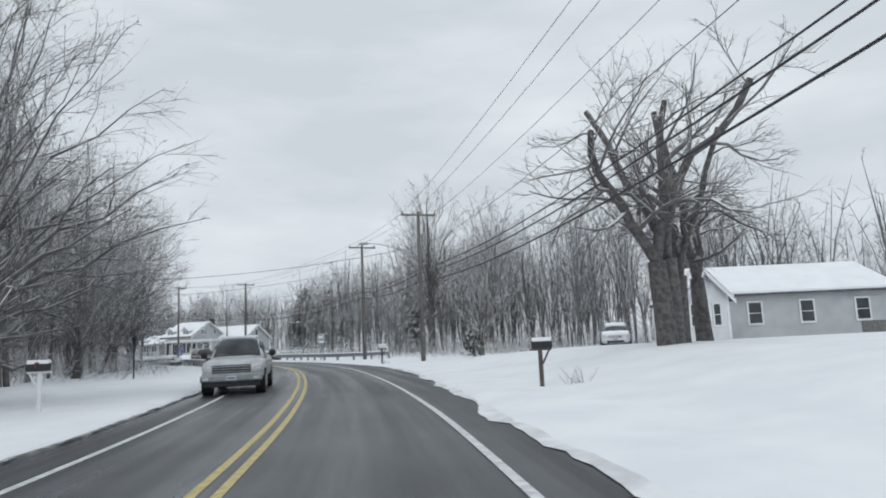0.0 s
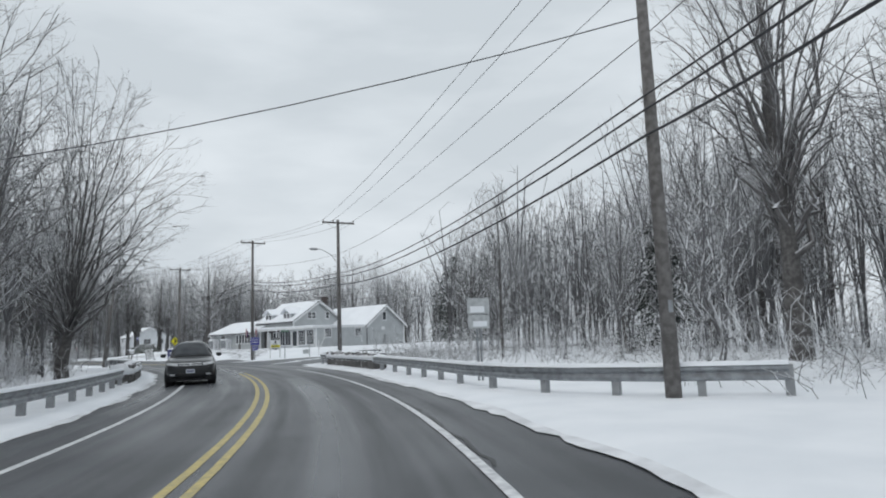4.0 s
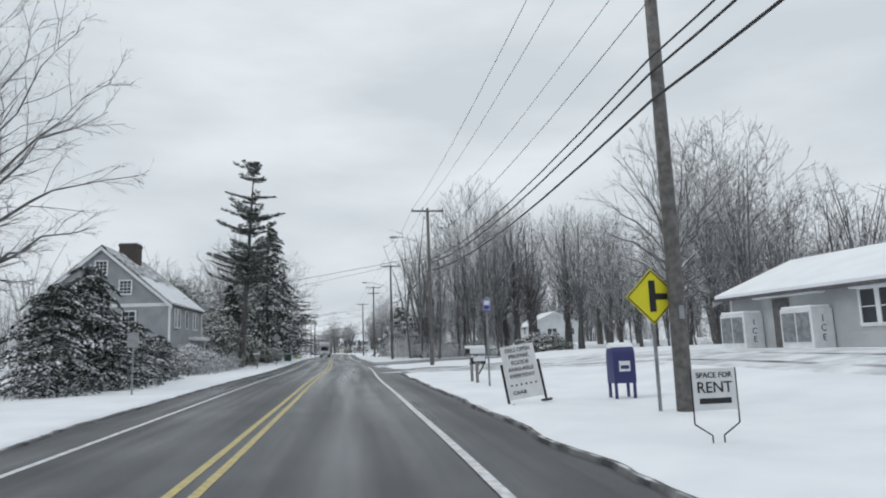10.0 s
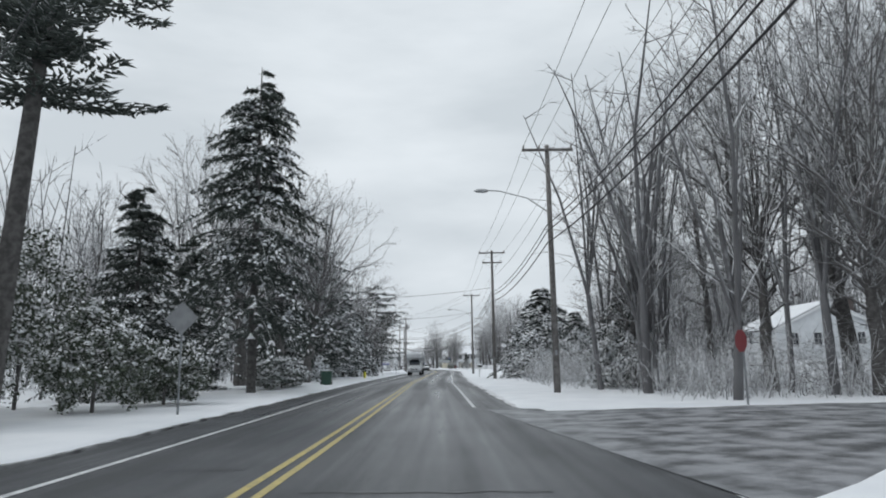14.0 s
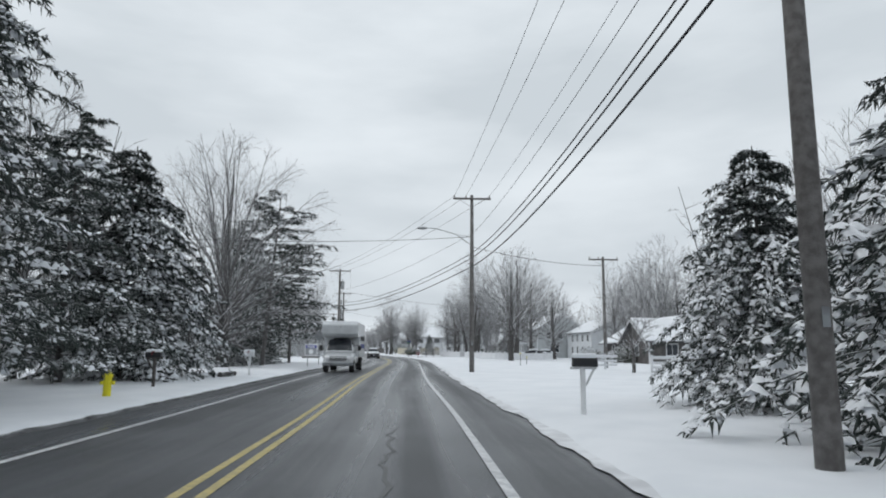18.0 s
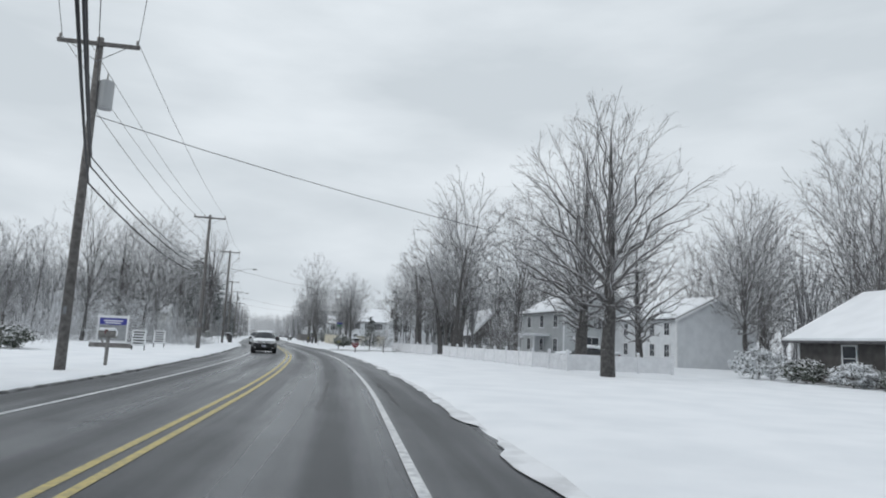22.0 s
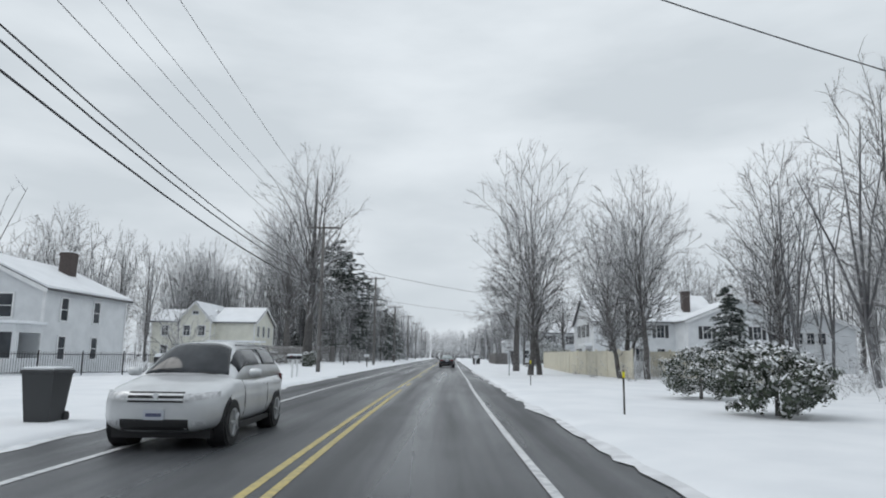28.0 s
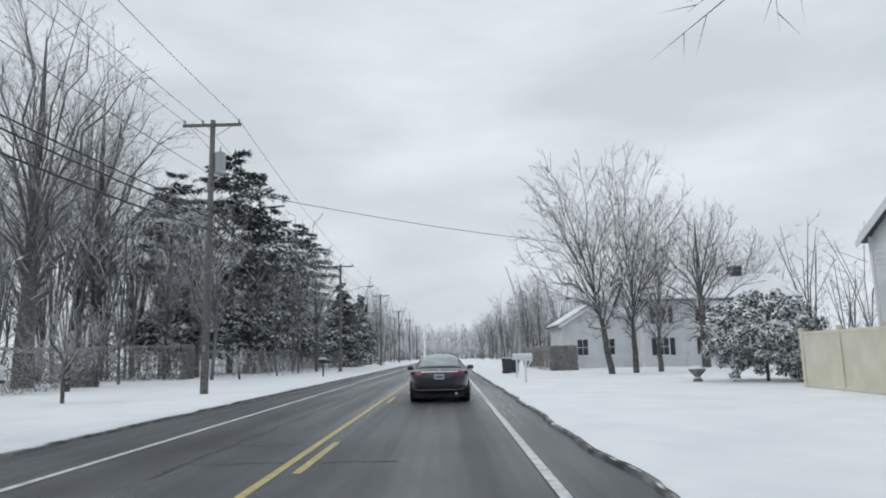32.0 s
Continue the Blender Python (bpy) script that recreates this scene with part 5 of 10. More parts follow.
bare_tree("small0", 60, -13.5, 1.6, 90, "pale leaning tree with snow-lined limbs", lean=-14)
bare_tree("fan", 77, -13.5, 0.9, 10, "leafless tree with fine snowy twigs")
bare_tree("fan", 84, -8.4, 1.05, 70, "large leafless tree leaning over the road", lean=5)
bare_tree("fan", 98, -10.5, 1.0, 150, "leafless tree with snowy twigs above the guardrail")
bare_tree("yard0", 104, -9.0, 0.85, 250, "leafless tree with snowy twigs above the guardrail")
bare_tree("yard1", 147, -14.8, 1.35, 30, "tall leafless tree with a wide open crown")
bare_tree("yard2", 160, 24, 1.1, 60, "leafless tree with forked limbs beside the drive")
bare_tree("yard3", 231, 17.5, 0.72, 60, "leafless tree with a heavy broken limb")
bare_tree("round_wide", 274, -11.6, 1.08, 0, "large round-crowned leafless tree dusted with snow")
bare_tree("yard2", 310.1, 15.9, 1.0, 90, "old leafless tree with a stout trunk before a white fence")
bare_tree("yard0", 319.7, 18.7, 1.15, 200, "large leafless tree with long low snow-lined limbs behind a white fence")
bare_tree("small0", 265.5, 16.6, 1.2, 30, "small spreading leafless tree in a snowy yard")
bare_tree("yard0", 325, 26, 0.85, 30, "leafless tree beside houses")
bare_tree("yard1", 331, 24, 1.0, 80, BIG)
for k_, (s_, d_, c_) in enumerate(((349.8, 19.2, 1.25), (366.7, 22.7, 1.1), (358.5, 21.0, 1.15), (346.0, 24.5, 1.05))):
    bare_tree(("wood1", "wood3", "wood0", "wood2")[k_ % 4], s_, d_, c_, 61 * k_, "tall upright leafless tree among houses")
for k_, (s_, d_) in enumerate(((309, 43), (315, 37), (321, 42), (327, 37), (333, 44), (303, 46), (338, 50))):
    bare_tree(("wood2", "wood0", "wood3", "wood1")[k_ % 4], s_, d_, 0.95 + 0.05 * (k_ % 3), 83 * k_, "tall upright leafless tree behind the houses")
bare_tree("small1", 333, 18.5, 1.0, 10, "small spreading leafless garden tree")
bare_tree("small0", 339, 19.5, 1.0, 70, "small spreading leafless garden tree")
bare_tree("old0", 346.3, 17.6, 0.85, 40, "old leafless maple with a thick trunk and broken limbs")
bare_tree("old1", 350.4, 17.2, 0.75, 100, "old leafless maple with a thick trunk and broken limbs")
bare_tree("old0", 359.8, 16.9, 0.8, 200, "old leafless maple with a thick trunk and broken limbs")
bare_tree("yard1", 369, 19.5, 0.95, 140, "leafless tree with fine spreading crown")
bare_tree("small1", 347.5, 10.2, 0.62, 0, "young bare sapling in the snow")
bare_tree("small0", 355.2, 10.0, 0.62, 50, "young bare sapling in the snow")
bare_tree("small1", 389.3, -9.1, 0.75, 50, "small spreading leafless tree in a garden")
bare_tree("small0", 377, -13, 0.8, 0, "small spreading leafless tree in a garden")
bare_tree("wood3", 411.6, 8.1, 0.95, 0, "tall roadside tree with forked trunk")
bare_tree("wood0", 412.4, 8.9, 0.9, 120, "tall roadside tree leaning away from the road", lean=7)
bare_tree("old0", 424.1, 8.3, 0.8, 60, "tall roadside tree with a straight dark trunk")
for k_, (s_, d_, l_) in enumerate(((405.5, 13.2, -9), (406.6, 13.8, 3), (404.2, 14.6, 6), (409.5, 15.0, -12), (416, 15.4, 3))):
    bare_tree(("wood0", "wood1", "wood2", "wood3")[k_ % 4], s_, d_, 0.70 + 0.05 * (k_ % 3), 47 * k_, "tall leafless tree in a roadside clump", l_)
bare_tree("vase", 433.5, -13.2, 1.15, 15, "very tall leafless tree beside the hedge")
bare_tree("vase", 459.6, -22.0, 1.15, 100, "tall leafless tree behind the hedge")
bare_tree("vase", 473.5, -25.5, 1.2, 200, "tall leafless tree behind the hedge")
bare_tree("gnarl0", 453.7, -16.1, 0.36, 60, "small gnarled leafless tree with snow on its bent limbs")
bare_tree("small1", 468.0, -12.4, 0.72, 80, "low spreading leafless shrub thick with snow", height=0.7)
bare_tree("vase", 477, -29, 1.25, 40, "tall leafless tree behind the hedge")
bare_tree("wood1", 476, -18.5, 0.95, 40, "leafless tree with low snowy twigs beside the pine")
bare_tree("small0", 459, -17.5, 0.9, 10, "small spreading leafless tree beside the hedge")
bare_tree("small1", 444.8, -11.1, 0.72, 10, "small gnarled leafless tree in front of the hedge")
bare_tree("wood1", 461, 11.5, 0.8, 20, "leaning leafless tree beside the white house", -14)
bare_tree("wood3", 462, 13.2, 0.75, 60, "leafless tree beside the white house")
bare_tree("wood0", 463, 15, 0.7, 120, "leafless tree beside the white house")
bare_tree("yard3", 470, 20.5, 0.85, 120, "leafless tree with crooked limbs beside the white house")

# evergreens
SP_A = laden_meshes(1, 18, 4.4, 28, 9, 0.40, 0.17, 0.66, 0.24, 0.22, 0.32, 9, 0.15, 0.04)
SP_B = laden_meshes(2, 11, 3.4, 23, 9, 0.26, 0.03, 0.78, 0.24, 0.30, 0.28, 9, 0.2)
SP_C = laden_meshes(3, 9.5, 4.4, 21, 10, 0.50, 0.03, 0.72, 0.22, 1.0, 0.28, 9)
PINE_A = spruce_meshes(4, 19.0, 2.9, 0.0, 26, 6, 0.22, 0.36, 0.26, 0.32, 0.38, 16, -0.2, 0.30, pads=0)
SP_D = laden_meshes(8, 9.5, 4.4, 20, 10, 0.50, 0.02, 0.60, 0.28, 0.45, 0.30, 9)
PINE_B = laden_meshes(5, 13.5, 4.8, 20, 9, 0.08, 0.07, 0.58, 0.32, 0.34, 0.30, 10, 0.28, 0.10)
PINE_D = laden_meshes(9, 14.5, 5.6, 17, 8, 0.04, 0.20, 0.42, 0.34, 0.40, 0.32, 11, 0.16, 0.30)
PINE_C = laden_meshes(7, 13.5, 4.9, 22, 9, 0.14, 0.06, 0.62, 0.28, 0.62, 0.28, 10, 0.30, 0.08)
DARK, WHITE_ = (BARK, NEEDLES, SNOW), (BARK, NEEDLES_UNDER, SNOW)
evergreen("spruce", SP_A, 205.5, -8.0, "tall dark spruce with snow on its drooping boughs", DARK, 1.05)
evergreen("spruce", SP_B, 199, -11.5, "dark spruce with snowy boughs", DARK, 0.9, 40)
evergreen("spruce", SP_B, 211, -13.5, "dark spruce with snowy boughs", DARK, 0.9, 80)
evergreen("pine", PINE_A, 185.2, -8.6, "tall thin pine with tufted boughs high on its trunk", DARK, 1.1, 0, 3)
for s_, d_, c_, t_, k_ in ((147.2, -10.4, 0.62, 0.80, 10), (150.8, -10.6, 0.66, 0.95, 70), (154.6, -9.6, 0.44, 0.80, 130), (151.0, -8.4, 0.36, 0.62, 200), (147.6, -8.2, 0.36, 0.60, 30), (157.6, -9.2, 0.40, 0.70, 310), (144.2, -9.2, 0.40, 0.70, 250)):
    evergreen("yew", SP_D, s_, d_, "broad dark garden yew with snow on its drooping boughs", DARK, c_, k_, tall=t_)
evergreen("spruce", SP_B, 128, 52, "dark conifer behind the restaurant", DARK, 1.3, 70)
evergreen("spruce", SP_B, 120, 50, "dark conifer behind the restaurant", DARK, 1.2, 20)
evergreen("spruce", SP_C, 233.0, 12.2, "broad weeping spruce bowed under snow", WHITE_, 1.15, tall=0.80)
evergreen("spruce", SP_C, 240.0, 11.2, "broad weeping spruce bowed under snow", WHITE_, 0.72, 60)
evergreen("spruce", SP_C, 218.5, 12.5, "snow-laden young spruce beside the road", WHITE_, 0.55, 20)
evergreen("spruce", SP_C, 204, 12.2, "snow-dusted spruce behind the utility pole", WHITE_, 0.6, 20)
evergreen("pine", PINE_C, 237.8, -10.2, "tall broad white pine with layered snow on its boughs", WHITE_, 1.06)
evergreen("pine", PINE_C, 244.0, -12.5, "tall broad white pine with layered snow on its boughs", WHITE_, 1.15, 50)
evergreen("pine", PINE_C, 251.0, -11.5, "broad white pine with layered snow on its boughs", WHITE_, 0.85, 70)
evergreen("spruce", SP_C, 254.5, -10.6, "snow-laden spruce at the road edge", WHITE_, 1.15, 30)
evergreen("pine", PINE_C, 261.0, -9.8, "broad white pine with layered snow on its boughs", WHITE_, 0.5, 140)
evergreen("pine", PINE_D, 280.0, -10.0, "open-limbed dark pine with flat snowy boughs and a leaning trunk", DARK, 1.05, 30, 4)
evergreen("pine", PINE_D, 291.0, -9.8, "open-limbed dark pine with low flat snowy boughs", DARK, 0.72, 130)
evergreen("pine", PINE_B, 286.0, -13.5, "dark pine with flat snowy boughs", DARK, 1.0, 30)
for s_, d_, c_, k_ in ((276.5, -11.2, 0.36, 0), (279.8, -11.6, 0.40, 80), (283.2, -11.0, 0.36, 160), (287.4, -11.0, 0.34, 240)):
    evergreen("yew", SP_D, s_, d_, "low dark yew flecked with snow beneath the pines", DARK, c_, k_, tall=0.55)
evergreen("pine", PINE_B, 292, -13.5, "dark pine with flat snowy boughs", DARK, 0.8, 120)
evergreen("spruce", SP_B, 229, -12.5, "dark conifer with snowy boughs", DARK, 0.9, 0)
evergreen("pine", PINE_B, 490, -20.4, "very tall dark pine with heavy boughs above the roadside wood", DARK, 1.78, 10)
evergreen("pine", PINE_A, 493, -18.5, "tall dark pine above the roadside wood", DARK, 1.15)
evergreen("pine", PINE_B, 486, -25.0, "tall dark pine with heavy boughs", DARK, 1.5, 250)
evergreen("pine", PINE_B, 503, -20.0, "tall dark pine with heavy boughs", DARK, 1.5, 300)
evergreen("pine", PINE_B, 512, -18, "dark pine with heavy boughs", DARK, 1.5, 100)
evergreen("pine", PINE_B, 483.5, -21.5, "dark pine with heavy boughs", DARK, 0.95, 200)
evergreen("pine", PINE_B, 499, -16.0, "dark pine with layered snowy boughs", DARK, 1.05, 90)
evergreen("spruce", SP_B, 515, -13.0, "dark conifer with snowy boughs", DARK, 1.1, 50)
evergreen("spruce", SP_B, 534, -13.0, "dark conifer with snowy boughs", DARK, 1.1, 150)
evergreen("spruce", SP_B, 80, 26, "dark conifer in the streamside wood", DARK, 0.8, 10)
evergreen("spruce", SP_B, 372, 24, "dark conifer among bare trees", DARK, 0.6, 10)
evergreen("spruce", SP_B, 398.5, 17.5, "narrow dark conifer with snow", DARK, 0.5, 10)
evergreen("spruce", SP_B, 88, -24, "dark conifer far in the wood", DARK, 1.1, 60)

# shrubs and hedges
shrub(40.2, 11.0, 0.75, 0.75, 2.0, "small rounded conifer shrub dusted with snow", 1400, 0.07, seed=2)
shrub(128.4, -7.6, 1.2, 1.6, 1.3, "round snow-covered bush beside the road", 2400, 0.07, seed=5, mat=NEEDLES_SNOWY)
shrub(173.0, 18.3, 2.7, 1.5, 2.1, "broad clipped evergreen shrub with a flat snowy top before the wood", 9000, 0.07, seed=6)
for k_, (s_, d_, r_, h_) in enumerate(((181, -10.4, 2.0, 4.0), (186, -10.4, 2.2, 5.0), (190.5, -8.8, 1.8, 3.4), (194.5, -8.2, 1.7, 2.4), (188.5, -15, 2.8, 9.5), (183.5, -15, 2.6, 8.6), (192.5, -12.5, 2.4, 6.6))):
    shrub(s_, d_, r_, r_ * 1.1, h_, "dense dark evergreen shrub flecked with snow", 4600, 0.09, seed=10 + k_)
shrub(165.5, -9.3, 1.1, 3.2, 2.1, "tall twiggy shrub dusted with snow before the grey house", 6500, 0.06, seed=71, mat=TWIG_SNOWY)
shrub(172.5, -9.4, 1.0, 2.6, 1.7, "twiggy shrub dusted with snow before the grey house", 4500, 0.06, seed=72, mat=TWIG_SNOWY)
shrub(177.5, -8.4, 0.9, 1.0, 1.1, "small evergreen bush flecked with snow", 1500, 0.07, seed=7)
shrub(212.6, -8.0, 1.6, 5.2, 2.0, "long dark hedge heaped with snow", 9000, 0.09, seed=8, mat=LEAVES_SNOWY)
shrub(229.0, -8.8, 1.3, 1.8, 1.8, "snow-laden shrub under the pines", 2600, 0.09, seed=9, mat=NEEDLES_SNOWY)
for k_, (s_, d_, r_, h_) in enumerate(((314.5, 27.8, 1.6, 1.9), (311.0, 27.9, 1.2, 1.3), (308.0, 28.0, 1.2, 1.2), (305, 28.0, 1.1, 1.1), (302, 27.6, 1.5, 1.9), (298.5, 26.8, 1.5, 1.9))):
    shrub(s_, d_, r_, r_ * 1.1, h_, "snow-covered foundation shrub in front of the ranch house", 2200, 0.08, seed=30 + k_, mat=LEAVES if k_ % 2 else NEEDLES_SNOWY)
shrub(317.5, -14.6, 1.6, 2.0, 1.2, "low evergreen shrub under snow", 2600, 0.08, seed=40)
shrub(378.5, 10.2, 1.5, 1.5, 1.7, "round dark shrub capped with snow at the junction", 3400, 0.08, seed=42)
shrub(385, 10.8, 1.45, 1.5, 1.75, "dense round evergreen shrub flecked with snow", 4200, 0.06, seed=43)
shrub(431.6, -12.5, 0.95, 0.95, 1.6, "small rounded evergreen flecked with snow beside the hedge", 5500, 0.07, seed=44)
shrub(448.5, 14.6, 2.4, 2.6, 3.6, "large snow-laden evergreen shrub beside the fence", 9000, 0.09, seed=45, mat=LEAVES_SNOWY)
shrub(446, -18.6, 1.0, 13.5, 2.1, "long clipped bare hedge with a snowy top", 24000, 0.06, True, 46, HEDGE_TWIGS, "hedge")
shrub(471.0, -23.2, 1.0, 6.2, 2.5, "long clipped bare hedge with a snowy top", 14000, 0.07, True, 47, HEDGE_TWIGS, "hedge", 88)
shrub(422, -19, 0.8, 6.0, 1.3, "clipped hedge in front of the yellow house", 11000, 0.05, True, 48, HEDGE_TWIGS, "hedge")
shrub(480.0, 10.5, 1.0, 9.0, 1.8, "long clipped bare hedge with a snowy top", 16000, 0.06, True, 49, HEDGE_TWIGS, "hedge")
shrub(499.0, -16.5, 1.0, 14.0, 2.1, "long clipped bare hedge with a snowy top", 18000, 0.07, True, 53, HEDGE_TWIGS, "hedge")
shrub(404, -15.0, 1.1, 1.2, 0.9, "dark rounded shrub behind the iron railing", 1500, 0.07, seed=50)
shrub(440, -22, 0.8, 0.8, 1.2, "small snowy evergreen beside the porch", 1000, 0.07, seed=51)
shrub(388, -17, 1.2, 1.2, 1.0, "dark bush beside the white farmhouse", 1400, 0.07, seed=52)
for k_ in range(6):
    s_ = 408 + k_ * 3.4
    o = thing("bare_bush", "small bare upright bush in a row in the snow", "shrub", spot(s_, -18.8), "row of small bushes")
    put("clump", stems(60 + k_, 0.35, 0.35, 0.9, 14, 0.012, 3), TWIG, o)
for s_, d_, h_ in ((17.2, 7.6, 0.6), (222.5, 11.2, 1.3), (407.0, 11.8, 0.9), (400.8, 12.6, 1.0), (354.6, 13.2, 0.9), (44.8, 6.4, 0.35), (414.0, 12.0, 1.0)):
    o = thing("dry_stems", "tuft of dry stems sticking out of the snow", "plant", spot(s_, d_), "dry tufts")
    put("clump", stems(int(s_), 0.4, 0.4, h_, 16, 0.010, 2), TWIG, o)


# ---- buildings ----
SIDING_WHITE = material("white_clapboard", (0.74, 0.76, 0.78), 0.6, second=(0.66, 0.68, 0.70), scale=1.2, bump=0.15)
SIDING_GREY = material("grey_clapboard", (0.37, 0.385, 0.40), 0.7, second=(0.31, 0.325, 0.34), scale=1.5, bump=0.15)
SIDING_PALE = material("pale_grey_clapboard", (0.50, 0.52, 0.53), 0.7, second=(0.44, 0.46, 0.47), scale=1.3, bump=0.15)
SIDING_YELLOW = material("pale_yellow_clapboard", (0.76, 0.755, 0.68), 0.65, second=(0.69, 0.685, 0.615), scale=1.3, bump=0.15)
SIDING_DARK = material("dark_stained_siding", (0.09, 0.085, 0.083), 0.75, second=(0.14, 0.132, 0.128), scale=2.0, bump=0.3)
TRIM = material("white_trim", (0.80, 0.81, 0.82), 0.5, second=(0.72, 0.73, 0.74), scale=2.5)
SHINGLE = material("dark_roof_shingles", (0.075, 0.075, 0.08), 0.85, second=(0.13, 0.13, 0.135), scale=5.0, bump=0.6, bump_scale=22)
ROOF_SNOW = material("patchy_roof_snow", (0.87, 0.89, 0.92), 0.75, second=(0.82, 0.84, 0.87), scale=0.8, bump=0.3, bump_scale=6)
ROOF_PATCHY = material("thin_snow_on_shingles", (0.11, 0.11, 0.115), 0.8, second=(0.84, 0.86, 0.89), scale=2.2, detail=8, bump=0.5, bump_scale=18)
BRICK = material("dark_brown_brick", (0.100, 0.080, 0.075), 0.85, second=(0.072, 0.060, 0.057), scale=9, bump=0.5)
GLASS = material("dark_window_glass", (0.035, 0.04, 0.047), 0.06, second=(0.07, 0.075, 0.085), scale=0.7)
SHUTTER = material("black_shutter", (0.035, 0.036, 0.04), 0.6, second=(0.055, 0.056, 0.06), scale=6)
PORCH_DARK = material("shadowed_porch_boards", (0.10, 0.095, 0.095), 0.7, second=(0.15, 0.14, 0.14), scale=4)
FENCE_TAN = material("tan_vinyl_fence", (0.70, 0.66, 0.54), 0.55, second=(0.62, 0.585, 0.48), scale=1.5)
FENCE_WHITE = material("white_painted_fence", (0.77, 0.78, 0.80), 0.55, second=(0.68, 0.69, 0.71), scale=3.0)
SIGN_GREY = material("grey_pipe", (0.16, 0.165, 0.17), 0.5, 0.3)
IRON = material("black_iron", (0.03, 0.03, 0.033), 0.5, 0.5)


def clad(bm, a, u, width, z0, z1, gable=0.0, lap=0.16, proud=0.02):
    """Lapped boards on a wall from a along the unit vector u; gable: height of a triangle above z1."""
    a, u = Vector(a), Vector(u)
    n = Vector((u.y, -u.x, 0))

    def ends(z):
        if z <= z1 or not gable:
            return 0.0, width
        k = min((z - z1) / gable, 1.0) * width / 2
        return k, width - k
    z = z0
    top = z1 + gable
    while z < top - 0.02:
        zb = min(z + lap, top)
        l0, r0 = ends(z)
        l1, r1 = ends(zb)
        p = [a + u * l0 + n * proud, a + u * r0 + n * proud, a + u * r1, a + u * l1, a + u * l0, a + u * r0]
        zz = (z, z, zb, zb, z, z)
        v = [bm.verts.new((q.x, q.y, h)) for q, h in zip(p, zz)]
        bm.faces.new((v[0], v[1], v[2], v[3]))
        bm.faces.new((v[4], v[5], v[1], v[0]))
        z = zb


def block(ob, x0, x1, y0, y1, eave, ridge, axis, wall, z0=-0.2, over=0.35, snow=0.13, patchy=False, lap=0.16, corner=True):
    """A gabled body: walls of lapped boards, roof, its snow, and white trim. axis: the way the ridge runs."""
    bm = bmesh.new()
    g = ridge - eave
    gx, gy = (g, 0.0) if axis == "x" else (0.0, g)
    clad(bm, (x0, y0, 0), (1, 0, 0), x1 - x0, z0, eave, gy, lap)
    clad(bm, (x1, y0, 0), (0, 1, 0), y1 - y0, z0, eave, gx, lap)
    clad(bm, (x1, y1, 0), (-1, 0, 0), x1 - x0, z0, eave, gy, lap)
    clad(bm, (x0, y1, 0), (0, -1, 0), y1 - y0, z0, eave, gx, lap)
    bmesh.ops.remove_doubles(bm, verts=bm.verts, dist=0.002)
    part("wall", bm, wall, ob)
    bmr, bms = bmesh.new(), bmesh.new()
    if axis == "y":
        mid, half, lo, hi = (x0 + x1) / 2, (x1 - x0) / 2, y0 - over, y1 + over
    else:
        mid, half, lo, hi = (y0 + y1) / 2, (y1 - y0) / 2, x0 - over, x1 + over
    sl = g / half
    for sg in (-1, 1):
        e = half + over
        sec = [(0, ridge + 0.02), (sg * e, eave - sl * over + 0.02), (sg * e, eave - sl * over + 0.14), (0, ridge + 0.14)]
        sec2 = [(sg * 0.0, ridge + 0.145), (sg * (e - 0.05), eave - sl * over + 0.145 + sl * 0.05), (sg * (e - 0.05), eave - sl * over + 0.145 + sl * 0.05 + snow), (0, ridge + 0.145 + snow * 0.8)]
        prism(bmr, sec, lo, hi)
        prism(bms, sec2, lo + 0.05, hi - 0.05, bevel=0.0)
    turn = Matrix.Translation((mid, 0, 0)) if axis == "y" else Matrix.Translation((0, mid, 0)) @ Matrix.Rotation(math.pi / 2, 4, "Z") @ Matrix.Diagonal((1, -1, 1, 1))
    for yy in (lo - 0.03, hi):
        bt = bmesh.new()
        for sg in (-1, 1):
            e = half + over
            prism(bt, [(-sg * 0.01, ridge - 0.16), (sg * e, eave - sl * over - 0.16), (sg * e, eave - sl * over + 0.10), (-sg * 0.01, ridge + 0.10)], yy + 0.002 * sg, yy + 0.03 + 0.002 * sg)
        bt.transform(turn)
        bmesh.ops.recalc_face_normals(bt, faces=bt.faces)
        part("rake_trim", bt, TRIM, ob)
    for b in (bmr, bms):
        b.transform(turn)
        bmesh.ops.recalc_face_normals(b, faces=b.faces)
    r = part("roof", bmr, SHINGLE, ob)
    part("roof_snow", bms, ROOF_PATCHY if patchy else ROOF_SNOW, ob, "layer of snow on the roof")
    if patchy:
        # deeper snow left on the lower slopes, its upper edge ragged
        for sg in (-1, 1):
            secs = []
            for i in range(61):
                y = lo + 0.04 + (hi - lo - 0.08) * i / 60
                f = 0.50 + 0.13 * noise.noise(Vector((y * 0.35, sg * 9.0, 0))) + 0.09 * noise.noise(Vector((y * 1.3, sg * 5.0, 2))) + 0.05 * noise.noise(Vector((y * 4.0, sg, 4)))
                e = half + over
                zr = lambda q: ridge + 0.145 + snow * 0.8 - (ridge - eave + sl * over) * q
                secs.append([(sg * e * f, y, zr(f) - 0.03), (sg * e * 0.995, y, zr(0.995) - 0.05), (sg * e * 1.0, y, zr(1.0) + 0.07), (sg * e * (f + 0.05), y, zr(f + 0.05) + 0.035)])
            bl = loft(secs)
            bl.transform(turn)
            bmesh.ops.recalc_face_normals(bl, faces=bl.faces)
            part("roof_snow", bl, ROOF_SNOW, ob, "deeper snow on the lower slope of the roof")
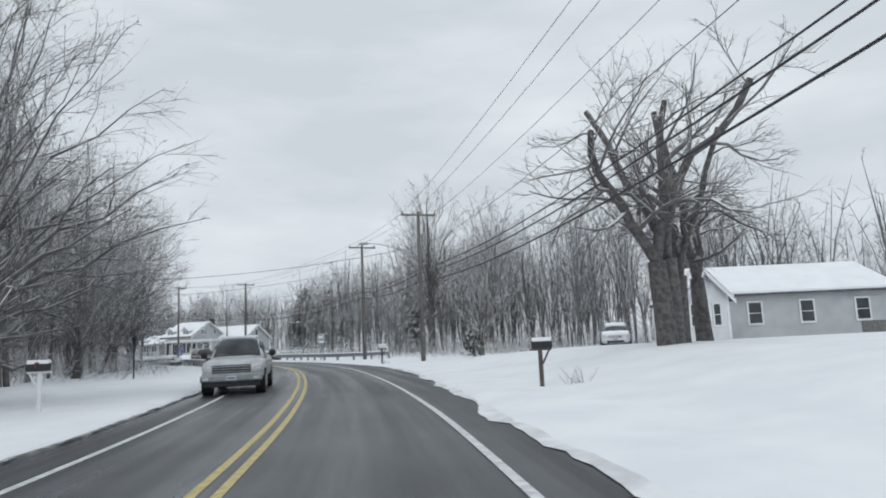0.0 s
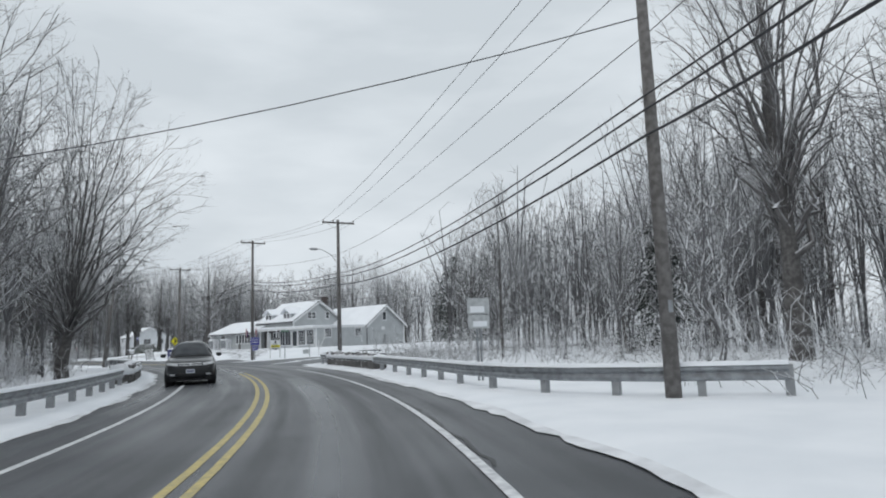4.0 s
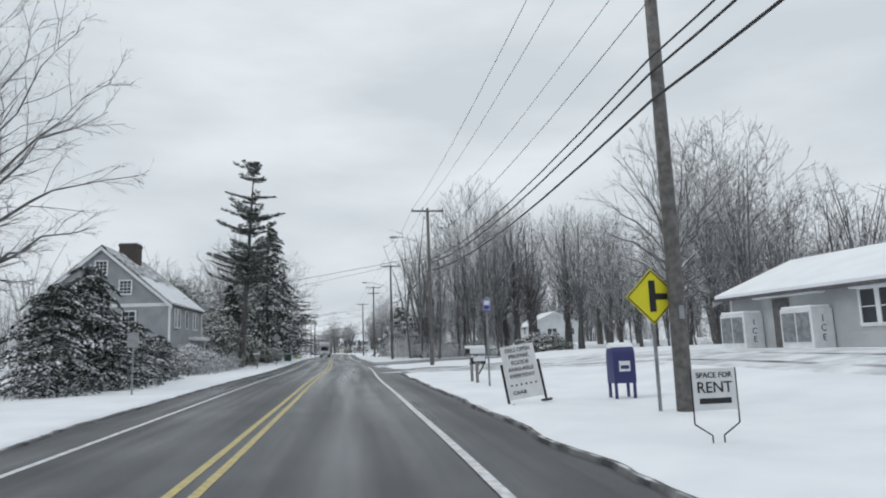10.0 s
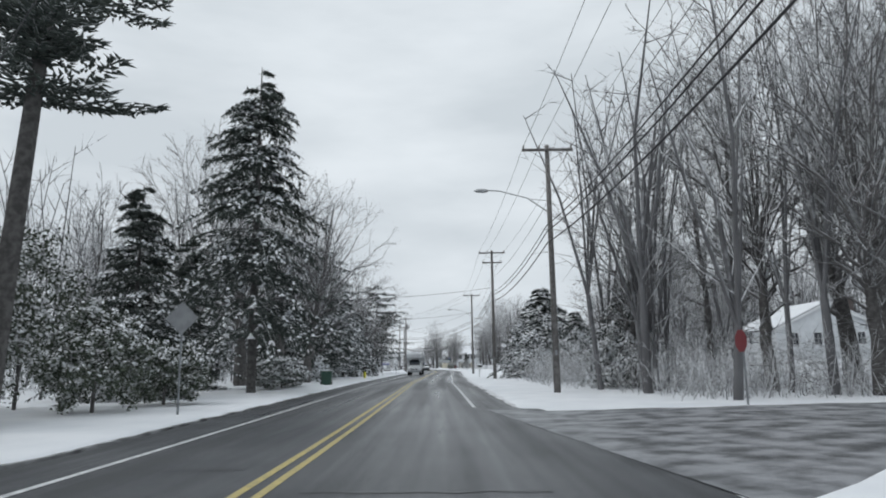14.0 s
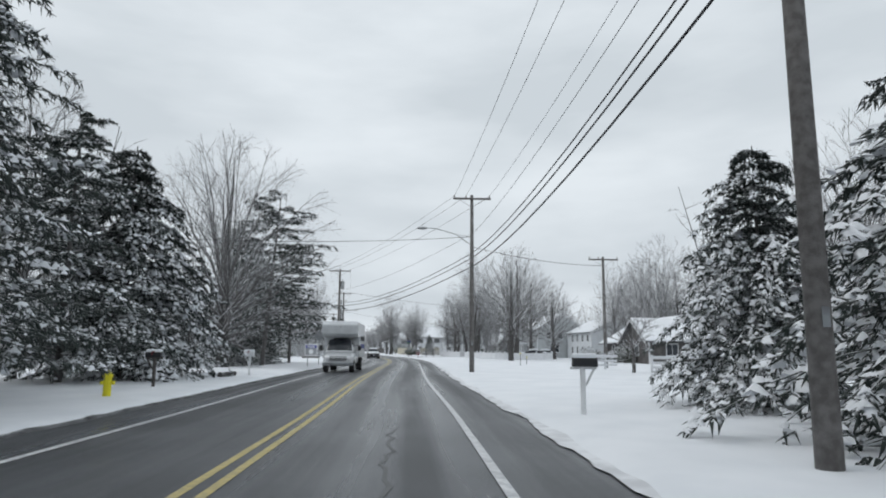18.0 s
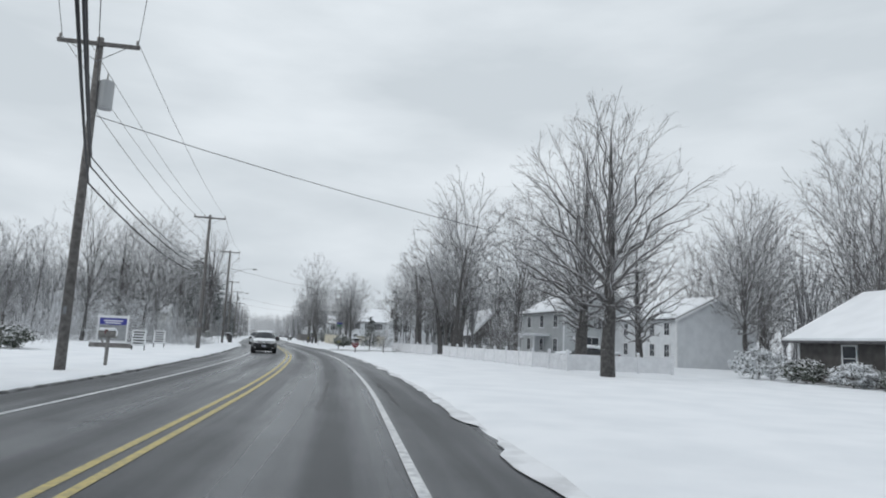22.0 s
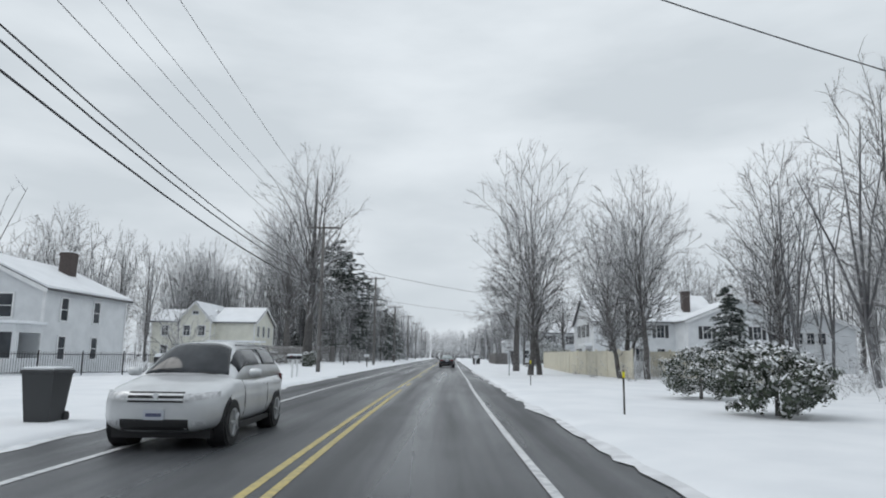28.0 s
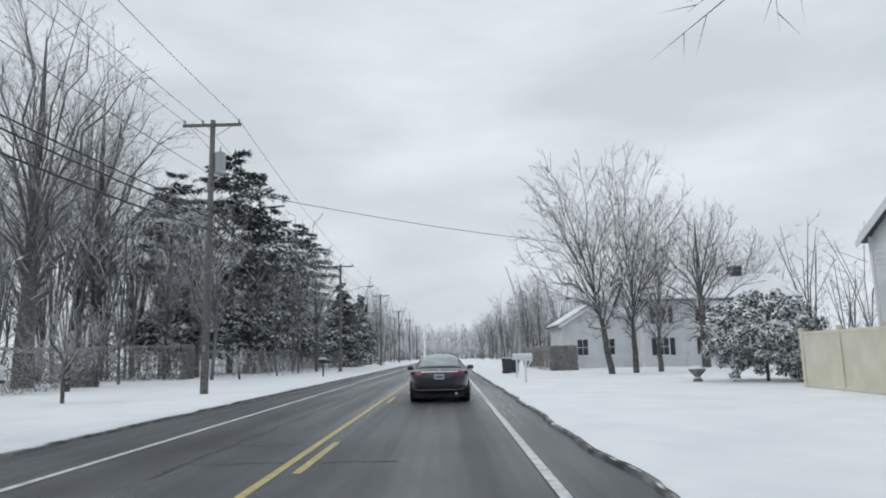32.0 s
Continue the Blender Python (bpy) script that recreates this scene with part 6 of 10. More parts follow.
    if corner:
        for cx in (x0, x1):
            for cy in (y0, y1):
                part("corner_board", boxes((cx - 0.07, cx + 0.07, cy - 0.07, cy + 0.07, z0, eave)), TRIM, ob)


def window(ob, face, plane, u, z, w=0.9, h=1.4, cols=2, rows=2, shutters=False, glass=None):
    """face: the way it looks, -x, +x, -y or +y; plane: the wall's coordinate; u: its middle along the wall; z: its sill."""
    m = {"-y": pose(u, plane, z), "+y": pose(u, plane, z, 0, 0, 180), "-x": pose(plane, u, z, 0, 0, -90), "+x": pose(plane, u, z, 0, 0, 90)}[face]
    bm = bmesh.new()
    t = 0.09
    for r in ((-w / 2 - t, w / 2 + t, -0.07, 0, -t, 0), (-w / 2 - t, w / 2 + t, -0.07, 0, h, h + t), (-w / 2 - t, -w / 2, -0.07, 0, 0, h), (w / 2, w / 2 + t, -0.07, 0, 0, h)):
        box(bm, *r)
    bmesh.ops.remove_doubles(bm, verts=bm.verts, dist=0.002)
    f = part("window", bm, TRIM, ob)
    f.matrix_basis = m
    for k in range(1, cols):
        x = -w / 2 + w * k / cols
        part("glazing_bar", boxes((x - 0.015, x + 0.015, -0.055, -0.02, 0, h)), TRIM, f)
    for k in range(1, rows):
        y = h * k / rows
        part("glazing_bar", boxes((-w / 2, w / 2, -0.052, -0.022, y - 0.018, y + 0.018)), TRIM, f)
    part("pane", boxes((-w / 2, w / 2, -0.035, -0.026, 0, h)), glass or GLASS, f)
    part("sill_snow", boxes((-w / 2 - t, w / 2 + t, -0.11, -0.0, -0.005, 0.03), bevel=0.01), SNOW, f)
    if shutters:
        for sg in (-1, 1):
            x = sg * (w / 2 + t + 0.2)
            part("shutter", boxes((x - 0.19, x + 0.19, -0.05, -0.005, 0, h), *[(x - 0.15, x + 0.15, -0.06, -0.05, h * k / 9, h * k / 9 + 0.06) for k in range(9)]), SHUTTER, f, "black louvred shutter")
    return f


def door(ob, face, plane, u, w=0.95, h=2.05, mat=None, z=0.1):
    m = {"-y": pose(u, plane, z), "+y": pose(u, plane, z, 0, 0, 180), "-x": pose(plane, u, z, 0, 0, -90), "+x": pose(plane, u, z, 0, 0, 90)}[face]
    d = part("door", boxes((-w / 2, w / 2, -0.06, 0, 0, h), (-w / 2 + 0.12, w / 2 - 0.12, -0.075, -0.06, 0.2, 0.9), (-w / 2 + 0.12, w / 2 - 0.12, -0.075, -0.06, 1.05, h - 0.15), bevel=0.01), mat or TRIM, ob)
    d.matrix_basis = m
    part("handle", rods(((w / 2 - 0.08, -0.11, 1.0), (w / 2 - 0.08, -0.06, 1.0), 0.03)), STEEL, d)
    return d


def slab(name, ob, mat, *rows, label="", bevel=0.0):
    return part(name, boxes(*rows, bevel=bevel), mat, ob, label)


def chimney(ob, x, y, w, z0, z1):
    slab("chimney", ob, BRICK, (x - w / 2, x + w / 2, y - w / 2, y + w / 2, z0, z1), (x - w / 2 - 0.05, x + w / 2 + 0.05, y - w / 2 - 0.05, y + w / 2 + 0.05, z1 - 0.25, z1 - 0.08), label="brick chimney")
    slab("chimney_snow", ob, SNOW, (x - w / 2 - 0.02, x + w / 2 + 0.02, y - w / 2 - 0.02, y + w / 2 + 0.02, z1, z1 + 0.07), bevel=0.03)


def flag(ob, x, y, z, stripes, side=-1):
    f = part("flag_pole", rods(((x, y, z), (x + side * 0.7, y - 0.25, z + 1.0), 0.018)), TRIM, ob)
    cols = stripes
    for k, c in enumerate(cols):
        bm = bmesh.new()
        a = Vector((x + side * 0.65, y - 0.23, z + 0.92)) + Vector((side * -0.09 * k, 0.03 * k, -0.13 * k))
        vs = [bm.verts.new(a + Vector((0, 0, 0))), bm.verts.new(a + Vector((-side * 0.09, 0.03, -0.13))), bm.verts.new(a + Vector((-side * 0.0, 0.02, -1.0))), bm.verts.new(a + Vector((side * 0.1, -0.02, -0.9)))]
        bm.faces.new(vs)
        bmesh.ops.solidify(bm, geom=bm.faces[:], thickness=0.01)
        part("flag_stripe", bm, c, f)


RED = material("red_cloth", (0.35, 0.03, 0.045), 0.8, second=(0.28, 0.03, 0.04), scale=5)
BLUE = material("blue_cloth", (0.05, 0.06, 0.22), 0.8, second=(0.04, 0.05, 0.16), scale=5)
WHITE_CLOTH = material("white_cloth", (0.75, 0.75, 0.77), 0.8)

# roadside delicatessen and restaurant: glazed shop, gabled wing, two-storey body with dormers, low wing
H1 = thing("roadside_restaurant", "pale grey clapboard restaurant with snowy roofs, dormers and glazed shop", "building", pose(-19.3, 105.8, 0.92, 0, 0, 50.0))
shop = boxes((0.0, 7.8, 0.02, 8.0, -0.4, 2.3))
part("shop_wall", shop, SIDING_PALE, H1)
bm = bmesh.new()
clad(bm, (0, 0, 0), (1, 0, 0), 7.8, -0.4, 2.3, 0.0, 0.13)
part("shop_cladding", bm, SIDING_PALE, H1)
slab("shop_cornice", H1, TRIM, (-0.45, 7.9, -0.12, 8.1, 2.3, 2.52), label="white cornice round the flat roof")
slab("shop_roof_snow", H1, ROOF_SNOW, (-0.4, 7.9, -0.06, 8.05, 2.52, 2.66), bevel=0.05, label="snow on the flat roof")
slab("corner_board", H1, TRIM, (-0.06, 0.07, -0.06, 0.07, -0.4, 2.3))
window(H1, "-x", -0.005, 1.15, 0.35, 1.45, 1.75, 4, 5)
window(H1, "-x", -0.005, 2.95, 0.35, 1.45, 1.75, 4, 5)
slab("shop_door", H1, TRIM, (-0.05, 0.0, 3.95, 4.05, 0.0, 2.15), (-0.05, 0.0, 5.0, 5.1, 0.0, 2.15), (-0.05, 0.0, 4.05, 5.0, 2.05, 2.15), (-0.05, 0.0, 4.05, 5.0, 0.0, 0.25))
slab("door_glass", H1, GLASS, (-0.03, -0.01, 4.05, 5.0, 0.25, 2.05))
window(H1, "-x", -0.005, 6.0, 0.35, 1.2, 1.75, 2, 1)
window(H1, "-x", -0.005, 7.3, 0.35, 1.0, 1.75, 2, 1)
window(H1, "-y", -0.03, 1.7, 1.2, 0.85, 0.95, 4, 4)
window(H1, "-y", -0.03, 6.3, 1.25, 0.85, 0.9, 2, 2)
slab("air_conditioner", H1, LAMP_GREY, (5.98, 6.62, -0.42, -0.08, 1.25, 1.62), bevel=0.02, label="window air conditioner")
slab("low_step", H1, POLE_WOOD, (-0.6, -0.05, 0.2, 7.6, -0.3, 0.0))
block(H1, 7.8, 14.1, 0.0, 11.0, 2.6, 5.0, "y", SIDING_PALE, lap=0.13, z0=-0.4)
window(H1, "-y", -0.03, 10.7, 3.2, 0.6, 1.0, 1, 2)
slab("gable_vent", H1, TRIM, (10.2, 10.75, -0.06, -0.02, 1.95, 2.35))
slab("drain_pipe", H1, SIGN_GREY, (7.72, 7.8, -0.12, -0.03, -0.3, 2.5))
slab("gas_meter", H1, LAMP_GREY, (10.5, 11.0, -0.5, -0.1, -0.2, 1.3), bevel=0.03)
block(H1, 1.8, 9.6, 7.6, 16.2, 3.45, 6.0, "y", SIDING_PALE, lap=0.13)
for x in (4.25, 4.9):
    window(H1, "-y", 7.57, x, 3.75, 0.5, 0.8, 2, 2)
window(H1, "-y", 7.57, 7.1, 3.75, 0.45, 0.85, 1, 2)
chimney(H1, 8.3, 9.8, 0.62, 3.0, 6.9)
for yy in (9.65, 14.1):
    part("dormer", boxes((2.15, 4.4, yy - 0.85, yy + 0.85, 3.5, 4.55)), SIDING_PALE, H1)
    b2 = bmesh.new()
    prism(b2, [(-1.2, 4.42), (0, 5.18), (1.2, 4.42), (1.2, 4.56), (0, 5.32), (-1.2, 4.56)], 1.75, 5.4)
    b2.transform(Matrix.Translation((0, yy, 0)) @ Matrix.Rotation(math.pi / 2, 4, "Z") @ Matrix.Diagonal((1, -1, 1, 1)))
    bmesh.ops.recalc_face_normals(b2, faces=b2.faces)
    part("dormer_roof", b2, ROOF_SNOW, H1)
    b2 = bmesh.new()
    prism(b2, [(-0.85, 4.5), (0.85, 4.5), (0, 5.05)], 2.15, 4.4)
    b2.transform(Matrix.Translation((0, yy, 0)) @ Matrix.Rotation(math.pi / 2, 4, "Z") @ Matrix.Diagonal((1, -1, 1, 1)))
    bmesh.ops.recalc_face_normals(b2, faces=b2.faces)
    part("dormer_gable", b2, SIDING_PALE, H1)
    for k in (-0.4, 0.4):
        window(H1, "-x", 2.12, yy + k, 3.62, 0.55, 0.82, 2, 2)
slab("porch_roof", H1, ROOF_SNOW, (-0.45, 1.9, 8.1, 14.7, 2.5, 2.72), bevel=0.05, label="snow-covered porch roof")
slab("porch_beam", H1, TRIM, (-0.35, -0.15, 8.1, 14.6, 2.25, 2.5))
slab("porch_back", H1, PORCH_DARK, (1.7, 1.78, 8.1, 14.6, -0.2, 2.5), label="dark recessed porch front")
slab("porch_floor", H1, PORCH_DARK, (-0.3, 1.7, 8.1, 14.6, -0.3, -0.02))
for y in (8.4, 10.4, 12.3, 14.4):
    slab("porch_post", H1, TRIM, (-0.31, -0.19, y - 0.06, y + 0.06, -0.02, 2.25))
for y in (9.4, 11.6):
    window(H1, "-x", 1.7, y, 0.7, 1.1, 1.3, 2, 2)
door(H1, "-x", 1.7, 13.4, z=-0.02)
block(H1, 0.0, 7.2, 14.7, 26.0, 2.25, 3.7, "y", SIDING_PALE, over=0.55, lap=0.13)
for k in range(5):
    window(H1, "-x", -0.02, 15.6 + k * 0.78, 0.8, 0.6, 1.15, 1, 2)
slab("window_hood", H1, SNOW, (-0.35, 0.0, 15.1, 19.2, 2.0, 2.14), bevel=0.04)
slab("window_hood", H1, SNOW, (-0.35, 0.0, 20.6, 24.2, 2.0, 2.14), bevel=0.04)
door(H1, "-x", -0.02, 22.9, 0.9, 1.95, PORCH_DARK, 0.0)
for y in (20.3, 24.0):
    slab("ice_chest", H1, FENCE_WHITE, (-0.95, -0.05, y, y + 1.6, 0.0, 1.45), bevel=0.03, label="white outdoor ice chest")
    slab("chest_snow", H1, SNOW, (-0.92, -0.08, y + 0.04, y + 1.56, 1.45, 1.55), bevel=0.04)
    for k in (0.12, 0.85):
        slab("chest_door", H1, STEEL, (-0.985, -0.95, y + k, y + k + 0.62, 0.25, 1.3))
    words("I\nC\nE", 0.34, SIGN_BLACK, H1, -0.5, y - 0.006, 0.72)
slab("easel_board", H1, PORCH_DARK, (-0.9, -0.85, 16.4, 16.9, 0.0, 0.75))
flag(H1, -0.35, 14.9, 1.9, [RED, WHITE_CLOTH, RED, BLUE])
flag(H1, -0.35, 12.4, 1.9, [RED, WHITE_CLOTH, RED, WHITE_CLOTH, BLUE])

# grey saltbox house
H2 = thing("saltbox_house", "grey clapboard saltbox house with brick chimney and patchy snowy roof", "house", spot(168.0, -11.3, 0.0))
block(H2, -9.6, 0.0, 0.0, 10.8, 5.1, 9.3, "y", SIDING_GREY, patchy=True, over=0.22, lap=0.14)
slab("belt_board", H2, TRIM, (-9.65, 0.04, -0.05, 0.0, 4.95, 5.2))
for y in (1.5, 2.5, 5.0, 7.6, 8.6):
    window(H2, "+x", 0.03, y, 3.45, 0.62, 1.35, 1, 2)
for x, z in ((-4.8, 7.35), (-3.1, 5.9)):
    window(H2, "-y", -0.03, x, z, 0.75, 0.95, 3, 4)
for x in (-2.8, -6.4):
    window(H2, "-y", -0.03, x, 3.2, 0.85, 1.4, 2, 4)
chimney(H2, -4.5, 5.4, 1.35, 8.2, 10.4)
block(H2, -4.6, 0.3, 10.8, 16.5, 2.55, 3.3, "y", SIDING_GREY, over=0.3)
for y in (12.2, 13.3, 14.4):
    window(H2, "+x", 0.33, y, 1.0, 0.7, 1.3, 2, 3)
slab("porch_eave", H2, TRIM, (0.0, 0.6, 6.0, 16.8, 2.55, 2.7))
slab("porch_snow", H2, SNOW, (0.0, 0.62, 6.0, 16.8, 2.7, 2.8), bevel=0.03)

# white farmhouse with a glazed porch
H3 = thing("white_farmhouse", "white clapboard farmhouse with dark windows and a glazed front porch", "house", spot(399.5, -21.3, 0.0))
block(H3, -9.2, 0.0, 0.0, 9.5, 4.9, 7.0, "y", SIDING_WHITE)
block(H3, -17.5, -9.2, 2.0, 10.0, 4.3, 6.7, "y", SIDING_WHITE)
slab("porch", H3, SIDING_WHITE, (-8.6, 0.1, -2.4, 0.0, -0.1, 0.9), (-8.6, 0.1, -2.4, 0.0, 2.3, 2.75), *[(-8.6 + k * 1.45 - 0.13, -8.6 + k * 1.45 + 0.13, -2.4, -2.2, 0.9, 2.3) for k in range(7)])
slab("porch_glass", H3, GLASS, (-8.5, 0.0, -2.3, -2.26, 0.9, 2.3))
slab("porch_snow", H3, SNOW, (-8.9, 0.4, -2.7, 0.0, 2.76, 2.92), bevel=0.04)
for x in (-7.0, -2.2):
    window(H3, "-y", -0.02, x, 3.2, 0.8, 1.35, 1, 2, glass=GLASS)
window(H3, "-y", -0.02, -4.6, 5.75, 0.75, 0.4, 3, 1)
for y in (2.0, 5.6):
    for z in (0.8, 3.1):
        window(H3, "+x", 0.02, y, z, 0.7, 1.35, 1, 2)
window(H3, "-y", 1.98, -13.4, 5.0, 0.6, 0.35, 2, 1)
block(H3, -17.0, -12.0, -1.5, 2.0, 2.5, 3.4, "y", SIDING_WHITE)
for x in (-15.6, -14.6, -13.6):
    window(H3, "-y", -1.52, x, 1.3, 0.6, 0.8, 1, 1)
chimney(H3, -3.0, 7.0, 0.8, 5.5, 8.0)

# pale yellow house behind hedges
H4 = thing("yellow_house", "pale yellow clapboard house with snowy roofs behind hedges", "house", spot(446.0, -24.5, 0.0))
block(H4, -12.0, -5.2, 1.0, 9.0, 5.2, 6.8, "x", SIDING_YELLOW)
block(H4, -8.0, -4.0, 0.0, 9.6, 5.4, 7.6, "y", SIDING_YELLOW)
block(H4, -4.0, 1.2, 1.5, 10.5, 5.2, 7.2, "x", SIDING_YELLOW)
for x in (-10.2, -7.0, -5.1):
    for z in (0.9, 3.4):
        window(H4, "-y", 0.97 if x < -8 else -0.03, x, z, 0.8, 1.25, 2, 2)
for y in (3.0, 5.5, 8.0):
    for z in (0.9, 3.4):
        window(H4, "+x", 1.23, y, z, 0.8, 1.35, 2, 2)
window(H4, "-y", -0.03, -6.0, 6.1, 0.7, 0.4, 2, 1)
slab("porch_roof", H4, ROOF_SNOW, (-4.2, 2.8, -0.6, 1.5, 2.6, 2.85), bevel=0.05)
for x in (-3.9, -1.6, 0.6, 2.6):
    slab("porch_post", H4, TRIM, (x - 0.06, x + 0.06, -0.5, -0.38, 0, 2.6))

# large white house behind the tan fence
H5 = thing("large_white_house", "large white gabled house with black shutters behind a tan fence", "house", spot(446.5, 18.0, 0.0))
block(H5, 0.0, 14.0, -11.0, 0.0, 5.3, 8.5, "x", SIDING_WHITE, lap=0.2)
block(H5, 9.0, 20.0, -15.0, -6.0, 5.2, 7.4, "y", SIDING_WHITE, lap=0.2)
block(H5, 18.0, 27.0, -14.0, -5.0, 4.6, 6.4, "y", SIDING_WHITE, lap=0.2)
for y in (-8.0, -5.5, -3.0):
    window(H5, "-x", -0.02, y, 3.6, 0.75, 1.45, 1, 2, True)
window(H5, "-x", -0.02, -5.5, 6.7, 0.5, 0.7, 2, 2)
for y in (-9.6, -8.6, -7.6):
    window(H5, "-x", -0.02, y, 0.7, 0.75, 1.6, 2, 2)
for y in (-3.4, -2.1):
    window(H5, "-x", -0.02, y, 0.8, 0.8, 1.5, 1, 2, True)
for x in (2.0, 5.0, 7.4):
    for z in (0.9, 3.5):
        window(H5, "-y", -11.03, x, z, 0.8, 1.4, 2, 2, z > 2)
for x in (11.0, 13.6, 16.2, 18.6):
    for z in (0.9, 3.3):
        window(H5, "-y", -15.03, x, z, 0.8, 1.35, 2, 2, z > 2)
for x in (21.0, 22.2, 23.4):
    window(H5, "-y", -14.03, x, 2.9, 0.8, 1.2, 2, 2)
slab("bay_roof", H5, ROOF_SNOW, (-0.9, 0.0, -10.4, -6.8, 2.55, 2.85), bevel=0.05)
chimney(H5, 11.0, -9.0, 0.8, 6.0, 8.9)
chimney(H5, 19.5, -8.0, 0.8, 5.5, 8.1)

# white colonial house further on
H6 = thing("colonial_house", "white two-storey house with black shutters and a snowy roof", "house", spot(475.0, 16.5, 0.0))
block(H6, 1.0, 13.5, 0.0, 8.0, 5.3, 7.4, "x", SIDING_WHITE, lap=0.2)
for x in (2.6, 6.2, 9.0, 11.8):
    for z in (0.9, 3.4):
        window(H6, "-y", -0.03, x, z, 0.85, 1.35, 2, 2, True)
block(H6, -5.0, 1.0, 2.0, 8.0, 3.6, 5.4, "y", SIDING_WHITE)
for x in (-3.4, -1.2):
    window(H6, "-y", 1.97, x, 1.0, 0.85, 1.3, 2, 2)
chimney(H6, 10.5, 4.0, 0.9, 6.5, 8.3)

# low dark ranch house
H7 = thing("ranch_house", "low dark-sided ranch house with a snowy roof and foundation shrubs", "house", spot(296.0, 29.5, 0.0))
block(H7, 0.0, 10.0, 6.0, 19.0, 2.6, 5.4, "y", SIDING_DARK, over=0.7)
block(H7, -1.5, 7.5, -2.0, 6.4, 2.6, 4.9, "x", SIDING_DARK, over=0.6)
for y in (8.0, 9.2, 12.0, 15.0):
    window(H7, "-x", -0.03, y, 0.8, 0.95, 1.3, 1, 2)
window(H7, "-x", -1.53, 2.0, 0.9, 1.6, 1.2, 3, 1)
for x in (1.0, 4.0):
    window(H7, "-y", -2.03, x, 0.9, 1.2, 1.2, 2, 1)
door(H7, "-x", 0.0, 6.9, mat=TRIM)

# grey two-storey house behind the picket fence
H8 = thing("grey_house", "grey clapboard two-storey house with white-trimmed bay windows", "house", spot(346.0, 30.0, 0.0))
block(H8, 0.0, 10.0, 0.0, 12.0, 5.4, 8.2, "y", SIDING_PALE)
for y in (2.0, 5.8, 9.6):
    for z in (0.9, 3.6):
        window(H8, "-x", -0.03, y, z, 1.0, 1.4, 2, 2)
for x in (2.2, 4.6):
    window(H8, "-y", -0.03, x, 3.6, 0.8, 1.2, 2, 2)
window(H8, "-y", -0.03, 3.4, 1.0, 1.7, 1.6, 2, 2)
block(H8, 6.0, 15.0, -12.0, -0.4, 4.6, 6.8, "y", SIDING_WHITE)
for y in (-10.5, -8.0, -5.5, -3.0):
    for z in (0.9, 3.0):
        window(H8, "-x", 5.97, y, z, 0.8, 1.2, 2, 2)
slab("porch_roof", H8, ROOF_SNOW, (-2.2, 0.0, 3.4, 8.4, 2.6, 2.85), bevel=0.05)
for y in (3.6, 8.1):
    slab("porch_post", H8, TRIM, (-2.05, -1.9, y, y + 0.14, 0, 2.6))

# dark barn-like house among trees
H9 = thing("dark_cottage", "dark-stained cottage with a steep snowy roof among trees", "house", spot(386.0, 33.0, 0.0))
block(H9, 0.0, 8.0, 0.0, 10.0, 3.0, 7.2, "y", SIDING_DARK, over=0.5)
window(H9, "-y", -0.03, 4.0, 4.6, 0.9, 1.0, 2, 2)
window(H9, "-y", -0.03, 2.4, 0.9, 1.1, 1.4, 2, 2)
door(H9, "-y", -0.02, 5.8)
block(H9, 8.0, 18.0, 2.0, 9.0, 2.5, 3.8, "x", SIDING_PALE, over=0.5)
window(H9, "-y", 1.97, 11.0, 0.9, 1.4, 1.2, 2, 2)

# small houses seen behind
H10 = thing("grey_cottage", "grey one-storey cottage with a snowy roof and white-framed windows", "house", spot(34.6, 24.0, -14.0, 0.75))
block(H10, 0.0, 11.0, 0.0, 8.0, 2.7, 4.5, "x", SIDING_PALE, z0=-0.8)
for x in (2.6, 5.7, 9.0):
    window(H10, "-y", -0.03, x, 0.9, 0.75, 1.25, 1, 2)
block(H10, -2.3, 0.2, -2.0, 3.0, 2.6, 4.0, "y", SIDING_WHITE, z0=-0.8)
for x in (-1.75, -0.45):
    window(H10, "-y", -2.03, x, 0.9, 0.35, 1.2, 1, 2)
door(H10, "-y", -2.02, -1.1, 0.7, 1.95)
slab("front_steps", H10, TRIM, *[(-1.7, -0.5, -2.3 - 0.28 * k, -2.02 - 0.28 * k, -0.8, 0.0 - 0.17 * k) for k in range(5)])
for k in range(14):
    slab("fence_board", H10, POLE_WOOD, (6.4 + k * 0.42, 6.78 + k * 0.42, -4.0, -3.95, -0.9, 0.8))

H11 = thing("white_bungalow", "small white bungalow with a snowy roof behind bare trees", "house", spot(236.0, 35.7, 0.0, 1.75))
block(H11, 0.0, 10.5, 0.0, 9.0, 2.75, 5.3, "y", SIDING_WHITE, z0=-0.8)
chimney(H11, 9.2, 3.0, 0.8, 3.2, 6.2)
for x in (1.8, 4.1, 5.0, 8.4):
    window(H11, "-y", -0.03, x, 1.1, 0.75, 1.2, 2, 2)
for y in (2.0, 5.5):
    window(H11, "-x", -0.03, y, 1.4, 0.9, 1.2, 2, 2)

H12 = thing("grey_bungalow", "low grey bungalow with a snowy roof behind conifers", "house", spot(148.0, -21.0, 0.0))
block(H12, -10.0, 0.0, 0.0, 12.0, 3.0, 5.0, "y", SIDING_PALE)
for y in (2.0, 5.0, 9.0):
    window(H12, "+x", 0.03, y, 1.0, 1.0, 1.2, 2, 2)
for x in (-7.5, -3.0):
    window(H12, "-y", -0.03, x, 1.0, 1.0, 1.2, 2, 2)

